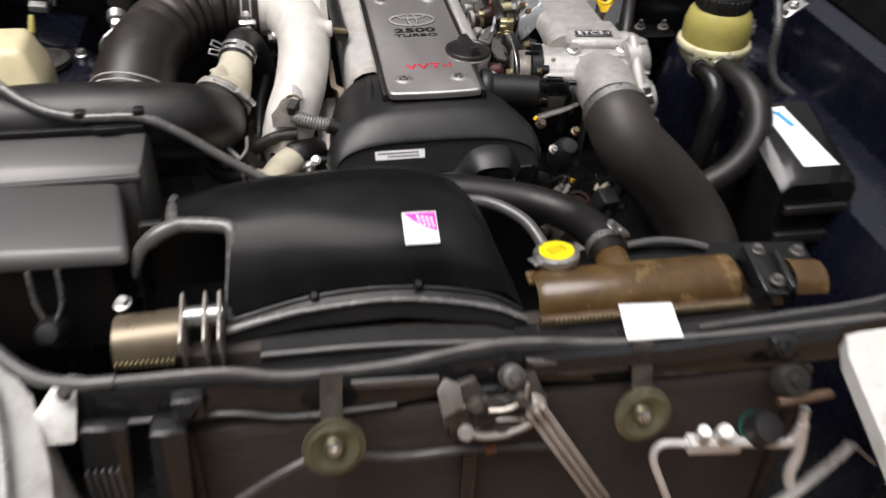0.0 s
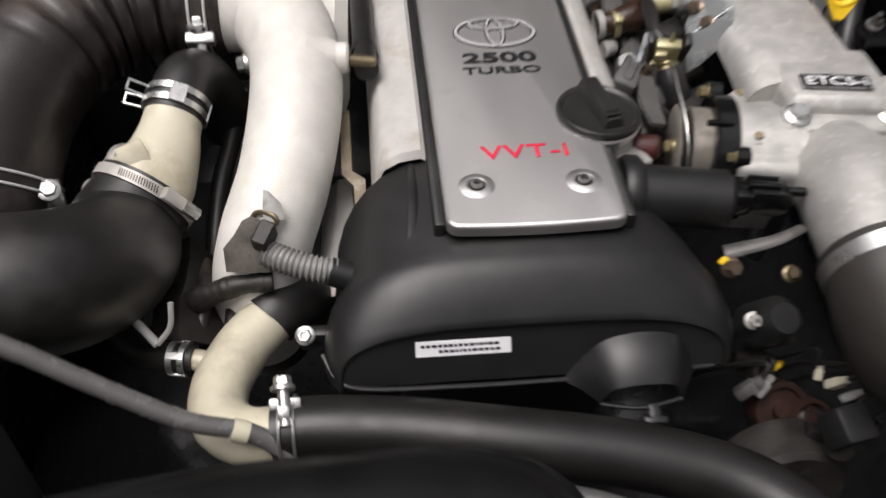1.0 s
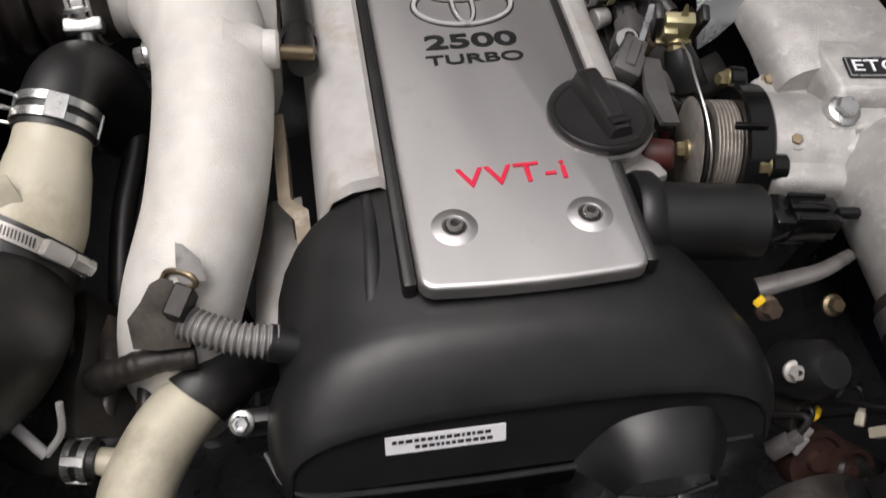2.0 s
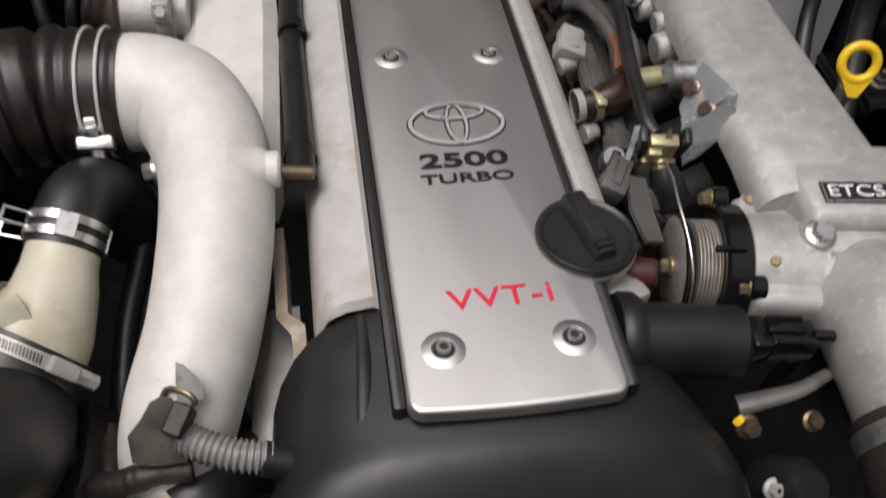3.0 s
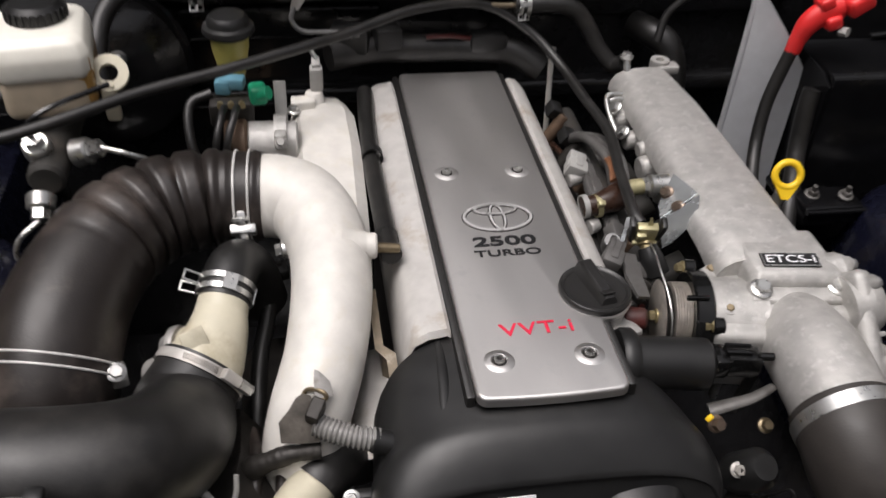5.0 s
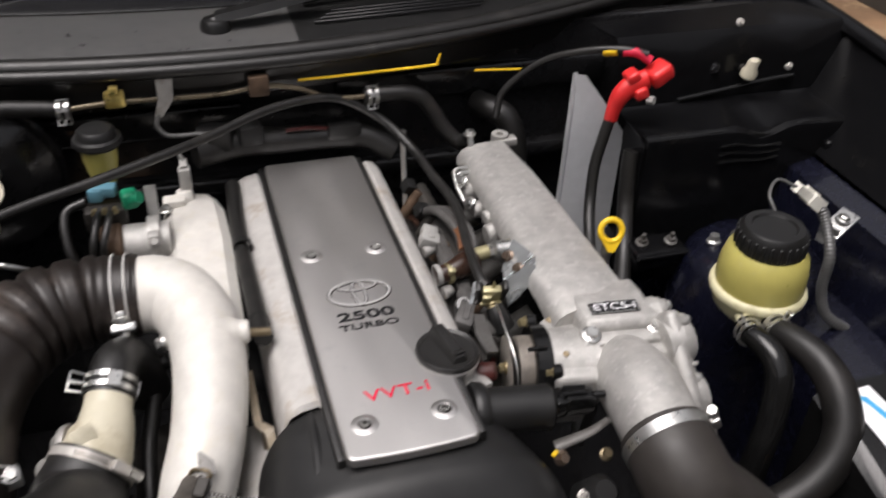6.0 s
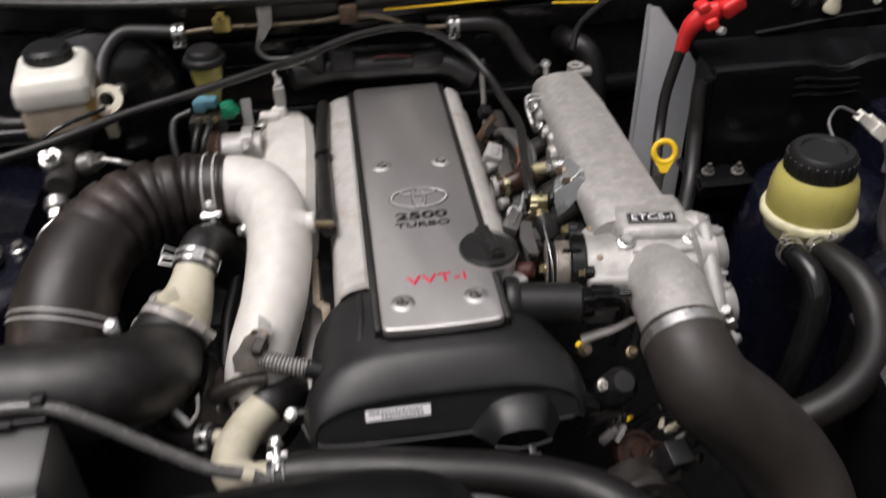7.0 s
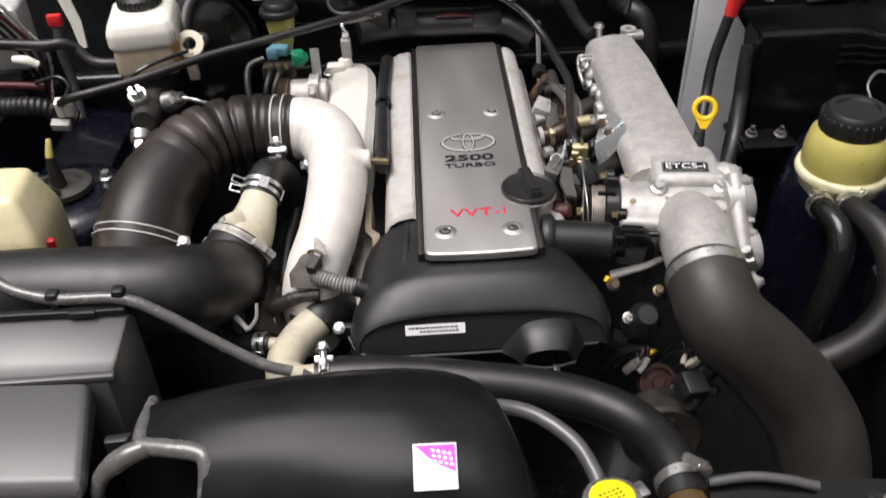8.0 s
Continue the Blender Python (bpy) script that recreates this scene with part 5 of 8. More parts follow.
# ---------------- front: intake duct, radiator, support, horns ----------------
duct = thing("air_intake_duct", (-0.15, -0.32, -0.12), "large satin black moulded air intake duct over the radiator", "air duct")
back = [(-0.353, -0.226, -0.032), (-0.29, -0.220, -0.020), (-0.22, -0.217, -0.013), (-0.14, -0.216, -0.010), (-0.07, -0.216, -0.014), (-0.025, -0.222, -0.028), (-0.004, -0.236, -0.052)]
mid1 = [(-0.353, -0.254, -0.024), (-0.30, -0.250, -0.010), (-0.22, -0.250, 0.000), (-0.14, -0.250, 0.002), (-0.06, -0.253, -0.002), (-0.006, -0.262, -0.018), (0.012, -0.272, -0.050)]
mid2 = [(-0.352, -0.287, -0.020), (-0.282, -0.300, -0.017), (-0.21, -0.303, -0.011), (-0.13, -0.305, -0.010), (-0.05, -0.309, -0.013), (0.010, -0.314, -0.026), (0.026, -0.320, -0.060)]
bm = B()
low = [(x, y + 0.006, -0.11) for x, y, z in back]
loft(bm, [low, back, mid1, mid2])
mid3 = [(-0.284, -0.318, -0.027), (-0.21, -0.328, -0.026), (-0.13, -0.338, -0.0255), (-0.05, -0.345, -0.0275), (0.014, -0.350, -0.040), (0.034, -0.352, -0.072)]
mid4 = [(-0.290, -0.348, -0.055), (-0.21, -0.352, -0.049), (-0.13, -0.361, -0.0455), (-0.05, -0.367, -0.047), (0.022, -0.376, -0.062), (0.042, -0.382, -0.088)]
mid5 = [(-0.296, -0.376, -0.098), (-0.21, -0.370, -0.078), (-0.13, -0.372, -0.072), (-0.05, -0.378, -0.074), (0.028, -0.388, -0.088), (0.048, -0.396, -0.104)]
loft(bm, [mid2[1:], mid3, mid4, mid5])
bmesh.ops.remove_doubles(bm, verts=bm.verts, dist=0.0005)
bmesh.ops.subdivide_edges(bm, edges=list(bm.edges), cuts=2, use_grid_fill=True, smooth=0.6)
thicken(bm, 0.003)
part("duct_shell", bm, DUCT, duct, angle=30)
# rolled rim round the open left mouth, its highlight put in as lighter grey
bm = B()
sweep(bm, [(-0.357, -0.215, -0.038), (-0.355, -0.252, -0.029), (-0.352, -0.282, -0.026), (-0.346, -0.290, -0.030)], [0.006, 0.008, 0.009, 0.008], 14, 6)
part("mouth_rim", bm, RIMM, duct)
bm = B()
sweep(bm, [(-0.346, -0.288, -0.027), (-0.362, -0.293, -0.030), (-0.376, -0.297, -0.037), (-0.390, -0.302, -0.048), (-0.398, -0.310, -0.066), (-0.400, -0.313, -0.078)], [0.010, 0.011, 0.011, 0.009, 0.0065, 0.004], 14, 6)
part("mouth_rim", bm, RIMM, duct)
bm = B()
sweep(bm, [(-0.353, -0.286, -0.026), (-0.32, -0.294, -0.024), (-0.294, -0.300, -0.024), (-0.284, -0.309, -0.028), (-0.286, -0.33, -0.050), (-0.294, -0.372, -0.102), (-0.296, -0.378, -0.125)], [0.009, 0.0095, 0.0095, 0.009, 0.0075, 0.0065, 0.006], 14, 6)
part("mouth_rim", bm, RIMM, duct)
bm = B()
loft(bm, [[(-0.356, -0.219, -0.030), (-0.355, -0.252, -0.023), (-0.353, -0.288, -0.020)], [(-0.380, -0.245, -0.07), (-0.386, -0.27, -0.055), (-0.391, -0.302, -0.043)], [(-0.385, -0.25, -0.14), (-0.395, -0.28, -0.14), (-0.400, -0.312, -0.14)]])
thicken(bm, 0.002)
part("mouth_cheek", bm, DUCT, duct)
bm = B()
box(bm, (0.11, 0.012, 0.10), pose(-0.34, -0.262, -0.085, 0, 0, 5), 0.003)
part("mouth_back", bm, PLASTIC, duct)
# stepped front ledges with bosses
bm = B()
loft(bm, [[(-0.300, -0.380, -0.104), (-0.20, -0.372, -0.084), (-0.10, -0.374, -0.078), (0.0, -0.386, -0.088), (0.048, -0.400, -0.108)],
          [(-0.298, -0.392, -0.106), (-0.20, -0.386, -0.090), (-0.10, -0.388, -0.084), (0.0, -0.402, -0.094), (0.050, -0.414, -0.110)],
          [(-0.298, -0.398, -0.118), (-0.20, -0.394, -0.108), (-0.10, -0.396, -0.104), (0.0, -0.410, -0.112), (0.050, -0.420, -0.122)]])
thicken(bm, 0.003)
part("front_ledge", bm, PLASTIC, duct)
bm = B()
sweep(bm, [(-0.300, -0.380, -0.103), (-0.20, -0.372, -0.083), (-0.10, -0.374, -0.077), (0.0, -0.386, -0.087), (0.048, -0.400, -0.107)], 0.0026, 8, 6)
part("ledge_edge", bm, PLASTIC, duct)
# lighter strip for the highlight band on the ledge
bm = B()
sweep(bm, [(-0.298, -0.392, -0.105), (-0.25, -0.388, -0.096), (-0.20, -0.386, -0.089), (-0.10, -0.388, -0.083), (0.0, -0.402, -0.093), (0.050, -0.414, -0.109)], [0.0068, 0.0058, 0.0042, 0.0040, 0.0042, 0.0050], 10, 6, flat=0.8)
part("ledge_edge", bm, RIMM, duct)
bm = B()
loft(bm, [[(-0.26, -0.402, -0.112), (-0.13, -0.404, -0.108), (0.0, -0.418, -0.112), (0.045, -0.426, -0.118)],
          [(-0.26, -0.428, -0.113), (-0.13, -0.432, -0.111), (0.0, -0.442, -0.114), (0.040, -0.448, -0.118)],
          [(-0.26, -0.432, -0.125), (-0.13, -0.436, -0.123), (0.0, -0.446, -0.124), (0.040, -0.452, -0.126)]])
thicken(bm, 0.003)
part("front_ledge", bm, PLASTIC, duct)
# this lighter line draws the highlight along the lower ledge
bm = B()
sweep(bm, [(-0.26, -0.430, -0.112), (-0.13, -0.434, -0.110), (0.0, -0.444, -0.112), (0.045, -0.450, -0.116)], 0.0030, 8, 6)
part("ledge_edge", bm, FLANGE, duct)
for x, y, z in ((-0.196, -0.372, -0.082), (-0.075, -0.376, -0.074)):
    bm = B()
    lathe(bm, [(0.0, 0.006), (0.004, 0.006), (0.006, 0.004), (0.007, -0.012), (0, -0.012)], basis((x, y, z), (0, -0.6, 0.8)), 16)
    part("boss", bm, GLOSS, duct)
# square sticker
bm = B()
ms = basis((-0.0665, -0.3365, -0.0212), (0.012, -0.40, 0.915), (0, 1, 0))
ms = Matrix(((-ms[0][0], -ms[0][1], ms[0][2], ms[0][3]), (-ms[1][0], -ms[1][1], ms[1][2], ms[1][3]), (-ms[2][0], -ms[2][1], ms[2][2], ms[2][3]), (0, 0, 0, 1)))
if (ms.to_3x3() @ Vector((1, 0, 0))).x < 0:
    ms = ms @ pose(0, 0, 0, 0, 0, 180)
box(bm, (0.041, 0.044, 0.0012), ms, 0.0005, 1)
stk = part("sticker", bm, PAPER, duct, "white and magenta square sticker")
bm = B()
prism(bm, [(-0.018, 0.020), (0.019, 0.020), (0.019, -0.006), (0.004, 0.001), (-0.008, 0.010)], 0.0004, ms @ pose(0, 0, 0.0006))
part("print_patch", bm, PINK, stk)
bm = B()
random.seed(5)
for k in range(3):
    for i in range(4):
        box(bm, (0.0035, 0.0026, 0.0004), ms @ pose(-0.002 + i * 0.0052 + k * 0.001, 0.015 - k * 0.0052 - i * 0.0012, 0.0012, 0, 0, -18), 0)
part("print_bars", bm, PAPER, stk)

# radiator: brown plastic top tank with neck, cap, crimped edge
rad = thing("radiator", (0.2, -0.40, -0.3), "tea-brown plastic radiator tank with a crimped metal edge", "radiator")
bm = B()


def tank(x, r, cy=-0.392, cz=-0.098):
    return [(x, cy - r * math.cos(a) * 1.1, cz + r * math.sin(a)) for a in [math.pi * i / 12 for i in range(13)]]


loft(bm, [tank(0.062, 0.026), tank(0.072, 0.033), tank(0.20, 0.034), tank(0.31, 0.033), tank(0.318, 0.026)])
part("top_tank", bm, RADTANK, rad)
bm = B()
box(bm, (0.26, 0.010, 0.012), (0.19, -0.434, -0.098), 0.002)
part("crimped_rail", bm, RUST, rad)
for i in range(46):
    bm = B()
    box(bm, (0.0036, 0.004, 0.008), (0.078 + i * 0.0052, -0.4405, -0.094), 0.0008, 1)
    part("crimp_tab", bm, GOLDZ, rad)
bm = B()
sweep(bm, [(0.172, -0.335, -0.085), (0.172, -0.36, -0.084), (0.170, -0.385, -0.088)], 0.021, 22, 6)
part("hose_neck", bm, RADTANK, rad)
bm = B()
lathe(bm, [(0.020, -0.035), (0.020, 0.0), (0.026, 0.001), (0.026, 0.004), (0.0, 0.004)], pose(0.097, -0.356, -0.068, -8, 0, 0), 26)
box(bm, (0.075, 0.022, 0.008), pose(0.095, -0.372, -0.083), 0.003)
part("filler_neck", bm, RADTANK, rad)
mr = pose(0.097, -0.356, -0.062, -8, 0, 20)
bm = B()
lathe(bm, [(0.024, -0.006), (0.0275, -0.006), (0.0285, -0.001), (0.0275, 0.003), (0.022, 0.005), (0.0, 0.006)], mr, 36)
for s in (-1, 1):
    box(bm, (0.014, 0.018, 0.003), mr @ pose(s * 0.030, 0, 0.000), 0.001)
rcap = part("cap", bm, STEEL, rad, "steel cap with a yellow warning sticker")
bm = B()
lathe(bm, [(0.0, 0.0072), (0.0215, 0.0058), (0.0218, 0.0048), (0.0, 0.0055)], mr, 32)
part("warning_sticker", bm, YELLOWP, rcap)
bm = B()
random.seed(3)
for k in range(3):
    for i in range(5):
        box(bm, (0.0028, 0.0016, 0.0004), mr @ pose(-0.010 + i * 0.0048, 0.005 - k * 0.005, 0.0070), 0)
part("print_bars", bm, BLACKINK, rcap)
# right-hand tank end, bracket and a small brown stub
bm = B()
loft(bm, [tank(0.385, 0.026, -0.398, -0.10), tank(0.425, 0.025, -0.402, -0.10), tank(0.432, 0.015, -0.402, -0.10)])
part("tank_stub", bm, RADTANK, rad)
bm = B()
box(bm, (0.03, 0.08, 0.006), pose(0.352, -0.40, -0.078, 12, 10, 0), 0.002)
box(bm, (0.008, 0.075, 0.03), pose(0.338, -0.398, -0.085, 12, 0, 0), 0.002)
box(bm, (0.008, 0.06, 0.03), pose(0.372, -0.405, -0.085, 12, 0, 0), 0.002)
part("mount_bracket", bm, BLACKP, rad)
for p in ((0.352, -0.372, -0.070), (0.354, -0.425, -0.076), (0.405, -0.375, -0.075)):
    bm = B()
    hexbolt(bm, p, (0, 0, 1), 0.0056, 0.008)
    part("mount_bolt", bm, ARMALLOY, rad)
bm = B()
box(bm, (0.74, 0.025, 0.36), (0.0, -0.40, -0.30), 0.004)
part("core", bm, COND, rad)
# left mount: brown tank stub between two steel plates
bm = B()
loft(bm, [tank(-0.415, 0.030, -0.402, -0.100), tank(-0.345, 0.030, -0.398, -0.100)], cap=False)
part("tank_stub", bm, STUBM, rad, "dull silver end cap")
for x in (-0.343, -0.318, -0.302):
    bm = B()
    box(bm, (0.004, 0.07, 0.055), pose(x, -0.395, -0.098, 10, 0, 0), 0.0015)
    part("mount_plate", bm, SPRING, rad)
bm = B()
rod(bm, (-0.345, -0.385, -0.085), (-0.298, -0.385, -0.085), 0.012, seg=16, edge=0.001)
part("mount_pin", bm, STEEL, rad)
bm = B()
hexbolt(bm, (-0.408, -0.368, -0.072), (0, -0.2, 1), 0.0065, 0.008)
part("mount_bolt", bm, STEEL, rad)
for i in range(12):
    bm = B()
    box(bm, (0.0036, 0.004, 0.008), (-0.412 + i * 0.0054, -0.4385, -0.100), 0.0008, 1)
    part("crimp_tab", bm, GOLDZ, rad)

ovf = thing("overflow_hose", (0.05, -0.28, -0.12), "thin grey-black overflow hose to the filler neck", "hose")
bm = B()
sweep(bm, [(-0.03, -0.214, -0.075), (0.01, -0.235, -0.058), (0.04, -0.255, -0.052), (0.072, -0.285, -0.058), (0.088, -0.315, -0.070), (0.093, -0.34, -0.080)], 0.0078, 14, 7)
part("hose_body", bm, GREYPL, ovf)

sup = thing("radiator_support", (0, -0.47, -0.3), "black painted radiator support crossmember with rolled edges", "crossmember")
bm = B()
sup_line = [(-0.46, -0.452, -0.098), (-0.42, -0.460, -0.100), (-0.30, -0.470, -0.092), (-0.23, -0.475, -0.103), (-0.115, -0.474, -0.102), (0.01, -0.470, -0.090), (0.15, -0.472, -0.106), (0.30, -0.474, -0.108), (0.48, -0.470, -0.108)]
top_back = [(x, -0.436, -0.118) for x, y, z in sup_line]
front_low = [(x, y - 0.012, z - 0.050) for x, y, z in sup_line]
loft(bm, [top_back, [(x, y + 0.006, z - 0.012) for x, y, z in sup_line], sup_line, [(x, y - 0.006, z - 0.003) for x, y, z in sup_line], [(x, y - 0.010, z - 0.012) for x, y, z in sup_line], front_low])
thicken(bm, 0.002)
part("beam", bm, BLACKP, sup)
bm = B()
sweep(bm, sup_line, 0.0052, 10, 6)
part("top_flange", bm, FLANGE, sup)
bm = B()
sweep(bm, [(x, y - 0.014, z - 0.050) for x, y, z in sup_line[1:5]], 0.0030, 10, 6)
part("lower_flange", bm, GREYPL, sup)
for poly in ([(0.029, -0.100), (0.076, -0.109), (0.151, -0.120), (0.153, -0.132), (0.085, -0.131), (0.050, -0.121)], [(-0.165, -0.106), (-0.068, -0.112), (-0.068, -0.124), (-0.160, -0.116)]):
    bm = B()
    prism(bm, poly, 0.004, pose(0, -0.488, 0, 90, 0, 0), 0.001)
    part("stiffener_strip", bm, FLANGE, sup)
# ledge with the white label
bm = B()
loft(bm, [[(0.03, -0.432, -0.104), (0.20, -0.440, -0.104), (0.36, -0.445, -0.104), (0.50, -0.448, -0.104)],
          [(0.03, -0.490, -0.104), (0.20, -0.494, -0.104), (0.36, -0.486, -0.106), (0.50, -0.476, -0.106)],
          [(0.03, -0.494, -0.120), (0.20, -0.498, -0.120), (0.36, -0.490, -0.122), (0.50, -0.480, -0.122)]])
thicken(bm, 0.002)
part("ledge", bm, BLACKP, sup)
bm = B()
loft(bm, [[(0.1535, -0.432, -0.0835), (0.186, -0.433, -0.0850), (0.2185, -0.434, -0.0865)], [(0.1522, -0.455, -0.0915), (0.186, -0.456, -0.0930), (0.2188, -0.457, -0.0945)], [(0.1512, -0.477, -0.0985), (0.186, -0.4775, -0.0995), (0.2190, -0.478, -0.1010)]])
thicken(bm, 0.0008)
part("paper_label", bm, PAPER, sup, "blank white paper label")
bm = B()
sweep(bm, [(0.24, -0.470, -0.096), (0.33, -0.466, -0.094), (0.46, -0.458, -0.092), (0.58, -0.44, -0.085)], 0.0035, 10, 6)
part("hood_seal", bm, GREYPL, sup)
for x in (-0.337, 0.34):
    bm = B()
    box(bm, (0.035, 0.02, 0.03), pose(x, -0.486, -0.120), 0.004)
    hexbolt(bm, (x, -0.496, -0.116), (0, -0.8, 0.6), 0.008, 0.008)
    part("bolt_bracket", bm, BLACKP, sup)

lat = thing("hood_latch", (0, -0.5, -0.2), "greasy steel hood latch with a release lever", "latch")
bm = B()
box(bm, (0.105, 0.012, 0.075), pose(-0.004, -0.495, -0.168), 0.004)
part("back_plate", bm, BLACKP, lat)
bm = B()
prism(bm, [(-0.062, -0.020), (-0.046, 0.030), (-0.024, 0.036), (-0.012, 0.010), (0.010, 0.008), (0.020, 0.034), (0.044, 0.036), (0.060, -0.006), (0.040, -0.030), (-0.04, -0.034)], 0.010, pose(-0.004, -0.500, -0.150, 72, 0, 0), 0.003)
part("striker_plate", bm, LATCHM, lat)
bm = B()
prism(bm, [(-0.03, -0.012), (-0.036, 0.012), (-0.016, 0.022), (0.004, 0.010), (0.024, 0.020), (0.034, 0.004), (0.02, -0.016)], 0.010, pose(-0.002, -0.512, -0.150, 64, 0, 8), 0.003)
part("catch", bm, GREASE, lat)
for x, z in ((-0.030, -0.136), (0.022, -0.134), (0.0, -0.172)):
    bm = B()
    lathe(bm, [(0, 0.010), (0.006, 0.010), (0.010, 0.004), (0.011, 0), (0, 0)], basis((x, -0.516, z), (0, -0.9, 0.5)), 16)
    part("rivet", bm, LATCHM, lat)
bm = B()
sweep(bm, [(-0.05, -0.510, -0.160), (-0.03, -0.520, -0.172), (0.0, -0.522, -0.168), (0.03, -0.518, -0.160)], 0.0035, 8, 8)
part("spring", bm, LATCHM, lat)
bm = B()
sweep(bm, [(-0.055, -0.503, -0.186), (-0.02, -0.512, -0.192), (0.02, -0.512, -0.188), (0.045, -0.506, -0.180)], 0.006, 10, 6)
part("lever", bm, RUST, lat)
for pts, r, mt in (([(-0.040, -0.520, -0.172), (-0.024, -0.524, -0.178), (0.0, -0.524, -0.180), (0.020, -0.522, -0.176), (0.036, -0.520, -0.170)], 0.0042, ZINC),
                   ([(-0.028, -0.520, -0.160), (-0.010, -0.524, -0.154), (0.010, -0.524, -0.156), (0.030, -0.520, -0.165)], 0.0022, ZINC),
                   ([(-0.020, -0.519, -0.143), (0.004, -0.523, -0.140), (0.022, -0.521, -0.128), (0.026, -0.516, -0.110)], 0.0026, SPRING)):
    bm = B()
    sweep(bm, pts, r, 8, 8)
    part("return_spring", bm, mt, lat)
bm = B()
lathe(bm, [(0, 0.010), (0.006, 0.010), (0.008, 0.006), (0.013, 0.004), (0.015, -0.006), (0.012, -0.02), (0, -0.02)], basis((0.013, -0.502, -0.112), (0.1, -0.75, 0.65)), 20)
part("pivot_post", bm, ARMALLOY, lat)
bm = B()
prism(bm, [(-0.014, -0.022), (0.012, -0.016), (0.010, 0.012), (-0.006, 0.022), (-0.016, 0.010)], 0.006, pose(-0.058, -0.512, -0.120, 68, 0, 12), 0.002)
part("worn_cheek", bm, ALLOYD, lat)
bm = B()
lathe(bm, [(0, 0.007), (0.008, 0.006), (0.010, 0.0), (0, 0.0)], basis((-0.041, -0.521, -0.173), (0, -0.9, 0.4)), 14)
part("spring_end", bm, ZINC, lat)
for x in (-0.045, 0.042):
    bm = B()
    hexbolt(bm, (x, -0.502, -0.150), (0, -1, 0.2), 0.008, 0.008)
    part("latch_bolt", bm, STEEL, lat)

brc = thing("latch_brace", (0.08, -0.53, -0.4), "galvanised channel brace under the hood latch", "brace")
bm = B()
mbr = basis((0.087, -0.522, -0.237), (0.100, 0.0, -0.178), (0, -1, 0))
for off in (-0.0095, 0.0, 0.0095):
    box(bm, (0.0055, 0.008, 0.21), mbr @ pose(off, 0, 0), 0.001)
box(bm, (0.022, 0.003, 0.21), mbr @ pose(0, -0.003, 0), 0.001)
part("channel", bm, ZINC, brc)
bm = B()
lathe(bm, [(0, 0.012), (0.009, 0.010), (0.014, 0.004), (0.014, 0.0), (0, 0.0)], basis((0.038, -0.512, -0.150), (0, -0.8, 0.5)), 18)
part("pivot_bolt", bm, ZINC, brc)


def horn(x, y, z):
    h = thing("horn", (x, y, z), "dull green-gold disc horn on a steel strap", "horn", "pair of horns")
    m = basis((x, y, z), (0.08, -0.96, 0.24))
    bm = B()
    lathe(bm, [(0.0, -0.022), (0.020, -0.022), (0.027, -0.012), (0.032, -0.006), (0.0335, -0.002), (0.032, 0.003), (0.027, 0.006), (0.019, 0.003), (0.013, 0.000), (0.010, 0.004), (0.0, 0.006)], m, 36)
    part("disc", bm, HORNM, h)
    bm = B()
    lathe(bm, [(0.031, 0.0), (0.0345, -0.002), (0.0345, 0.003), (0.031, 0.004)], m, 36, close=True)
    part("rim", bm, HORNM, h)
    bm = B()
    hexbolt(bm, m @ Vector((0, 0, 0.005)), m.to_3x3() @ Vector((0, 0, 1)), 0.005, 0.006)
    part("centre_nut", bm, STEEL, h)
    bm = B()
    loft(bm, [[(x - 0.012, y + 0.012, z + 0.02), (x + 0.012, y + 0.012, z + 0.02)], [(x - 0.011, y + 0.026, z + 0.05), (x + 0.013, y + 0.026, z + 0.05)], [(x - 0.009, y + 0.038, z + 0.075), (x + 0.015, y + 0.038, z + 0.075)]])
    thicken(bm, 0.003)
    part("strap", bm, LATCHM, h)
    return h


horn(-0.188, -0.532, -0.160)
horn(0.165, -0.524, -0.172)

cond = thing("condenser", (0, -0.50, -0.35), "dusty brown-grey condenser with fine fins", "condenser")
bm = B()
box(bm, (0.72, 0.016, 0.36), (0.02, -0.478, -0.345), 0.003)
part("core", bm, COND, cond)
for i in range(50):
    bm = B()
    box(bm, (0.71, 0.003, 0.0052), (0.02, -0.4852, -0.18 - i * 0.0065), 0.0012, 1)
    part("cooling_tube", bm, COND, cond)
for x in (-0.345, 0.385):
    bm = B()
    box(bm, (0.02, 0.026, 0.37), (x, -0.48, -0.345), 0.006)
    part("side_tank", bm, GREASE, cond)

acp = thing("air_conditioning_pipe", (0.28, -0.53, -0.28), "bent aluminium air conditioning pipe with a fitting block", "pipe")
bm = B()
sweep(bm, [(0.235, -0.545, -0.36), (0.205, -0.54, -0.29), (0.188, -0.532, -0.245), (0.196, -0.528, -0.226), (0.225, -0.53, -0.226), (0.25, -0.53, -0.228)], 0.0052, 12, 8)
part("pipe", bm, ALUPIPE, acp)
bm = B()
box(bm, (0.070, 0.020, 0.019), pose(0.262, -0.53, -0.233, 0, 8, 0), 0.003)
rod(bm, (0.245, -0.53, -0.225), (0.240, -0.54, -0.195), 0.009, 0.008, 14, 0.001)
rod(bm, (0.270, -0.53, -0.225), (0.268, -0.54, -0.200), 0.011, 0.010, 14, 0.001)
part("fitting_block", bm, ALUPIPE, acp)
bm = B()
sweep(bm, [(0.295, -0.53, -0.236), (0.34, -0.53, -0.245), (0.368, -0.528, -0.25), (0.377, -0.525, -0.23), (0.378, -0.52, -0.20)], 0.0065, 12, 8)
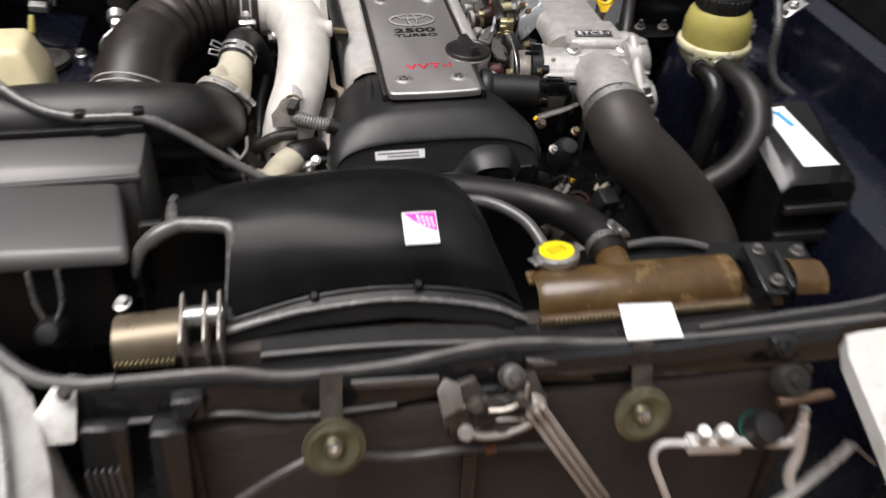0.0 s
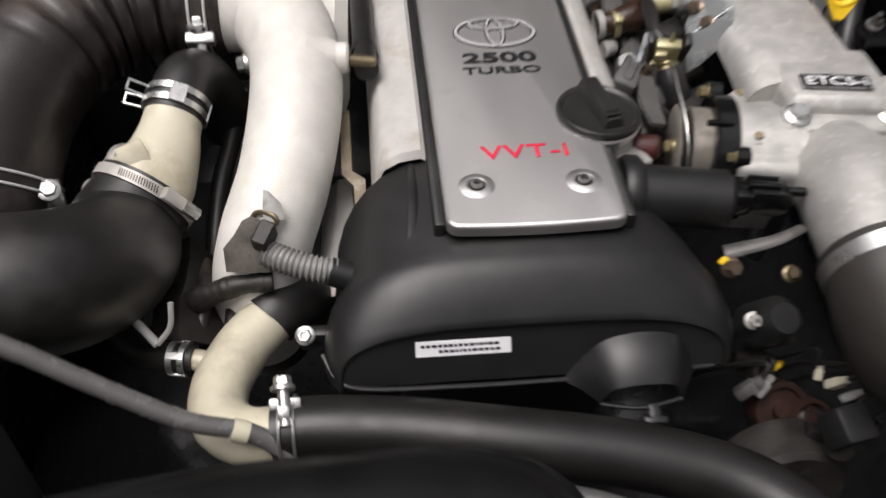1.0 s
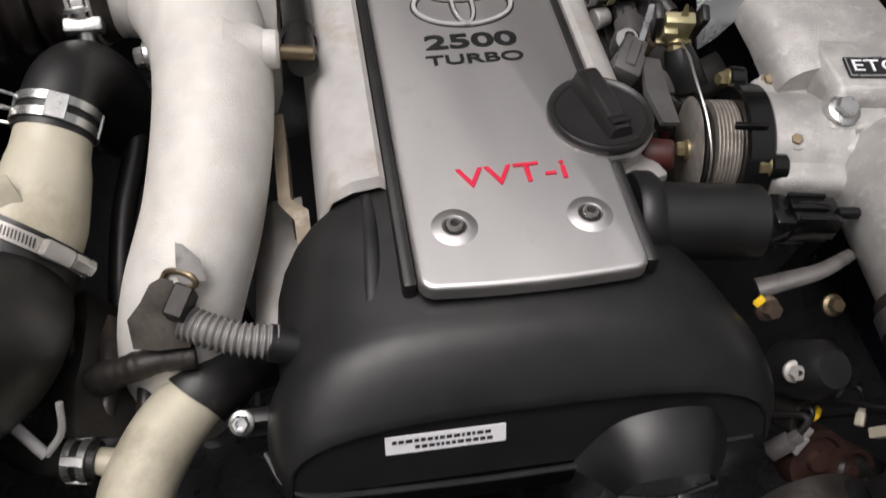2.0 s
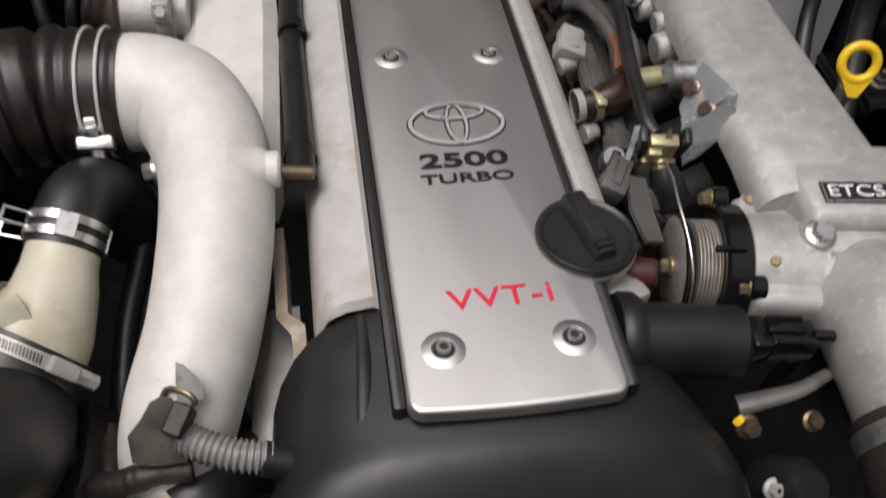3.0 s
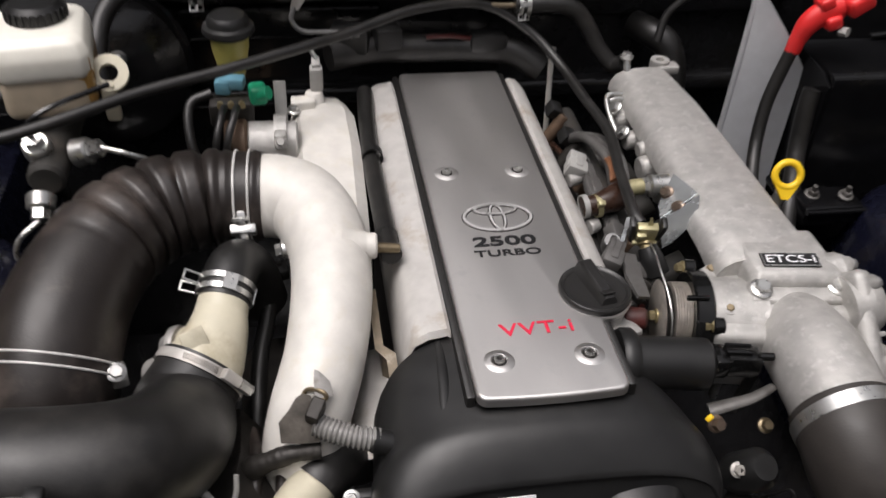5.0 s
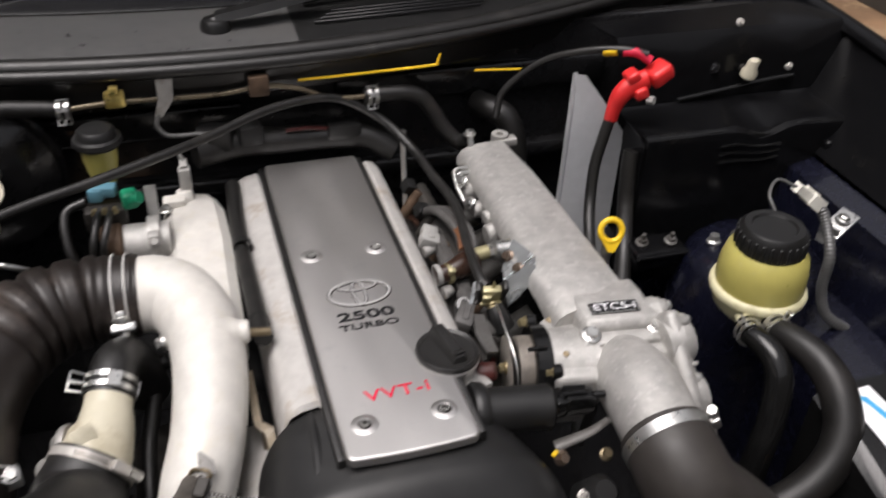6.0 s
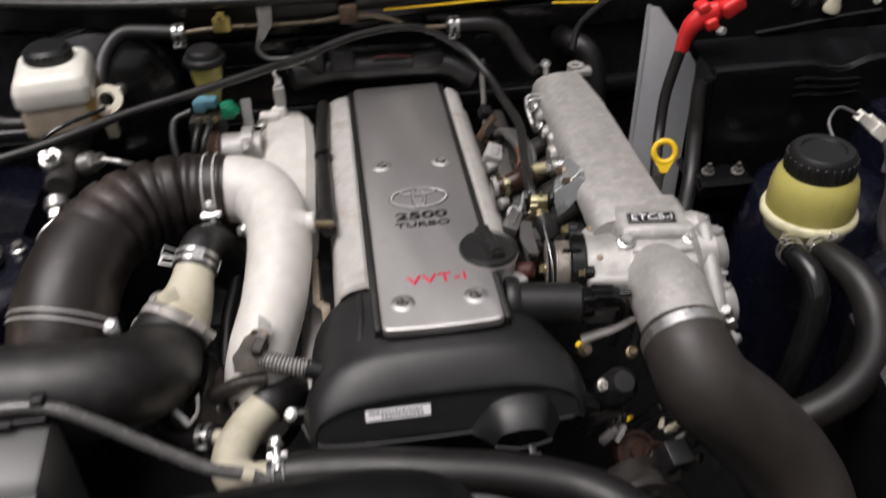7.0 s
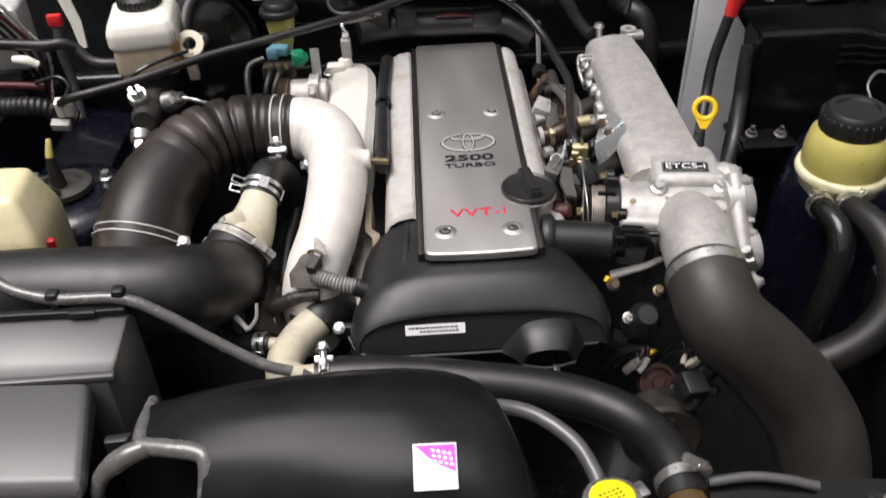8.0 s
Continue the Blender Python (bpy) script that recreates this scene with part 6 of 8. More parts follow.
sweep(bm, [(0.378, -0.525, -0.22), (0.384, -0.53, -0.27), (0.38, -0.535, -0.31), (0.40, -0.54, -0.36)], 0.0075, 12, 8)
part("pipe", bm, ALUPIPE, acp)
bm = B()
lathe(bm, [(0, 0.02), (0.018, 0.018), (0.022, 0.008), (0.022, -0.02), (0, -0.02)], basis((0.325, -0.525, -0.222), (0.1, -0.6, 0.8)), 22)
part("pressure_switch", bm, BLACKINK, acp)
bm = B()
lathe(bm, [(0.0220, -0.014), (0.0234, -0.014), (0.0234, -0.010), (0.0220, -0.010)], basis((0.325, -0.525, -0.222), (0.1, -0.6, 0.8)), 22, close=True)
part("seal_ring", bm, TEAL, acp)

wir = thing("front_wiring", (0, -0.52, -0.22), "thin grey horn wiring across the condenser", "wire")
bm = B()
sweep(bm, [(-0.30, -0.53, -0.235), (-0.25, -0.528, -0.20), (-0.20, -0.522, -0.178)], 0.0045, 8, 6)
part("wire", bm, GREYPL, wir)
bm = B()
sweep(bm, [(-0.17, -0.512, -0.200), (-0.11, -0.508, -0.218), (-0.04, -0.508, -0.218), (0.03, -0.51, -0.222), (0.07, -0.51, -0.228)], 0.0045, 8, 6)
part("wire", bm, GREYPL, wir)
bm = B()
box(bm, (0.014, 0.008, 0.012), (-0.008, -0.512, -0.217), 0.002)
part("clip", bm, COPPER, wir)
bm = B()
box(bm, (0.018, 0.012, 0.20), (-0.03, -0.500, -0.33), 0.003)
part("centre_stay", bm, BLACKP, wir)

# posts and lamp brackets at the corners
pl = thing("support_post", (-0.40, -0.5, -0.3), "black painted upright support post", "post")
bm = B()
box(bm, (0.040, 0.03, 0.40), pose(-0.372, -0.500, -0.33, 0, 4, 0), 0.006)
box(bm, (0.05, 0.02, 0.30), pose(-0.44, -0.49, -0.28, 0, 6, 0), 0.006)
part("post", bm, BLACKP, pl)
for k in range(5):
    bm = B()
    box(bm, (0.004, 0.006, 0.10), pose(-0.452 + k * 0.008, -0.503, -0.24), 0.001)
    part("rib", bm, GREYPL, pl)
hb = thing("headlamp_bracket", (-0.47, -0.49, -0.15), "bright silver sheet-metal headlamp bracket", "bracket")
bm = B()
prism(bm, [(-0.028, 0.026), (0.024, 0.028), (0.024, 0.010), (-0.004, -0.038), (-0.026, -0.03)], 0.003, basis((-0.478, -0.484, -0.122), (0.05, -0.6, 0.8), (0, 1, 0)) @ pose(0, 0, 0, 0, 0, 180), 0.001)
part("tab", bm, SILVERP, hb)
bm = B()
hexbolt(bm, (-0.459, -0.476, -0.096), (0, -0.6, 0.8), 0.005, 0.005)
part("tab_bolt", bm, GREASE, hb)
lp = thing("front_wing_panel", (-0.55, -0.6, -0.2), "pale silver inner front panel beside the headlamp", "body panel")
bm = B()
loft(bm, [[(-0.58, -0.40, -0.085), (-0.53, -0.46, -0.098), (-0.50, -0.55, -0.11), (-0.47, -0.70, -0.13)],
          [(-0.545, -0.40, -0.10), (-0.50, -0.46, -0.115), (-0.47, -0.55, -0.13), (-0.44, -0.70, -0.15)],
          [(-0.53, -0.40, -0.40), (-0.48, -0.46, -0.40), (-0.44, -0.55, -0.40), (-0.42, -0.70, -0.40)]])
thicken(bm, 0.003)
part("panel", bm, SILVERP, lp)
bm = B()
sweep(bm, [(-0.585, -0.38, -0.075), (-0.535, -0.46, -0.090), (-0.505, -0.55, -0.102), (-0.475, -0.70, -0.122)], 0.008, 12, 6)
part("rolled_edge", bm, STEEL, lp)
rp = thing("front_wing_panel", (0.45, -0.55, -0.12), "pale silver inner front panel beside the headlamp", "body panel")
edge = [(0.422, -0.492, -0.114), (0.408, -0.524, -0.117), (0.392, -0.60, -0.121), (0.372, -0.70, -0.128)]
bm = B()
loft(bm, [[(x - 0.002, y, z - 0.020) for x, y, z in edge], edge, [(x + 0.012, y, z + 0.004) for x, y, z in edge], [(x + 0.05, y, z + 0.006) for x, y, z in edge], [(x + 0.13, y, z + 0.012) for x, y, z in edge]])
thicken(bm, 0.003)
part("panel", bm, SILVERP, rp)
bm = B()
sweep(bm, [(x + 0.058, y, z + 0.014) for x, y, z in edge], 0.009, 12, 6)
part("rolled_edge", bm, ZINC, rp)
gd = thing("wing_seal", (-0.5, -0.44, -0.09), "grey-black rubber edge seal along the front panel", "seal")
bm = B()
sweep(bm, [(-0.60, -0.32, -0.06), (-0.55, -0.395, -0.085), (-0.50, -0.44, -0.100), (-0.45, -0.458, -0.101), (-0.41, -0.462, -0.099)], 0.008, 12, 8)
part("seal", bm, GREYPL, gd)

# ---------------- left front: air box, cable, tank ----------------
ab = thing("air_filter_box", (-0.52, -0.2, -0.2), "grey-black plastic air filter box with a stepped lid", "air box")
bm = B()
loft(bm, [[(-0.70, -0.125, -0.20), (-0.385, -0.125, -0.20), (-0.385, -0.125, 0.004), (-0.70, -0.120, 0.010)], [(-0.70, -0.135, -0.20), (-0.388, -0.135, -0.20), (-0.388, -0.135, 0.016), (-0.70, -0.130, 0.020)],
          [(-0.70, -0.185, -0.20), (-0.392, -0.190, -0.20), (-0.392, -0.190, -0.002), (-0.70, -0.180, 0.004)], [(-0.70, -0.205, -0.20), (-0.400, -0.208, -0.20), (-0.400, -0.208, -0.016), (-0.70, -0.20, -0.008)]], close=True)
bmesh.ops.bevel(bm, geom=list(bm.edges), offset=0.005, segments=2, affect="EDGES", profile=0.5)
part("box_body", bm, AIRBOX, ab, angle=25)
bm = B()
loft(bm, [[(-0.70, -0.205, -0.045), (-0.418, -0.210, -0.045), (-0.418, -0.210, -0.016), (-0.424, -0.210, -0.011), (-0.70, -0.205, -0.004)], [(-0.70, -0.312, -0.050), (-0.400, -0.318, -0.050), (-0.400, -0.318, -0.036), (-0.406, -0.318, -0.031), (-0.70, -0.31, -0.024)],
          [(-0.70, -0.322, -0.050), (-0.402, -0.328, -0.050), (-0.402, -0.328, -0.044), (-0.408, -0.326, -0.040), (-0.70, -0.32, -0.034)]], close=True)
bmesh.ops.bevel(bm, geom=list(bm.edges), offset=0.004, segments=2, affect="EDGES", profile=0.5)
part("inlet_block", bm, AIRBOX, ab, angle=25)
bm = B()
box(bm, (0.27, 0.10, 0.14), (-0.560, -0.258, -0.118), 0.008)
part("inlet_base", bm, PLASTIC, ab)
bm = B()
box(bm, (0.31, 0.010, 0.010), pose(-0.548, -0.205, -0.012, 0, 0, 1), 0.003)
part("lid_lip", bm, AIRBOX, ab)
bm = B()
box(bm, (0.31, 0.009, 0.008), pose(-0.545, -0.136, 0.021, 0, 0, 0), 0.002)
part("lid_rib", bm, PLASTIC, ab)
for x in (-0.395, -0.465):
    bm = B()
    box(bm, (0.010, 0.012, 0.034), pose(x, -0.128, 0.022), 0.003)
    box(bm, (0.014, 0.014, 0.010), pose(x, -0.128, 0.040), 0.003)
    part("cable_holder", bm, PLASTIC, ab)
bm = B()
box(bm, (0.03, 0.012, 0.008), pose(-0.435, -0.138, 0.022), 0.002)
part("latch", bm, PLASTIC, ab)
for x in (-0.50,):
    bm = B()
    sweep(bm, [(x - 0.012, -0.325, -0.05), (x - 0.010, -0.335, -0.09), (x, -0.338, -0.12), (x + 0.018, -0.335, -0.09), (x + 0.020, -0.326, -0.05)], 0.003, 8, 6)
    part("wire_bail", bm, STEEL, ab)
    bm = B()
    lathe(bm, [(0, 0.02), (0.012, 0.018), (0.018, 0.006), (0.020, -0.02), (0, -0.02)], basis((x, -0.345, -0.125), (0, -0.8, 0.6)), 16)
    part("mount_rubber", bm, PLASTIC, ab)

hc = thing("bonnet_release_cable", (-0.4, -0.13, 0.0), "long grey-black sheathed cable clipped to the air box", "cable")
bm = B()
sweep(bm, [(-0.66, -0.02, 0.125), (-0.60, -0.06, 0.085), (-0.53, -0.110, 0.050), (-0.47, -0.128, 0.036), (-0.395, -0.130, 0.032), (-0.35, -0.138, 0.012), (-0.30, -0.148, -0.022), (-0.25, -0.158, -0.052), (-0.21, -0.160, -0.068), (-0.18, -0.17, -0.09)], 0.0066, 12, 8)
part("sheath", bm, RIMM, hc)
bm = B()
rod(bm, (-0.222, -0.1595, -0.063), (-0.212, -0.160, -0.068), 0.0080, seg=14)
part("ferrule", bm, CREAM, hc)

fs_ = thing("fan_shroud", (0.26, -0.33, -0.2), "glossy black fan shroud behind the radiator tank", "fan shroud")
bm = B()
loft(bm, [[(0.19, -0.322, -0.20), (0.33, -0.330, -0.20), (0.44, -0.338, -0.20)], [(0.19, -0.318, -0.088), (0.33, -0.328, -0.094), (0.44, -0.336, -0.098)], [(0.19, -0.345, -0.096), (0.33, -0.352, -0.100), (0.44, -0.358, -0.104)]])
thicken(bm, 0.003)
part("shroud", bm, GLOSS, fs_)
bm = B()
sweep(bm, [(0.198, -0.328, -0.080), (0.24, -0.326, -0.078), (0.275, -0.330, -0.081), (0.305, -0.335, -0.088)], 0.0050, 12, 6)
part("rim_tube", bm, GREYPL, fs_)
tk = thing("washer_tank", (-0.58, 0.06, -0.1), "cream plastic washer bottle with a black cap", "tank")
bm = B()
loft(bm, [[(-0.70, 0.03, -0.14), (-0.556, 0.03, -0.14), (-0.556, 0.16, -0.14), (-0.70, 0.16, -0.14)], [(-0.70, 0.028, -0.01), (-0.545, 0.028, -0.01), (-0.552, 0.15, -0.01), (-0.70, 0.16, -0.01)], [(-0.70, 0.055, 0.046), (-0.568, 0.055, 0.048), (-0.572, 0.135, 0.048), (-0.70, 0.14, 0.048)]], close=True)
bmesh.ops.bevel(bm, geom=list(bm.edges), offset=0.012, segments=3, affect="EDGES", profile=0.5)
part("bottle", bm, TANKM, tk)
bm = B()
lathe(bm, [(0.0, 0.022), (0.024, 0.022), (0.028, 0.016), (0.029, 0.0), (0.024, -0.006), (0, -0.006)], pose(-0.655, 0.100, 0.052), 24)
part("cap", bm, BLACKINK, tk)
bm = B()
box(bm, (0.012, 0.010, 0.020), pose(-0.546, 0.062, -0.030, 10, 0, 20), 0.003)
part("red_clip", bm, RED, tk, "small red clip")

# ---------------- rear left: brake and clutch reservoirs ----------------
br = thing("brake_fluid_reservoir", (-0.48, 0.40, 0.02), "milky white brake fluid reservoir with a black cap", "reservoir")
bm = B()
loft(bm, [[pose(-0.470, 0.412, 0.0, 0, 0, 8) @ Vector((u * 0.050 * k, v * 0.0575 * k, z)) for u, v in ((-1, -0.8), (-0.8, -1), (0.8, -1), (1, -0.8), (1, 0.8), (0.8, 1), (-0.8, 1), (-1, 0.8))] for k, z in ((0.94, 0.097), (1.0, 0.102), (1.0, 0.122), (0.90, 0.136), (0.70, 0.142))], close=True)
bmesh.ops.bevel(bm, geom=list(bm.edges), offset=0.003, segments=2, affect="EDGES", profile=0.5)
part("upper_shell", bm, WHITEPL, br)
bm = B()
box(bm, (0.092, 0.105, 0.050), pose(-0.470, 0.410, 0.077, 0, 0, 8), 0.012, 4)
part("lower_shell", bm, FLUID, br, "beige fluid showing through plastic")
bm = B()
box(bm, (0.024, 0.106, 0.064), pose(-0.4335, 0.4175, 0.094, 0, 0, 8), 0.008, 3)
part("amber_side", bm, AMBER, br, "amber stained side wall")
bm = B()
lathe(bm, [(0.0, 0.022), (0.025, 0.022), (0.030, 0.017), (0.031, 0.004), (0.027, -0.006), (0, -0.006)], pose(-0.472, 0.422, 0.1385), 30)
bcap = part("cap", bm, PLASTIC, br)
for i in range(24):
    a = 2 * math.pi * i / 24
    bm = B()
    box(bm, (0.003, 0.004, 0.013), pose(-0.472 + 0.031 * math.cos(a), 0.422 + 0.031 * math.sin(a), 0.149, 0, 0, math.degrees(a)), 0.0008, 1)
    part("grip_rib", bm, PLASTIC, bcap)
mcx = thing("brake_master_cylinder", (-0.47, 0.38, -0.02), "cast master cylinder with steel pipe unions", "master cylinder")
bm = B()
rod(bm, (-0.47, 0.30, 0.012), (-0.47, 0.52, 0.02), 0.020, 0.022, 24, 0.004)
part("cylinder", bm, RUNNERM, mcx)
for p, q in (((-0.478, 0.332, 0.03), (-0.478, 0.318, 0.056)), ((-0.445, 0.34, 0.02), (-0.415, 0.333, 0.03)), ((-0.478, 0.30, -0.005), (-0.478, 0.275, -0.02))):
    bm = B()
    rod(bm, p, q, 0.012, 0.010, 6)
    rod(bm, p, tuple(Vector(p) * 0.4 + Vector(q) * 0.6), 0.016, 0.015, 18, 0.002)
    part("union", bm, STEEL, mcx)
bm = B()
sweep(bm, [(-0.478, 0.318, 0.056), (-0.474, 0.31, 0.078), (-0.45, 0.32, 0.09), (-0.40, 0.36, 0.092)], 0.003, 8, 8)
part("brake_pipe", bm, BLACKP, mcx)
bm = B()
sweep(bm, [(-0.415, 0.333, 0.03), (-0.385, 0.325, 0.025), (-0.365, 0.335, 0.005), (-0.375, 0.34, -0.03), (-0.40, 0.34, -0.06)], 0.0033, 8, 8)
part("brake_pipe", bm, STEEL, mcx)
bm = B()
sweep(bm, [(-0.478, 0.275, -0.02), (-0.50, 0.262, -0.035), (-0.505, 0.26, -0.06), (-0.48, 0.27, -0.09)], 0.0033, 8, 8)
part("brake_pipe", bm, STEEL, mcx)
bst = thing("brake_booster", (-0.47, 0.58, 0.02), "large dark brake booster drum on the firewall", "brake booster")
bm = B()
lathe(bm, [(0.0, 0.07), (0.05, 0.068), (0.085, 0.05), (0.112, 0.028), (0.115, 0.0), (0.11, -0.02), (0, -0.02)], basis((-0.455, 0.60, 0.0), (0, -1, 0)), 40)
part("drum", bm, BLACKP, bst)
bm = B()
lathe(bm, [(0.113, -0.006), (0.119, -0.006), (0.119, 0.008), (0.113, 0.010)], basis((-0.455, 0.60, 0.0), (0, -1, 0)), 40, close=True)
part("crimp_band", bm, BLACKP, bst)
for a in (0.8, 2.4):
    bm = B()
    hexbolt(bm, (-0.455 + 0.05 * math.cos(a), 0.532, 0.05 * math.sin(a)), (0, -1, 0), 0.007, 0.008)
    part("booster_nut", bm, STEEL, bst)

tag = thing("line_tag", (-0.403, 0.397, 0.05), "cream plastic pipe clip beside the brake reservoir", "clip")
bm = B()
lathe(bm, [(0.010, -0.004), (0.021, -0.004), (0.021, 0.004), (0.010, 0.004)], basis((-0.404, 0.392, 0.088), (0.1, -0.7, 0.7)), 22, close=True)
box(bm, (0.016, 0.012, 0.05), pose(-0.406, 0.385, 0.058, 10, 0, 0), 0.003)
part("clip", bm, CREAM, tag)

cr = thing("clutch_reservoir", (-0.28, 0.48, 0.02), "small yellowed clutch reservoir with a black cap", "reservoir")
bm = B()
lathe(bm, [(0.0, -0.045), (0.012, -0.045), (0.016, -0.03), (0.022, 0.0), (0.023, 0.020), (0.026, 0.022), (0, 0.022)], pose(-0.278, 0.476, 0.075), 26)
part("cup", bm, RESV, cr)
bm = B()
lathe(bm, [(0.0, 0.042), (0.020, 0.041), (0.024, 0.037), (0.025, 0.030), (0.030, 0.028), (0.031, 0.022), (0.028, 0.018), (0, 0.018)], pose(-0.278, 0.476, 0.075), 30)
part("cap", bm, PLASTIC, cr)

gc = thing("vacuum_solenoid", (-0.25, 0.40, 0.03), "vacuum solenoid with green and blue connectors", "solenoid")
bm = B()
box(bm, (0.020, 0.022, 0.022), pose(-0.247, 0.398, 0.054, 0, 0, 10), 0.005, 3)
rod(bm, (-0.247, 0.395, 0.054), (-0.234, 0.388, 0.060), 0.009, 0.008, 14, 0.001)
part("green_plug", bm, GREEN, gc)
bm = B()
box(bm, (0.030, 0.018, 0.014), pose(-0.276, 0.412, 0.062, 0, 0, -10), 0.003)
box(bm, (0.018, 0.014, 0.018), pose(-0.286, 0.410, 0.058, 0, 0, -10), 0.003)
part("blue_plug", bm, LTBLUE, gc)
bm = B()
box(bm, (0.05, 0.03, 0.03), pose(-0.278, 0.400, 0.032, 0, 0, 0), 0.005)
rod(bm, (-0.272, 0.385, 0.02), (-0.272, 0.372, 0.005), 0.014, 0.014, 18, 0.002)
part("solenoid_body", bm, GREASE, gc)
for k in range(3):
    bm = B()
    rod(bm, (-0.29 + k * 0.012, 0.392, 0.045), (-0.289 + k * 0.012, 0.383, 0.047), 0.004, seg=10)
    part("nipple", bm, GOLDZ, gc)
for k in range(2):
    bm = B()
    sweep(bm, [(-0.285 + k * 0.014, 0.385, 0.045), (-0.288 + k * 0.014, 0.36, 0.045), (-0.295 + k * 0.012, 0.34, 0.02), (-0.30 + k * 0.012, 0.35, -0.05)], 0.0045, 10, 8)
    part("vacuum_hose", bm, RUBBER, gc)
bm = B()
sweep(bm, [(-0.30, 0.41, 0.05), (-0.325, 0.40, 0.04), (-0.325, 0.37, 0.005), (-0.31, 0.36, -0.03)], 0.006, 10, 8)
part("vacuum_hose", bm, RUBBER, gc)
sb = thing("solenoid_bracket", (-0.222, 0.43, 0.0), "flat zinc bracket strip with a bolt", "bracket")
bm = B()
box(bm, (0.014, 0.004, 0.085), pose(-0.222, 0.40, 0.022, -10, 0, 0), 0.001)
part("strip", bm, GREYCONN, sb)
bm = B()
hexbolt(bm, (-0.228, 0.392, 0.010), (-0.3, -0.8, 0.4), 0.006, 0.008)
part("strip_bolt", bm, STEEL, sb)

# ---------------- firewall lines ----------------
fp = thing("firewall_pipe", (0.0, 0.55, 0.1), "thin steel coolant pipe along the firewall with clamps", "pipe")
bm = B()
sweep(bm, [(-0.321, 0.545, 0.112), (-0.26, 0.545, 0.116), (-0.196, 0.545, 0.115), (-0.12, 0.545, 0.114), (-0.081, 0.545, 0.118), (-0.05, 0.545, 0.120), (-0.01, 0.545, 0.112), (0.03, 0.545, 0.094), (0.06, 0.545, 0.090), (0.10, 0.545, 0.090)], 0.0038, 12, 8)
part("pipe", bm, STUBM, fp)
bm = B()
sweep(bm, [(0.085, 0.545, 0.090), (0.14, 0.545, 0.090), (0.170, 0.545, 0.080), (0.19, 0.542, 0.055), (0.205, 0.535, 0.03), (0.225, 0.525, 0.01), (0.236, 0.51, 0.02)], 0.0115, 14, 8)
part("rubber_hose", bm, RUBBER, fp)
bm = B()
sweep(bm, [(-0.31, 0.545, 0.112), (-0.36, 0.545, 0.118), (-0.40, 0.54, 0.120), (-0.425, 0.51, 0.10), (-0.43, 0.47, 0.07), (-0.425, 0.44, 0.04)], 0.0115, 14, 8)
part("rubber_hose", bm, RUBBER, fp)
for x, z in ((-0.318, 0.1125), (0.097, 0.090)):
    spring_clamp("spring_clamp", (x, 0.545, z), (1, 0, 0), 0.0122, 0.016, fp, 4.3)
bm = B()
box(bm, (0.026, 0.010, 0.024), pose(-0.252, 0.538, 0.124), 0.003)
box(bm, (0.012, 0.012, 0.010), pose(-0.252, 0.536, 0.138), 0.002)
part("yellow_clip", bm, CLIPG, fp, "yellow zinc pipe clip")
bm = B()
box(bm, (0.028, 0.016, 0.030), pose(-0.064, 0.536, 0.126), 0.004)
part("brown_clip", bm, RUST, fp, "rusted brown pipe clip")
bm = B()
loft(bm, [[(-0.198, 0.536, 0.148), (-0.176, 0.536, 0.148)], [(-0.198, 0.532, 0.120), (-0.178, 0.532, 0.120)], [(-0.205, 0.53, 0.098), (-0.195, 0.53, 0.096)]])
thicken(bm, 0.002)
part("earth_tab", bm, ALLOYD, fp)
bm = B()
sweep(bm, [(-0.20, 0.53, 0.10), (-0.204, 0.525, 0.085), (-0.19, 0.52, 0.072), (-0.15, 0.52, 0.070), (-0.12, 0.52, 0.065)], 0.003, 8, 8)
part("earth_wire", bm, GREYPL, fp)
yl = thing("yellow_seam_strip", (0.1, 0.545, 0.124), "thin yellow sealing strip along the firewall", "strip")
bm = B()
sweep(bm, [(-0.009, 0.545, 0.124), (0.092, 0.545, 0.1255), (0.186, 0.545, 0.128), (0.194, 0.545, 0.132), (0.198, 0.545, 0.144)], 0.0021, 8, 6)
part("strip", bm, YELLOW, yl)
bm = B()
sweep(bm, [(0.253, 0.545, 0.114), (0.326, 0.545, 0.109)], 0.0018, 8, 4)
part("strip", bm, YELLOW, yl)

hr = thing("rear_harness", (0.0, 0.54, 0.03), "dusty black wiring harness across the back of the engine", "harness")
bm = B()
sweep(bm, [(-0.16, 0.535, 0.030), (-0.10, 0.555, 0.030), (-0.04, 0.560, 0.026), (0.03, 0.562, 0.024), (0.09, 0.556, 0.020), (0.13, 0.54, 0.0)], 0.020, 16, 8)
part("loom", bm, RUBBER, hr)
for dims, at in (((0.05, 0.03, 0.035), pose(-0.13, 0.545, 0.050, 0, 0, -15)), ((0.035, 0.03, 0.03), pose(-0.082, 0.545, 0.050, 0, 0, 10)), ((0.05, 0.03, 0.024), pose(0.055, 0.555, 0.036))):
    bm = B()
    box(bm, dims, at, 0.005)
    part("plug", bm, PLASTIC, hr)
bm = B()
sweep(bm, [(-0.03, 0.548, 0.046), (0.0, 0.546, 0.048), (0.03, 0.55, 0.042)], 0.003, 8, 6)
part("red_tape", bm, REDWIRE, hr)
bm = B()
sweep(bm, [(-0.177, 0.475, 0.055), (-0.182, 0.485, 0.068), (-0.160, 0.50, 0.066), (-0.13, 0.53, 0.06)], 0.003, 8, 6)
part("lead", bm, STEEL, hr)

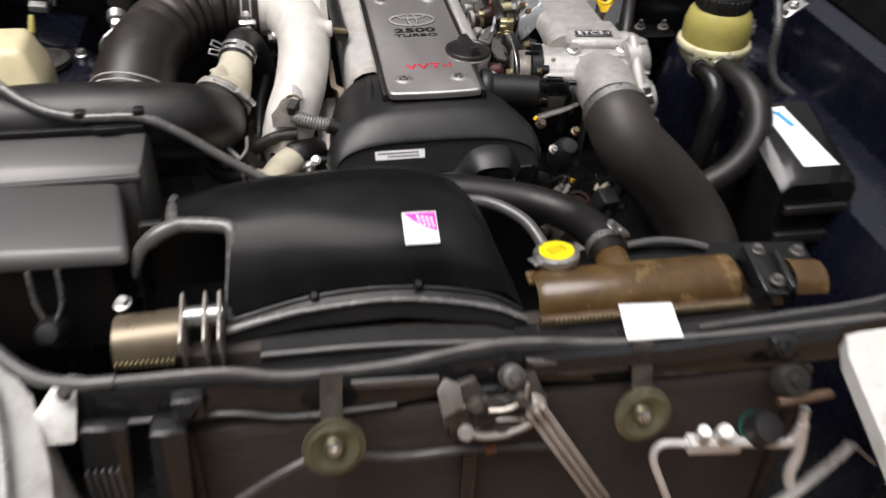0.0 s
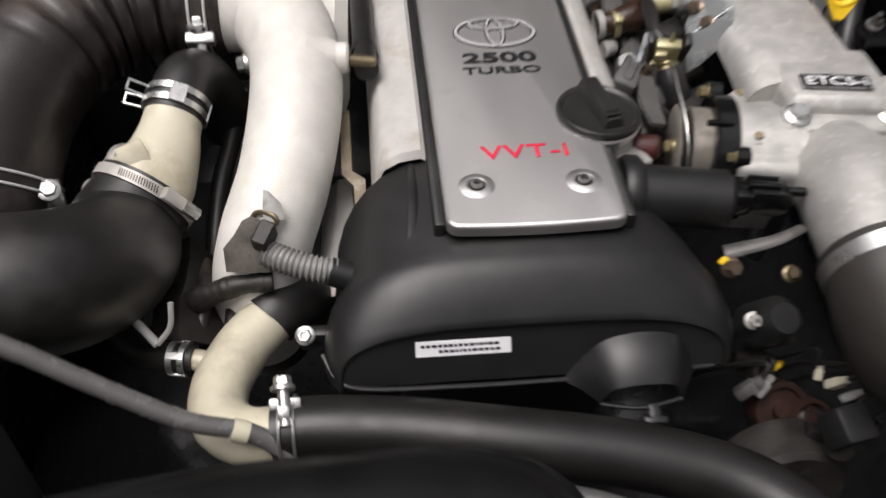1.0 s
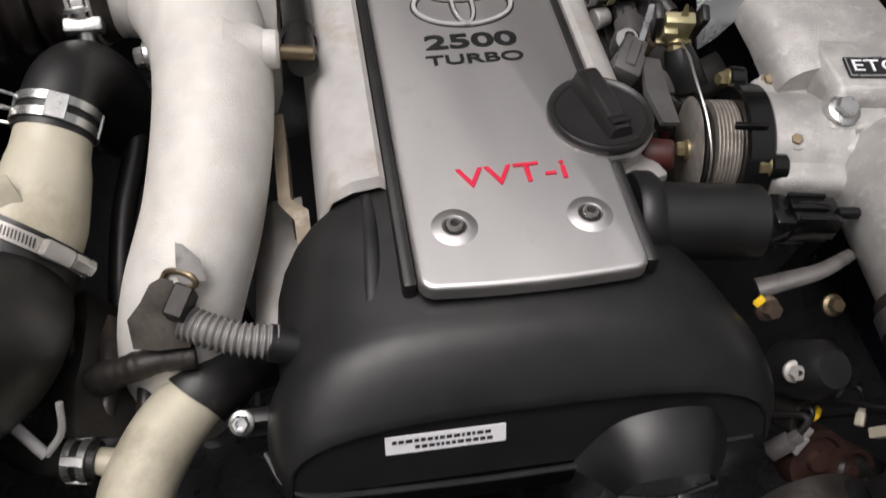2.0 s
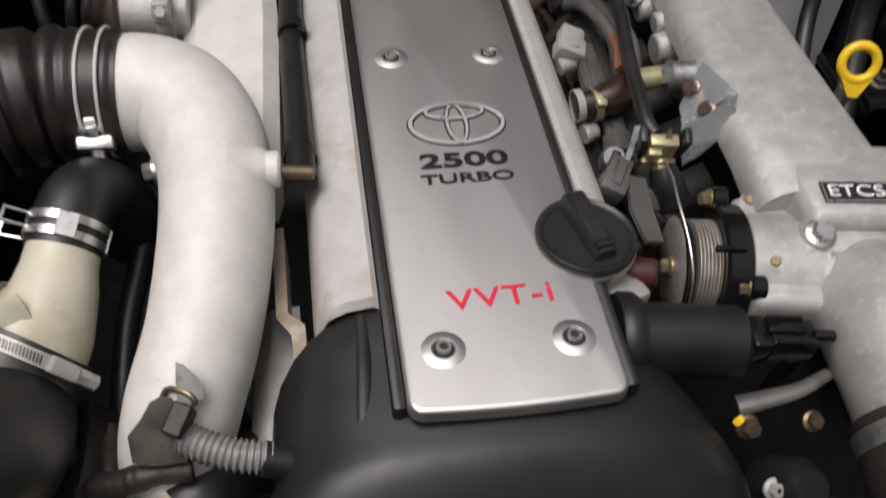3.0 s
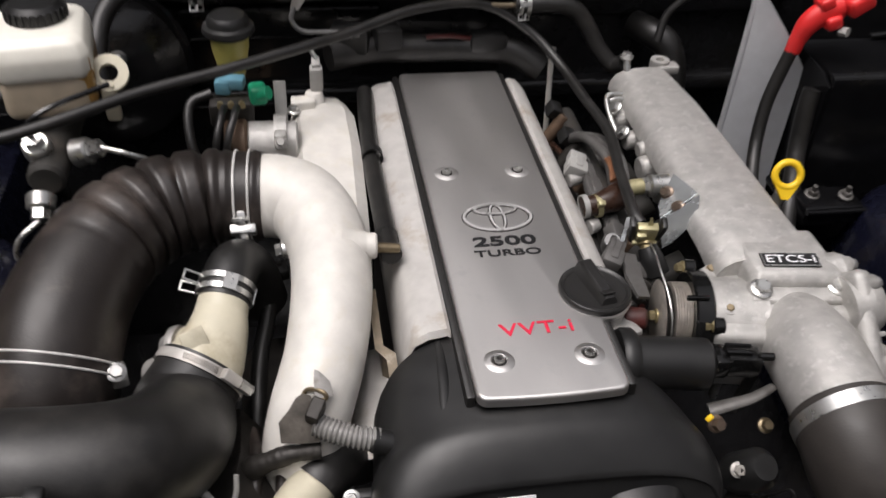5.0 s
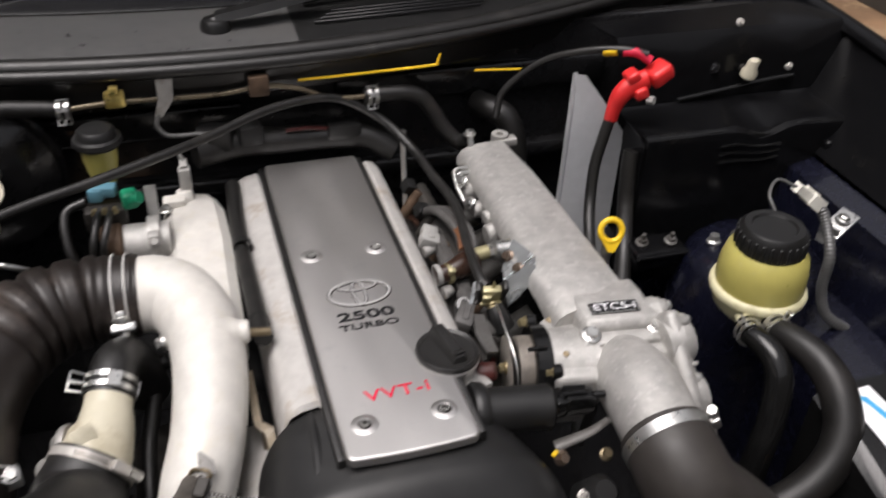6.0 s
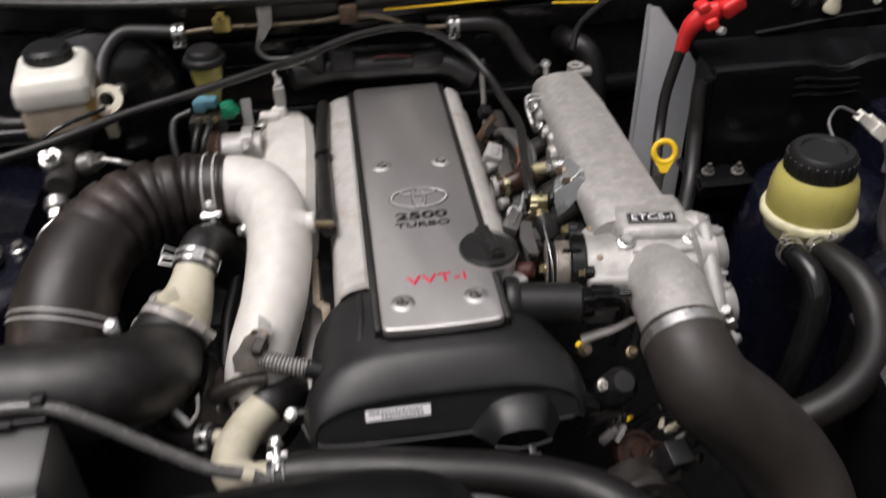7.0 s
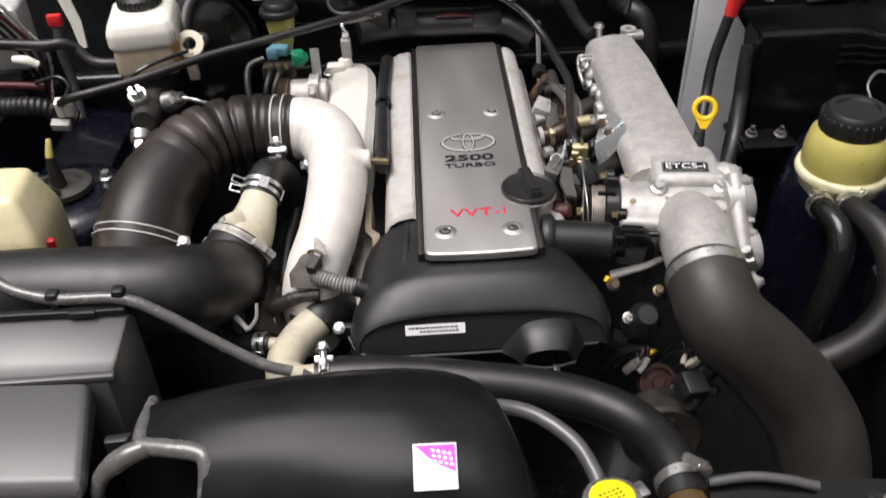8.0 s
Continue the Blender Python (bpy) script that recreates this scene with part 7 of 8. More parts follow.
dr = thing("cam_cover_conduit", (-0.122, 0.3, -0.03), "black plastic breather hose beside the cam cover", "hose")
bm = B()
sweep(bm, [(-0.119, 0.152, 0.004), (-0.120, 0.17, 0.0), (-0.121, 0.25, -0.006), (-0.122, 0.34, -0.008), (-0.120, 0.42, -0.008), (-0.116, 0.50, -0.006)], 0.0105, 16, 8)
part("hose_body", bm, RUBBER, dr)
for y in (0.345, 0.188):
    bm = B()
    lathe(bm, [(0.0108, -0.005), (0.0125, -0.005), (0.0125, 0.005), (0.0108, 0.005)], basis((-0.1205, y, -0.004), (0, 1, 0)), 18, close=True)
    part("sleeve", bm, PLASTIC, dr)
hsd = thing("heat_shield_strip", (-0.13, 0.05, -0.06), "brown-edged steel heat shield strip below the pipe", "heat shield")
bm = B()
loft(bm, [[(-0.1445, 0.142, -0.034), (-0.1442, 0.10, -0.038), (-0.1440, 0.066, -0.041), (-0.1345, 0.052, -0.042), (-0.1335, 0.010, -0.052)], [(-0.1380, 0.142, -0.033), (-0.1378, 0.10, -0.037), (-0.1376, 0.068, -0.040), (-0.1268, 0.058, -0.041), (-0.1262, 0.011, -0.051)], [(-0.1372, 0.142, -0.08), (-0.1370, 0.10, -0.08), (-0.1366, 0.069, -0.085), (-0.1262, 0.060, -0.085), (-0.1255, 0.012, -0.09)]])
thicken(bm, 0.0015)
part("strip", bm, TANSTEEL, hsd, angle=25)
ex = thing("exhaust_cover", (-0.15, 0.05, -0.1), "pale heat shield casting under the intake pipe", "heat shield")
bm = B()
loft(bm, [[(-0.130, 0.105, -0.078), (-0.130, 0.05, -0.080), (-0.134, 0.01, -0.088), (-0.140, -0.012, -0.100)], [(-0.150, 0.105, -0.080), (-0.152, 0.05, -0.084), (-0.156, 0.01, -0.092), (-0.160, -0.012, -0.104)], [(-0.163, 0.105, -0.096), (-0.166, 0.05, -0.100), (-0.169, 0.01, -0.108), (-0.172, -0.012, -0.120)], [(-0.168, 0.105, -0.15), (-0.170, 0.05, -0.15), (-0.173, 0.01, -0.155), (-0.176, -0.012, -0.16)]])
thicken(bm, 0.003)
part("casting", bm, CAMCOV, ex)

# steel rod beside the right cam cover
rd = thing("support_rod", (0.135, 0.5, -0.05), "bright steel support rod behind the cam cover", "rod")
bm = B()
sweep(bm, [(0.1374, 0.526, 0.030), (0.141, 0.528, -0.03), (0.1445, 0.530, -0.09), (0.147, 0.532, -0.15)], 0.0040, 10, 4)
part("rod", bm, CAST, rd)
bm = B()
rod(bm, (0.1375, 0.526, 0.024), (0.1365, 0.526, 0.036), 0.0065, seg=6)
part("nut", bm, STEEL, rd)

# ---------------- injector valley clutter ----------------
fr = thing("fuel_rail", (0.15, 0.3, -0.05), "grey cast fuel rail with injectors in the valley", "fuel rail")
bm = B()
sweep(bm, [(0.158, 0.12, -0.045), (0.156, 0.30, -0.045), (0.156, 0.49, -0.045)], 0.011, 14, 6)
part("rail", bm, RUNNERM, fr)
for i in range(6):
    y = 0.13 + i * 0.068
    bm = B()
    rod(bm, (0.150, y, -0.035), (0.122, y - 0.004, -0.075), 0.010, 0.008, 16, 0.001)
    inj = part("injector", bm, RUST if i % 2 else GREASE, fr)
    bm = B()
    box(bm, (0.018, 0.020, 0.018), pose(0.135, y + 0.008, -0.030, 20, 25, 10), 0.003)
    part("injector_plug", bm, DARKCONN if i in (0, 1, 3) else PLASTIC, inj)
# near-black colour carries the shade under the plenum
for i in range(6):
    y = 0.14 + i * 0.062
    rn = thing("intake_runner", (0.19, y, -0.08), "grey cast aluminium intake runner", "intake runner", "row of intake runners")
    bm = B()
    sweep(bm, [(0.232, y + 0.01, -0.085), (0.205, y + 0.008, -0.100), (0.17, y, -0.125), (0.14, y, -0.15)], 0.018, 18, 6, flat=0.85)
    part("runner", bm, RUNNERM, rn)
hn = thing("injector_harness", (0.13, 0.28, -0.01), "tangled grey and black injector wiring loom", "harness")
random.seed(21)
for k in range(9):
    x0 = 0.116 + 0.006 * (k % 4)
    bm = B()
    pts = [(x0 + random.uniform(-0.006, 0.010), 0.11 + j * 0.075 + random.uniform(-0.01, 0.01), -0.050 - 0.006 * j + random.uniform(-0.010, 0.010)) for j in range(6)]
    sweep(bm, pts, random.choice((0.003, 0.0045, 0.007)), 10, 7)
    part("wire", bm, (RUBBER, DARKCONN, RUBBER, BRNTUBE, RUBBER, RUBBER, RUBBER, REDWIRE, RUBBER)[k], hn)


def plug(p, q, w, h, mat, turn=0.0):
    """A multi-pin wiring plug from p to q: shroud, stepped body, latch and cable seals."""
    p, q = Vector(p), Vector(q)
    n = (q - p).length
    m = basis((p + q) / 2, q - p) @ pose(0, 0, 0, 0, 0, turn)
    bm = B()
    box(bm, (w, h, n * 0.55), m @ pose(0, 0, -n * 0.2), 0.0015)
    box(bm, (w * 0.86, h * 0.84, n * 0.5), m @ pose(0, 0, n * 0.22), 0.0015)
    box(bm, (w * 0.4, 0.003, n * 0.6), m @ pose(0, h * 0.5, 0), 0.0008, 1)
    for e in (-1, 1):
        box(bm, (0.0022, h * 0.7, n * 0.3), m @ pose(e * w * 0.5, 0, -n * 0.2), 0.0006, 1)
    body = part("connector", bm, mat, hn)
    for e in (-0.25, 0.25):
        bm = B()
        rod(bm, m @ Vector((e * w, 0, n * 0.44)), m @ Vector((e * w, 0, n * 0.62)), min(w, h) * 0.2, seg=10)
        part("cable_seal", bm, RUBBER, body)


plug((0.113, 0.298, -0.012), (0.122, 0.330, -0.006), 0.024, 0.018, GREYCONN, 20)
plug((0.127, 0.247, -0.018), (0.131, 0.320, -0.014), 0.018, 0.012, DARKCONN, 10)
plug((0.105, 0.136, -0.018), (0.122, 0.166, -0.010), 0.020, 0.018, DARKCONN, 15)
plug((0.135, 0.190, -0.036), (0.139, 0.240, -0.032), 0.020, 0.012, DARKCONN, 0)
bm = B()
lathe(bm, [(0, 0.012), (0.008, 0.012), (0.0105, 0.006), (0.0105, -0.014), (0, -0.014)], basis((0.121, 0.179, -0.022), (-0.2, -0.5, 0.8)), 20)
part("round_sensor", bm, GREYPL, hn)
for p, q in (((0.106, 0.300, -0.022), (0.122, 0.304, -0.020)), ((0.110, 0.222, -0.032), (0.122, 0.226, -0.032))):
    bm = B()
    rod(bm, p, q, 0.0085, 0.0075, 16, 0.001)
    part("injector_body", bm, CASTGREY, hn)
bm = B()
sweep(bm, [(0.104, 0.236, -0.014), (0.120, 0.237, -0.012), (0.138, 0.242, -0.010), (0.156, 0.252, -0.010)], [0.0115, 0.0120, 0.0150, 0.0165], 18, 8)
joint = part("vacuum_joint", bm, BRNTUBE, hn, "dark brown rubber vacuum joint")
for x, mt in ((0.106, GREYCONN), (0.121, CLIPZ)):
    bm = B()
    lathe(bm, [(0.0122, -0.003), (0.0135, -0.003), (0.0135, 0.003), (0.0122, 0.003)], basis((x, 0.2365, -0.0132), (1, 0.1, 0.08)), 20, close=True)
    if mt is CLIPZ:
        box(bm, (0.008, 0.006, 0.012), pose(x, 0.226, -0.004, 30, 0, 0), 0.001)
    part("joint_clip", bm, mt, joint)
bm = B()
rod(bm, (0.160, 0.256, -0.006), (0.180, 0.258, -0.005), 0.0095, 0.0095, 18, 0.001)
part("fuel_union", bm, CLIPZ, hn)
bm = B()
hexbolt(bm, (0.190, 0.258, -0.005), (-1, 0, 0.05), 0.0085, 0.012)
rod(bm, (0.186, 0.258, -0.005), (0.215, 0.258, -0.006), 0.012, 0.014, 18, 0.002)
part("fuel_union", bm, STEEL, hn)
for k in range(4):
    bm = B()
    sweep(bm, [(0.152 + 0.003 * k, 0.318 - 0.004 * k, -0.002 + 0.003 * (k % 2)), (0.150 + 0.003 * k, 0.29, 0.003), (0.145 + 0.003 * k, 0.265, -0.001 + 0.002 * (k % 2))], 0.0024, 8, 6)
    part("twisted_wire", bm, COPPER, hn)
for k, (x, r) in enumerate(((0.147, 0.0065), (0.157, 0.0055), (0.164, 0.004))):
    bm = B()
    sweep(bm, [(x - 0.008, 0.405, -0.030), (x - 0.004, 0.38, -0.012), (x, 0.352, -0.002), (x + 0.008, 0.31, -0.003), (x + 0.008, 0.28, -0.02)], r, 12, 8)
    part("taped_lead", bm, DARKCONN, hn)
bm = B()
rod(bm, (0.104, 0.072, -0.030), (0.122, 0.064, -0.025), 0.0120, 0.0105, 18, 0.002)
part("red_cap", bm, DKRED, hn)
bm = B()
loft(bm, [[(0.122, 0.150, -0.014), (0.116, 0.120, -0.018), (0.120, 0.090, -0.022)], [(0.136, 0.150, -0.018), (0.134, 0.120, -0.022), (0.134, 0.092, -0.026)]])
thicken(bm, 0.004)
part("flat_bracket", bm, DARKCONN, hn)

# lower right front of the engine: idler, sensors, belts
lc = thing("front_accessories", (0.18, -0.1, -0.2), "greasy brackets, sensors and yellow tags below the throttle", "engine accessories")
random.seed(8)
for k in range(12):
    p = (random.uniform(0.15, 0.265), random.uniform(-0.16, -0.02), random.uniform(-0.20, -0.11))
    bm = B()
    if k % 2:
        box(bm, (random.uniform(0.015, 0.035), random.uniform(0.015, 0.03), random.uniform(0.015, 0.03)), pose(*p, random.uniform(0, 40), random.uniform(0, 40), random.uniform(0, 90)), 0.003)
    else:
        rod(bm, p, (p[0] + random.uniform(-0.03, 0.03), p[1] - 0.02, p[2] + 0.01), random.uniform(0.006, 0.014), seg=14, edge=0.001)
    part("fitting", bm, (GREASE, PLASTIC)[k % 2], lc)
for p, w in (((0.207, -0.081, -0.143), 0.014), ((0.152, -0.040, -0.055), 0.006)):
    bm = B()
    box(bm, (w, 0.005, 0.007), pose(*p, 20, 30, 45), 0.001)
    part("yellow_tag", bm, YELLOW, lc)
bm = B()
hexbolt(bm, (0.174, -0.074, -0.090), (0, -0.7, 0.7), 0.0048, 0.007, hole=True)
part("socket_bolt", bm, ZINC, lc)
bm = B()
lathe(bm, [(0, 0.03), (0.012, 0.03), (0.020, 0.018), (0.020, -0.02), (0, -0.02)], basis((0.192, -0.066, -0.105), (0.1, -0.5, 0.8)), 22)
part("sensor_body", bm, PLASTIC, lc)
bm = B()
hexbolt(bm, (0.160, -0.040, -0.064), (0.1, -0.7, 0.6), 0.0055, 0.010)
part("brass_fitting", bm, FITBOLT, lc)
bm = B()
hexbolt(bm, (0.221, -0.029, -0.088), (0, -0.6, 0.8), 0.005, 0.008)
part("gold_bolt", bm, BRASS, lc)
bm = B()
sweep(bm, [(0.160, -0.024, -0.064), (0.180, -0.025, -0.057), (0.200, -0.024, -0.052), (0.224, -0.016, -0.048)], [0.0078, 0.0068, 0.0058, 0.0045], 12, 6, flat=0.6)
part("alloy_bracket", bm, ARMALLOY, lc)
bm = B()
lathe(bm, [(0.0, 0.02), (0.045, 0.02), (0.05, 0.015), (0.05, -0.02), (0, -0.02)], basis((0.21, -0.14, -0.22), (0, -1, 0.15)), 32)
part("idler_pulley", bm, GREASE, lc)
for k, (x, y, z, w) in enumerate(((0.252, -0.098, -0.150, 0.010), (0.263, -0.107, -0.156, 0.009), (0.176, -0.098, -0.150, 0.012), (0.190, -0.096, -0.152, 0.010), (0.248, -0.082, -0.160, 0.007))):
    bm = B()
    mq = pose(x, y, z, 20 + 10 * k, 25, 35 * k)
    box(bm, (w, w * 0.8, w * 1.5), mq, 0.0015)
    box(bm, (w * 0.7, w * 0.6, w * 0.8), mq @ pose(0, 0, w), 0.001)
    plug_body = part("harness_plug", bm, (CREAM, GREYCONN, DARKCONN, GREYCONN, CREAM)[k], lc)
    bm = B()
    sweep(bm, [mq @ Vector((0, 0, w * 1.2)), mq @ Vector((0.004, 0.008, w * 1.2 + 0.012)), (x - 0.01, y + 0.03, z - 0.01), (x - 0.02, y + 0.05, z - 0.05)], w * 0.22, 8, 6)
    part("plug_lead", bm, RUBBER, plug_body)
for x, y, z, r in ((0.212, -0.100, -0.178, 0.024), (0.236, -0.108, -0.184, 0.018)):
    bm = B()
    lathe(bm, [(0, 0.006), (r * 0.3, 0.006), (r * 0.35, 0.002), (r * 0.75, 0.001), (r * 0.8, 0.006), (r, 0.006), (r * 1.03, 0.0), (r, -0.014), (0, -0.014)], basis((x, y, z), (0.1, -0.75, 0.65)), 28)
    part("rusty_pulley", bm, RUSTRED, lc, "dark red-brown rusty pulley")

# ---------------- rear right: battery, heat shield, red boot ----------------
hs = thing("battery_heat_shield", (0.42, 0.47, -0.1), "pale grey battery heat shield panel with folded edge", "heat shield")
bm = B()
loft(bm, [[(0.372, 0.462, -0.20), (0.390, 0.490, 0.118)], [(0.382, 0.452, -0.20), (0.402, 0.480, 0.120)], [(0.428, 0.433, -0.20), (0.438, 0.455, 0.070)], [(0.446, 0.426, -0.20), (0.460, 0.448, 0.036)]])
thicken(bm, 0.003)
part("panel", bm, PANEL, hs, angle=20)
bm = B()
sweep(bm, [(0.372, 0.462, -0.20), (0.383, 0.478, 0.02), (0.390, 0.490, 0.120)], 0.004, 8, 6)
part("folded_edge", bm, PANEL, hs)
bt = thing("battery_box", (0.62, 0.40, -0.1), "glossy black battery cover with moulded ribs", "battery")
def lid_edge(x):
    """Height of the cover's wavy front edge."""
    return 0.0555 - 0.017 * math.exp(-((x - 0.66) / 0.03) ** 2) - 0.060 * max(0.0, x - 0.72)


lid_x = [0.462 + 0.0215 * i for i in range(17)]
bm = B()
loft(bm, [[(x, 0.384, -0.20) for x in lid_x], [(x, 0.380, lid_edge(x) - 0.012) for x in lid_x], [(x, 0.382, lid_edge(x) - 0.004) for x in lid_x], [(x, 0.388, lid_edge(x)) for x in lid_x], [(x, 0.40, lid_edge(x) - 0.001) for x in lid_x], [(x, 0.465, 0.055 - 0.03 * max(0.0, x - 0.72)) for x in lid_x], [(x, 0.475, 0.060) for x in lid_x]])
loft(bm, [[(0.462, y, -0.20) for y in (0.384, 0.40, 0.475)], [(0.462, 0.380, lid_edge(0.462) - 0.012), (0.462, 0.40, lid_edge(0.462) - 0.001), (0.462, 0.475, 0.060)]])
thicken(bm, 0.004)
part("cover", bm, BAYBLACK, bt, angle=35)
bm = B()
sweep(bm, [(x, 0.384, lid_edge(x) - 0.002) for x in lid_x[::2]], 0.004, 10, 4)
part("cover_edge", bm, GLOSS, bt)
for k in range(3):
    bm = B()
    sweep(bm, [(0.585, 0.377, 0.032 - k * 0.013), (0.61, 0.377, 0.033 - k * 0.013), (0.65, 0.377, 0.026 - k * 0.012), (0.69, 0.377, 0.026 - k * 0.011)], 0.0032, 8, 5)
    part("rib", bm, GLOSS, bt)
bm = B()
box(bm, (0.022, 0.02, 0.09), pose(0.778, 0.372, -0.02), 0.008, 3)
part("end_post", bm, BAYBLACK, bt)
rb = thing("terminal_boot", (0.48, 0.42, 0.08), "bright red rubber battery terminal boot", "terminal boot")
bm = B()
sweep(bm, [(0.425, 0.43, 0.070), (0.428, 0.43, 0.088), (0.436, 0.430, 0.108), (0.452, 0.430, 0.122), (0.472, 0.428, 0.130)], [0.0105, 0.0115, 0.0150, 0.0165, 0.0150], 18, 8, flat=0.85)
box(bm, (0.036, 0.034, 0.026), pose(0.488, 0.426, 0.138, 0, -28, 10), 0.007, 3)
box(bm, (0.020, 0.030, 0.018), pose(0.460, 0.424, 0.114, 0, -20, 0), 0.005, 3)
box(bm, (0.020, 0.026, 0.016), pose(0.448, 0.430, 0.136, 0, -30, 0), 0.005, 3)
part("boot", bm, RED, rb)
bm = B()
rod(bm, (0.470, 0.414, 0.104), (0.476, 0.405, 0.106), 0.006, seg=6)
part("terminal_nut", bm, GREYCONN, rb)
pc = thing("battery_cable", (0.42, 0.4, 0.0), "thick black battery cable dropping from the boot", "cable")
bm = B()
sweep(bm, [(0.425, 0.43, 0.076), (0.418, 0.428, 0.05), (0.405, 0.42, 0.0), (0.395, 0.40, -0.05), (0.38, 0.36, -0.08), (0.36, 0.30, -0.10)], 0.0085, 12, 8)
part("cable", bm, RUBBER, pc)
bm = B()
sweep(bm, [(0.452, 0.402, 0.03), (0.448, 0.395, 0.0), (0.444, 0.38, -0.05), (0.43, 0.34, -0.10), (0.40, 0.28, -0.13)], 0.012, 12, 8)
part("cable", bm, RUBBER, pc)
bm = B()
sweep(bm, [(0.47, 0.432, 0.165), (0.44, 0.45, 0.168), (0.40, 0.48, 0.158), (0.35, 0.52, 0.13), (0.30, 0.54, 0.08), (0.285, 0.53, 0.04)], 0.0055, 12, 8)
part("thin_cable", bm, RUBBER, pc)
bm = B()
rod(bm, (0.418, 0.467, 0.1605), (0.434, 0.455, 0.1645), 0.0072, seg=14, edge=0.001)
part("yellow_tape", bm, YELLOW, pc, "yellow tape on the cable")
bm = B()
sweep(bm, [(0.440, 0.450, 0.165), (0.456, 0.440, 0.166), (0.474, 0.430, 0.156)], 0.0068, 12, 6)
part("pink_sleeve", bm, REDINK, pc, "pink cable sleeve")

wl = thing("strut_bolt", (0.64, 0.42, 0.1), "white plastic capped fastener on the black wing", "fastener")
bm = B()
lathe(bm, [(0, 0.030), (0.0065, 0.029), (0.0090, 0.024), (0.0092, 0.014), (0.0125, 0.009), (0.0130, 0.0), (0, 0)], pose(0.676, 0.472, 0.096, 12, 0, 8), 14)
box(bm, (0.010, 0.008, 0.012), pose(0.684, 0.470, 0.118, 0, 20, 0), 0.002)
part("cap", bm, CREAM, wl)
bm = B()
rod(bm, (0.676, 0.472, 0.102), (0.676, 0.492, 0.102), 0.006, seg=14, edge=0.001)
part("stud", bm, GREASE, wl)
bw = thing("bulkhead_panel", (0.65, 0.5, 0.05), "glossy black bulkhead panel beside the battery", "body panel")
bm = B()
bulk = [(0.46 + 0.05 * i, 0.008 * math.sin(i * 1.7)) for i in range(9)]
loft(bm, [[(x, 0.478 + d * 0.3, 0.056) for x, d in bulk], [(x, 0.484 + d, 0.080) for x, d in bulk], [(x, 0.490 + d, 0.120) for x, d in bulk], [(x, 0.500 + d * 0.5, 0.150) for x, d in bulk], [(x, 0.512, 0.160) for x, d in bulk], [(x, 0.60 + 0.1 * (x - 0.46), 0.150) for x, d in bulk]])
thicken(bm, 0.003)
part("panel", bm, BAYBLACK, bw)
bm = B()
sweep(bm, [(0.56, 0.474, 0.066), (0.62, 0.472, 0.074), (0.70, 0.472, 0.084), (0.76, 0.473, 0.088)], 0.0045, 10, 6)
part("swaged_rib", bm, GLOSS, bw)
for p in ((0.62, 0.483, 0.108),):
    bm = B()
    hexbolt(bm, p, (0, -1, 0.2), 0.006, 0.006)
    part("panel_bolt", bm, BLACKP, bw)
for p in ((0.494, 0.321, -0.083), (0.452, 0.33, -0.085)):
    nt = thing("stud_nut", p, "plain steel nut on the inner wing shelf", "nut", "nuts on the shelf")
    bm = B()
    hexbolt(bm, p, (0, -0.2, 1), 0.0064, 0.008)
    rod(bm, p, (p[0], p[1] - 0.002, p[2] + 0.015), 0.0034, seg=10)
    part("nut", bm, ARMALLOY, nt)
sh = thing("wing_shelf", (0.52, 0.3, -0.12), "black painted shelf under the battery box", "shelf")
bm = B()
box(bm, (0.085, 0.050, 0.03), pose(0.473, 0.326, -0.102), 0.006)
box(bm, (0.075, 0.10, 0.012), pose(0.475, 0.37, -0.118), 0.004)
part("shelf", bm, BAYBLACK, sh)
bm = B()
sweep(bm, [(0.432, 0.300, -0.092), (0.473, 0.299, -0.092), (0.514, 0.300, -0.092)], 0.004, 10, 6)
part("rolled_lip", bm, BAYBLACK, sh)

# ---------------- power steering reservoir and hoses ----------------
ps = thing("power_steering_reservoir", (0.50, 0.14, -0.1), "yellowed plastic power steering reservoir with a ribbed black cap", "reservoir")
px, py, pz = 0.500, 0.128, -0.022
bm = B()
lathe(bm, [(0.0, 0.0), (0.054, 0.0), (0.0555, 0.006), (0.0545, 0.032), (0.0505, 0.050), (0.044, 0.058), (0.0, 0.058)], pose(px, py, pz), 44)
part("upper_cup", bm, RESV, ps)
bm = B()
lathe(bm, [(0.0, 0.004), (0.0570, 0.004), (0.0600, 0.002), (0.0612, -0.002), (0.0605, -0.007), (0.0560, -0.010), (0.0525, -0.026), (0.040, -0.040), (0.0, -0.042)], pose(px, py, pz), 44)
part("lower_cup", bm, RESVLT, ps)
bm = B()
lathe(bm, [(0.0, 0.030), (0.026, 0.030), (0.028, 0.033), (0.036, 0.033), (0.0405, 0.028), (0.043, 0.006), (0.041, 0.0), (0.0, 0.0)], pose(px, py, pz + 0.056), 40)
pcap = part("cap", bm, PLASTIC, ps)
for i in range(26):
    a = 2 * math.pi * i / 26
    bm = B()
    box(bm, (0.004, 0.005, 0.022), pose(px + 0.0418 * math.cos(a), py + 0.0418 * math.sin(a), pz + 0.070, 0, 0, math.degrees(a)), 0.001, 1)
    part("grip_rib", bm, PLASTIC, pcap)
for dx in (-0.040, -0.004):
    bm = B()
    rod(bm, (px + dx * 0.8, py - 0.020, pz - 0.024), (px + dx - 0.012, py - 0.070, pz - 0.014), 0.011, 0.011, 16, 0.001)
    part("outlet", bm, RESVLT, ps)
h1 = thing("steering_hose", (0.44, 0.0, -0.2), "black rubber power steering hose with a spring clamp", "hose", "power steering hoses")
bm = B()
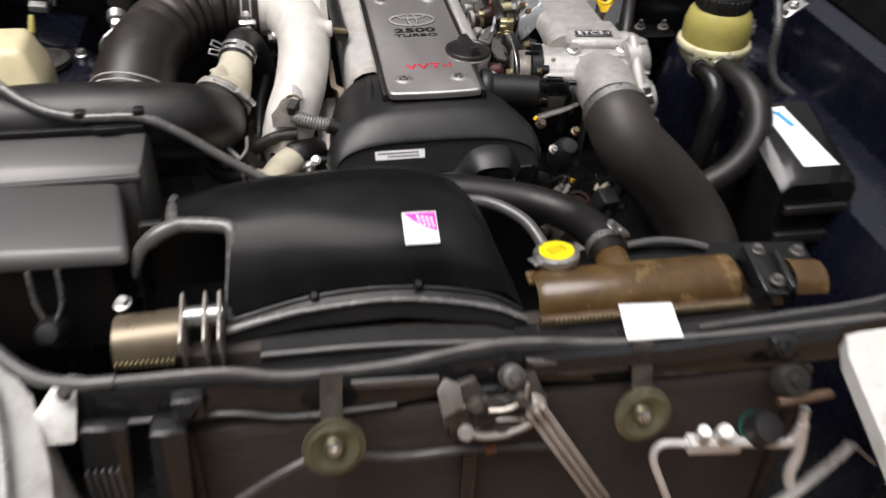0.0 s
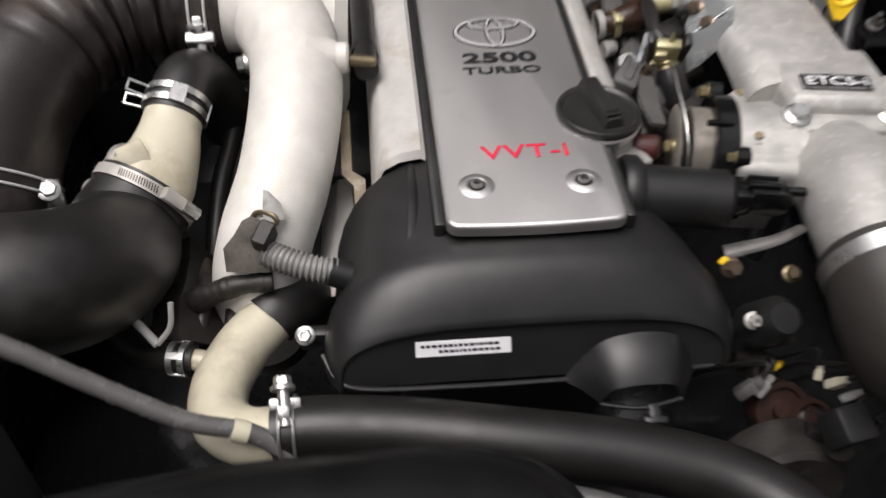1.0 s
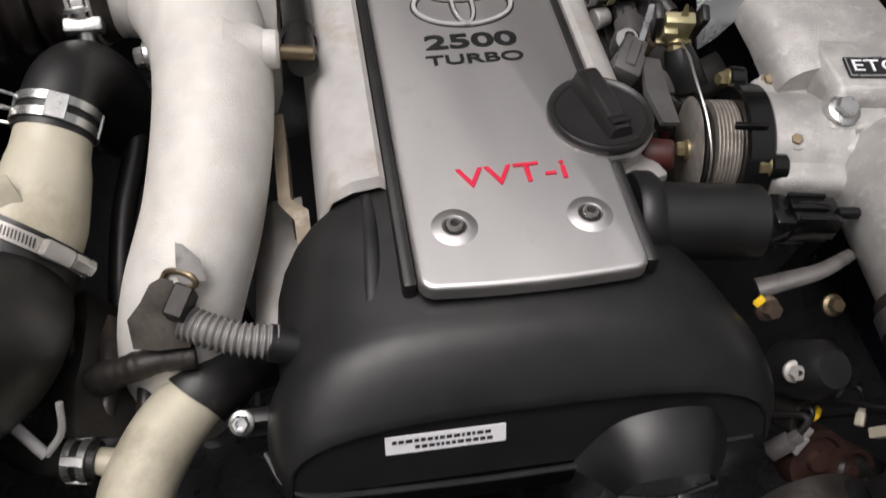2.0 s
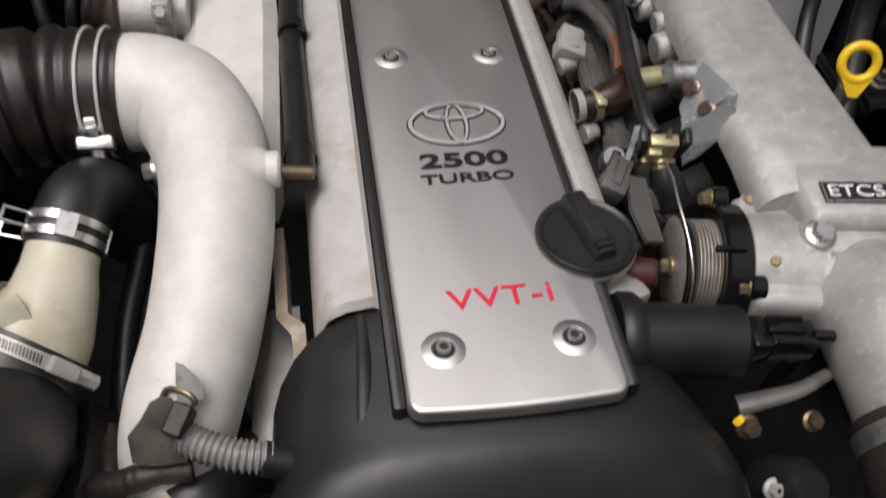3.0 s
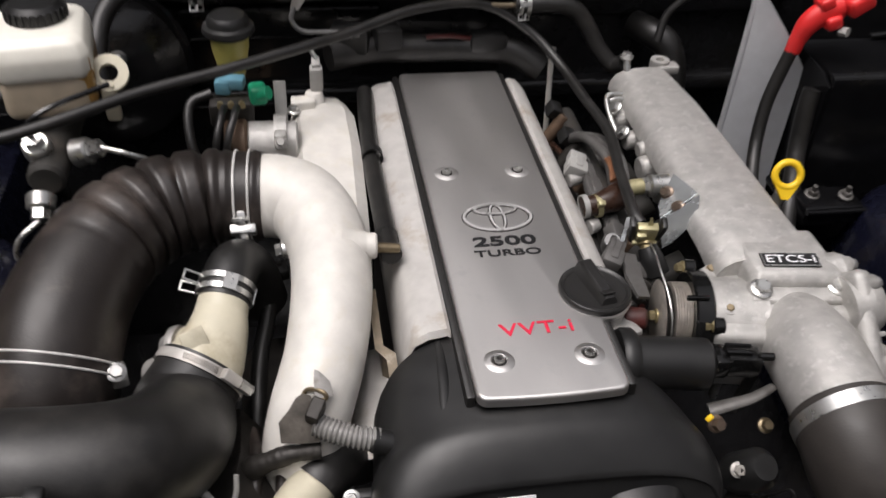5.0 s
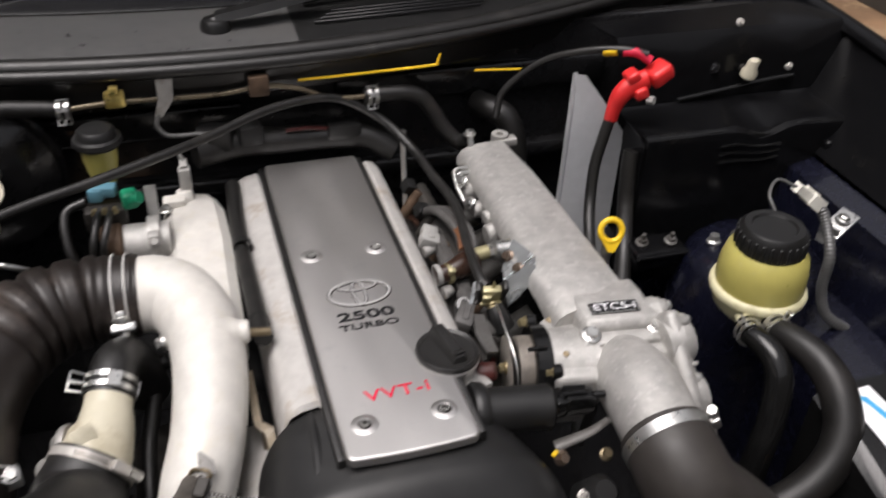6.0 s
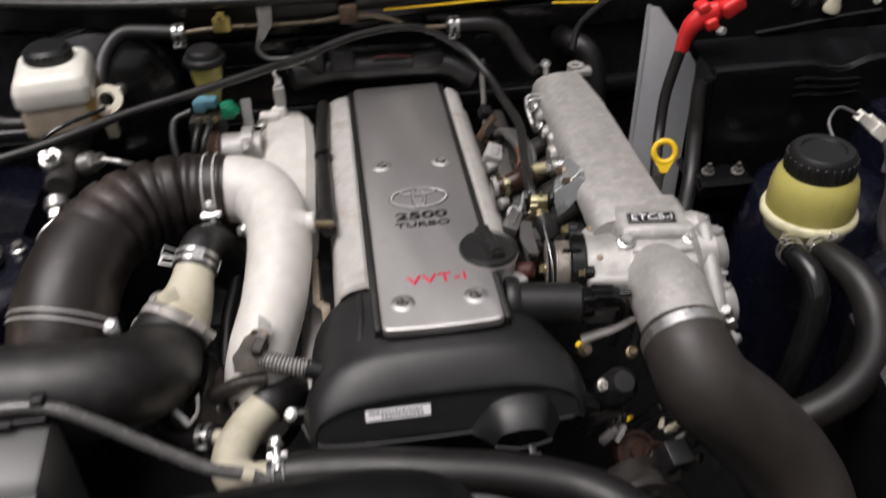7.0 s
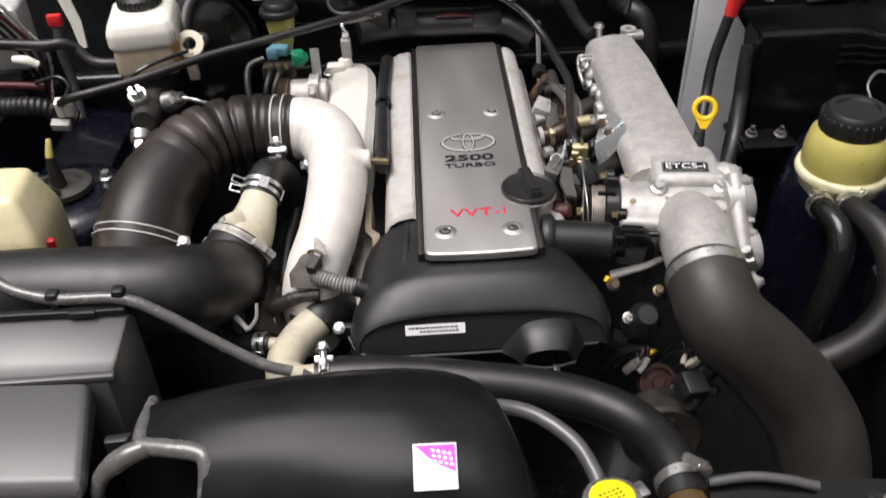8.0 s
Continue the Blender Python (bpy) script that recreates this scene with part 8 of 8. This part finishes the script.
sweep(bm, [(0.454, 0.076, -0.040), (0.448, 0.060, -0.037), (0.452, 0.040, -0.038), (0.457, 0.018, -0.046), (0.456, 0.0, -0.066), (0.447, -0.016, -0.105), (0.436, -0.025, -0.160), (0.43, -0.025, -0.28)], [0.0145, 0.0145, 0.0155, 0.0165, 0.0170, 0.017, 0.017, 0.017], 20, 8)
part("hose_body", bm, GLOSS, h1)
spring_clamp("spring_clamp", (0.4475, 0.061, -0.0368), (-0.15, -0.97, 0.12), 0.0152, 0.015, h1, 2.2)
h2 = thing("steering_hose", (0.50, -0.05, -0.2), "thick black return hose looping under the reservoir", "hose", "power steering hoses")
bm = B()
sweep(bm, [(0.488, 0.072, -0.040), (0.484, 0.052, -0.036), (0.492, 0.026, -0.034), (0.502, -0.006, -0.040), (0.506, -0.040, -0.058), (0.498, -0.072, -0.088), (0.474, -0.090, -0.120), (0.435, -0.096, -0.150), (0.37, -0.09, -0.185)], [0.0150, 0.016, 0.018, 0.0205, 0.022, 0.0225, 0.0225, 0.022, 0.022], 24, 8)
part("hose_body", bm, DULLRUB, h2)
spring_clamp("spring_clamp", (0.4850, 0.058, -0.0368), (-0.1, -0.98, 0.15), 0.0158, 0.015, h2, 1.0)
cn = thing("level_sensor_lead", (0.6, 0.18, 0.03), "white connector with a grey convoluted lead", "cable")
bm = B()
wm = basis((0.5935, 0.21, 0.0585), Vector((0.043, 0.0, -0.033)))
loft(bm, [[wm @ Vector((u * w, v * h, z)) for u, v in ((-1, -1), (1, -1), (1, 1), (-1, 1))] for z, w, h in ((-0.004, 0.006, 0.006), (0.010, 0.007, 0.007), (0.024, 0.008, 0.0075), (0.026, 0.0105, 0.009), (0.054, 0.0115, 0.0095))], close=True)
box(bm, (0.006, 0.004, 0.030), wm @ pose(0, 0.009, 0.026), 0.001)
bmesh.ops.bevel(bm, geom=list(bm.edges), offset=0.0008, segments=1, affect="EDGES")
part("connector", bm, WHITEPL, cn)
bm = B()
sweep(bm, [(0.634, 0.208, 0.028), (0.637, 0.19, 0.012), (0.628, 0.155, -0.02), (0.628, 0.150, -0.07), (0.64, 0.14, -0.11), (0.68, 0.13, -0.14)], 0.0075, 14, 40, rib=lambda s: 1 + 0.06 * math.cos(s / 0.005 * 2 * math.pi))
part("convoluted_tube", bm, GREYPL, cn, angle=80)
bm = B()
sweep(bm, [(0.592, 0.21, 0.060), (0.570, 0.225, 0.066), (0.55, 0.21, 0.055), (0.55, 0.19, 0.04)], 0.0022, 8, 8)
part("wire", bm, GREYPL, cn)
bk = thing("sensor_bracket", (0.66, 0.19, -0.02), "bright steel bracket with a bolt beside the reservoir", "bracket")
bm = B()
box(bm, (0.05, 0.028, 0.005), pose(0.668, 0.195, 0.0, 10, -20, 20), 0.001)
box(bm, (0.005, 0.028, 0.030), pose(0.648, 0.190, -0.012, 0, 0, 20), 0.001)
part("plate", bm, STEEL, bk)
bm = B()
hexbolt(bm, (0.672, 0.196, 0.004), (0.2, -0.1, 1), 0.007, 0.008)
part("bracket_bolt", bm, STEEL, bk)

# ---------------- right front: relay box ----------------
rl = thing("relay_box", (0.554, -0.138, -0.2), "black plastic relay box with a white and blue label", "relay box")
bm = B()
loft(bm, [[(0.489, -0.023, -0.30), (0.614, -0.023, -0.30), (0.614, -0.023, -0.075), (0.599, -0.023, -0.062), (0.504, -0.023, -0.062), (0.489, -0.023, -0.075)],
          [(0.489, -0.173, -0.30), (0.614, -0.173, -0.30), (0.614, -0.173, -0.112), (0.599, -0.173, -0.100), (0.504, -0.173, -0.100), (0.489, -0.173, -0.112)],
          [(0.492, -0.186, -0.30), (0.611, -0.186, -0.30), (0.611, -0.186, -0.122), (0.597, -0.184, -0.110), (0.506, -0.184, -0.110), (0.492, -0.186, -0.122)]], close=True)
part("lid", bm, GLOSS, rl, angle=30)
bm = B()
box(bm, (0.10, 0.012, 0.016), pose(0.551, -0.191, -0.150), 0.004)
box(bm, (0.11, 0.014, 0.02), pose(0.551, -0.191, -0.20), 0.004)
part("lid_catch", bm, PLASTIC, rl)
slope = math.degrees(math.atan2(0.038, 0.150))
mlb = pose(0.544, -0.096, -0.0785, slope, 0, 0)
bm = B()
prism(bm, [(-0.028, 0.062), (0.010, 0.064), (0.046, -0.066), (-0.010, -0.066)], 0.0008, mlb @ pose(0, 0, -0.0005))
lb = part("paper_label", bm, PAPER, rl, "white label with a blue stripe")
bm = B()
prism(bm, [(-0.016, 0.056), (-0.002, 0.050), (0.012, 0.020), (0.004, 0.018), (-0.006, 0.040)], 0.0005, mlb @ pose(0, 0, 0.0005))
part("blue_mark", bm, BLUE, lb)

# ---------------- wipers ----------------
def wiper(px, py, pz, tip, label):
    w = thing("wiper_arm", (px, py, pz - 0.01), label, "wiper", "pair of wipers")
    bm = B()
    lathe(bm, [(0.0, 0.012), (0.007, 0.012), (0.010, 0.009), (0.017, 0.008), (0.021, 0.003), (0.022, -0.012), (0, -0.012)], pose(px, py, pz), 24)
    part("pivot_cap", bm, PLASTIC, w)
    bm = B()
    v = Vector(tip) - Vector((px, py, pz))
    loft(bm, [[Vector((px, py, pz)) + v * u + Vector((0, -h, 0.006)), Vector((px, py, pz)) + v * u + Vector((0, -h * 0.6, 0.016)), Vector((px, py, pz)) + v * u + Vector((0, h * 0.6, 0.016)), Vector((px, py, pz)) + v * u + Vector((0, h, 0.006))] for u, h in ((0.0, 0.014), (0.10, 0.017), (0.30, 0.014), (0.34, 0.009), (0.6, 0.008), (1.0, 0.006))], close=True)
    part("arm", bm, PLASTIC, w)
    bm = B()
    sweep(bm, [tuple(Vector((px, py, pz)) + v * u + Vector((0, 0.030, -0.004))) for u in (0.28, 0.6, 1.0, 1.3)], 0.006, 10, 4, flat=1.6)
    part("blade", bm, RUBBER, w)


wiper(-0.107, 0.628, 0.182, (0.36, 0.70, 0.235), "black wiper arm on the grey cowl panel")
wiper(-0.70, 0.70, 0.195, (-0.24, 0.79, 0.225), "black wiper arm at the cowl's far end")

# ---------------- rear left clutter beside the brake reservoir ----------------
lh = thing("heater_hose", (-0.6, 0.4, 0.05), "grey-black rubber hose bending past the reservoir", "hose")
bm = B()
sweep(bm, [(-0.74, 0.40, 0.105), (-0.685, 0.40, 0.101), (-0.622, 0.40, 0.095), (-0.596, 0.402, 0.096), (-0.580, 0.408, 0.086)], 0.0090, 16, 8)
part("hose_body", bm, RUBBER, lh)
bm = B()
sweep(bm, [(-0.58, 0.41, 0.088), (-0.566, 0.402, 0.070), (-0.548, 0.40, 0.062), (-0.52, 0.40, 0.060), (-0.49, 0.41, 0.06)], 0.0090, 16, 8)
part("hose_branch", bm, RUBBER, lh)
ba = thing("brake_actuator", (-0.70, 0.45, 0.0), "silver cast brake actuator block with pipe ends", "actuator")
bm = B()
box(bm, (0.085, 0.07, 0.10), pose(-0.705, 0.455, 0.095, 0, 0, 6), 0.008, 3)
part("block", bm, ALUPIPE, ba)
for k in range(4):
    bm = B()
    rod(bm, (-0.735 + k * 0.018, 0.425, 0.13), (-0.735 + k * 0.018, 0.412, 0.150), 0.007, seg=6)
    part("union", bm, STEEL if k != 2 else GOLDZ, ba)
    bm = B()
    sweep(bm, [(-0.735 + k * 0.018, 0.412, 0.148), (-0.73 + k * 0.02, 0.40, 0.165), (-0.70 + k * 0.02, 0.40, 0.15 - 0.01 * k), (-0.66 + k * 0.012, 0.41, 0.07), (-0.65, 0.42, -0.02)], 0.003, 8, 8)
    part("pipe", bm, (BLACKP, BLACKP, REDWIRE, STEEL)[k], ba)
bm = B()
box(bm, (0.05, 0.04, 0.06), pose(-0.70, 0.43, 0.02), 0.006)
part("motor", bm, BLACKP, ba)
cs = thing("fuse_link_strip", (-0.575, 0.42, 0.05), "white coated strip with a red fuse on the inner wing", "fuse link")
bm = B()
loft(bm, [[(-0.590, 0.42, 0.165), (-0.572, 0.42, 0.165)], [(-0.578, 0.415, 0.125), (-0.562, 0.415, 0.125)], [(-0.572, 0.41, 0.085), (-0.562, 0.41, 0.085)]])
thicken(bm, 0.004)
part("strip", bm, WHITEPL, cs)
bm = B()
box(bm, (0.022, 0.012, 0.018), pose(-0.607, 0.43, 0.122), 0.003)
part("red_fuse", bm, RED, cs)
bm = B()
sweep(bm, [(-0.607, 0.43, 0.11), (-0.61, 0.425, 0.07), (-0.605, 0.42, 0.02), (-0.60, 0.40, -0.03)], 0.007, 12, 20, rib=lambda s: 1 + 0.08 * math.cos(s / 0.006 * 2 * math.pi))
part("lead", bm, GREYPL, cs, angle=80)
wc2 = thing("white_connector", (-0.598, 0.33, 0.0), "white plastic wiring connector on a loose lead", "connector")
bm = B()
for s in (-1, 1):
    box(bm, (0.012, 0.016, 0.030), pose(-0.595 + s * 0.0065, 0.34, 0.022, 20, 6, 0), 0.002)
part("housing", bm, WHITEPL, wc2)
bm = B()
box(bm, (0.028, 0.014, 0.014), pose(-0.606, 0.334, -0.004, 20, 6, 0), 0.002)
part("mating_half", bm, GREYCONN, wc2)
bm = B()
sweep(bm, [(-0.592, 0.345, 0.036), (-0.585, 0.352, 0.05), (-0.60, 0.36, 0.062), (-0.64, 0.37, 0.05)], 0.003, 8, 8)
part("lead", bm, RUBBER, wc2)
lt = thing("wing_sensor", (-0.605, 0.28, -0.06), "small dark sensor with a yellow-green tip and looped lead", "sensor")
bm = B()
lathe(bm, [(0, 0.03), (0.006, 0.028), (0.010, 0.0), (0.013, -0.03), (0, -0.03)], pose(-0.606, 0.262, -0.046), 20)
part("body", bm, GREASE, lt)
bm = B()
rod(bm, (-0.606, 0.262, -0.018), (-0.603, 0.272, 0.008), 0.006, 0.004, 12, 0.001)
part("tip", bm, RESV, lt)
bm = B()
sweep(bm, [(-0.63, 0.25, -0.05), (-0.645, 0.23, -0.025), (-0.625, 0.21, -0.02), (-0.60, 0.215, -0.04), (-0.595, 0.235, -0.065)], 0.0045, 10, 8)
part("lead", bm, GREYPL, lt)
cv = thing("convoluted_conduit", (-0.68, 0.36, 0.0), "black convoluted wiring conduit on the inner wing", "cable conduit")
bm = B()
sweep(bm, [(-0.76, 0.35, 0.03), (-0.69, 0.352, 0.022), (-0.64, 0.36, 0.014), (-0.60, 0.38, -0.02)], 0.0145, 16, 30, rib=lambda s: 1 + 0.08 * math.cos(s / 0.0075 * 2 * math.pi))
part("conduit", bm, RUBBER, cv, angle=80)
bm = B()
sweep(bm, [(-0.76, 0.37, 0.052), (-0.68, 0.37, 0.048), (-0.63, 0.375, 0.04)], 0.006, 12, 6)
part("red_sleeve", bm, REDWIRE, cv)
bm = B()
sweep(bm, [(-0.668, 0.385, 0.082), (-0.650, 0.386, 0.079), (-0.634, 0.388, 0.070)], [0.006, 0.008, 0.006], 10, 6)
part("pale_tube", bm, WHITEPL, cv)

# ---------------- beside and under the cast pipe ----------------
vh = thing("oil_drain_hose", (-0.25, 0.14, -0.1), "slim black drain hose beside the cast pipe", "hose")
bm = B()
sweep(bm, [(-0.236, 0.212, -0.045), (-0.240, 0.200, -0.062), (-0.247, 0.155, -0.075), (-0.255, 0.110, -0.088), (-0.259, 0.06, -0.11), (-0.264, 0.02, -0.15), (-0.266, -0.01, -0.21)], 0.0085, 14, 8)
part("hose_body", bm, RUBBER, vh)
bm = B()
box(bm, (0.03, 0.02, 0.014), pose(-0.238, 0.204, -0.052, 0, 0, 10), 0.003)
part("joint", bm, PLASTIC, vh)
hsh = thing("turbo_heat_guard", (-0.26, 0.0, -0.1), "crumpled dark brown heat guard below the cast pipe", "heat guard")
bm = B()
random.seed(31)
loft(bm, [[(-0.295 + 0.02 * u + random.uniform(-0.004, 0.004), 0.045 - 0.10 * v + random.uniform(-0.004, 0.004), -0.110 + 0.035 * math.sin(u * 1.3 + 0.6) * (1 - 0.4 * v) + random.uniform(-0.006, 0.006)) for u in range(5)] for v in (0, 0.25, 0.5, 0.75, 1.0)])
thicken(bm, 0.002)
part("guard", bm, GREASE, hsh, angle=20)
for k in range(3):
    bm = B()
    sweep(bm, [(-0.285 + k * 0.022, 0.03, -0.10), (-0.28 + k * 0.022, -0.01, -0.088 - 0.004 * k), (-0.285 + k * 0.024, -0.05, -0.105)], 0.006, 10, 6)
    part("fold", bm, BROWNRUB, hsh)
tb = thing("turbo_housing", (-0.24, 0.12, -0.2), "greasy iron turbocharger housing deep under the hoses", "turbocharger")
bm = B()
lathe(bm, [(0, 0.05), (0.03, 0.048), (0.055, 0.03), (0.065, 0.0), (0.055, -0.03), (0, -0.04)], basis((-0.235, 0.06, -0.20), (0, -1, 0.2)), 32)
part("volute", bm, GREASE, tb)
bm = B()
rod(bm, (-0.235, 0.2, -0.19), (-0.235, 0.08, -0.19), 0.05, 0.045, 24, 0.005)
part("centre_body", bm, GREASE, tb)
rw = thing("loose_wire_end", (-0.29, -0.07, -0.06), "bare silver rod end sticking out of the loom", "wire")
bm = B()
sweep(bm, [(-0.308, -0.055, -0.055), (-0.295, -0.066, -0.062), (-0.282, -0.078, -0.070)], 0.0035, 10, 6)
part("rod", bm, GREYCONN, rw)
bm = B()
sweep(bm, [(-0.282, -0.078, -0.070), (-0.272, -0.070, -0.060), (-0.270, -0.06, -0.045)], 0.0022, 8, 6)
part("hook", bm, GREYCONN, rw)

# ---------------- plenum side bracket, right wing fasteners ----------------
pb = thing("plenum_bracket", (0.2, 0.42, 0.0), "bent zinc rod bracket on the plenum's inner side", "bracket")
bm = B()
sweep(bm, [(0.222, 0.452, 0.004), (0.205, 0.452, 0.006), (0.194, 0.447, 0.003), (0.192, 0.42, -0.008), (0.196, 0.39, -0.02)], 0.0032, 10, 8)
sweep(bm, [(0.222, 0.442, 0.002), (0.205, 0.442, 0.004), (0.196, 0.440, 0.002)], 0.0032, 10, 8)
part("rod", bm, STEEL, pb)
for p in ((0.200, 0.425, 0.0), (0.199, 0.385, -0.012)):
    bm = B()
    hexbolt(bm, p, (-0.8, -0.2, 0.6), 0.006, 0.008)
    part("bracket_bolt", bm, STEEL, pb)
for p in ((0.757, 0.484, 0.100), (0.672, 0.515, 0.166)):
    fs = thing("body_clip", p, "small silver body fastener on black panel", "fastener", "wing fasteners")
    bm = B()
    hexbolt(bm, p, (0.1, -0.8, 0.6), 0.0045, 0.005)
    part("head", bm, ZINC, fs)
rg = thing("rubber_elbow", (0.31, 0.56, 0.0), "black rubber heater elbow at the firewall", "hose")
bm = B()
sweep(bm, [(0.29, 0.63, 0.02), (0.305, 0.60, 0.020), (0.325, 0.58, 0.008), (0.335, 0.565, -0.03), (0.335, 0.555, -0.08)], 0.020, 20, 8)
part("elbow", bm, RUBBER, rg)

# right bottom corner: bent grey bracket and lamp stay
cb = thing("lamp_stay", (0.43, -0.55, -0.3), "bent pale grey lamp stay in the front corner", "bracket")
bm = B()
sweep(bm, [(0.36, -0.55, -0.35), (0.40, -0.545, -0.315), (0.435, -0.54, -0.275), (0.452, -0.535, -0.262), (0.475, -0.53, -0.285), (0.50, -0.53, -0.31)], [0.009, 0.009, 0.008, 0.008, 0.006, 0.006], 12, 8, flat=0.5)
part("stay", bm, ALLOYD, cb)
bm = B()
lathe(bm, [(0, 0.014), (0.006, 0.014), (0.008, 0.010), (0.017, 0.010), (0.023, 0.002), (0.024, -0.01), (0, -0.01)], basis((0.350, -0.515, -0.153), (0, -0.8, 0.6)), 24)
part("rubber_stop", bm, GREASE, cb)
bm = B()
sweep(bm, [(0.33, -0.53, -0.172), (0.36, -0.53, -0.170), (0.40, -0.525, -0.172)], 0.006, 10, 6)
part("cross_rod", bm, RUST, cb)
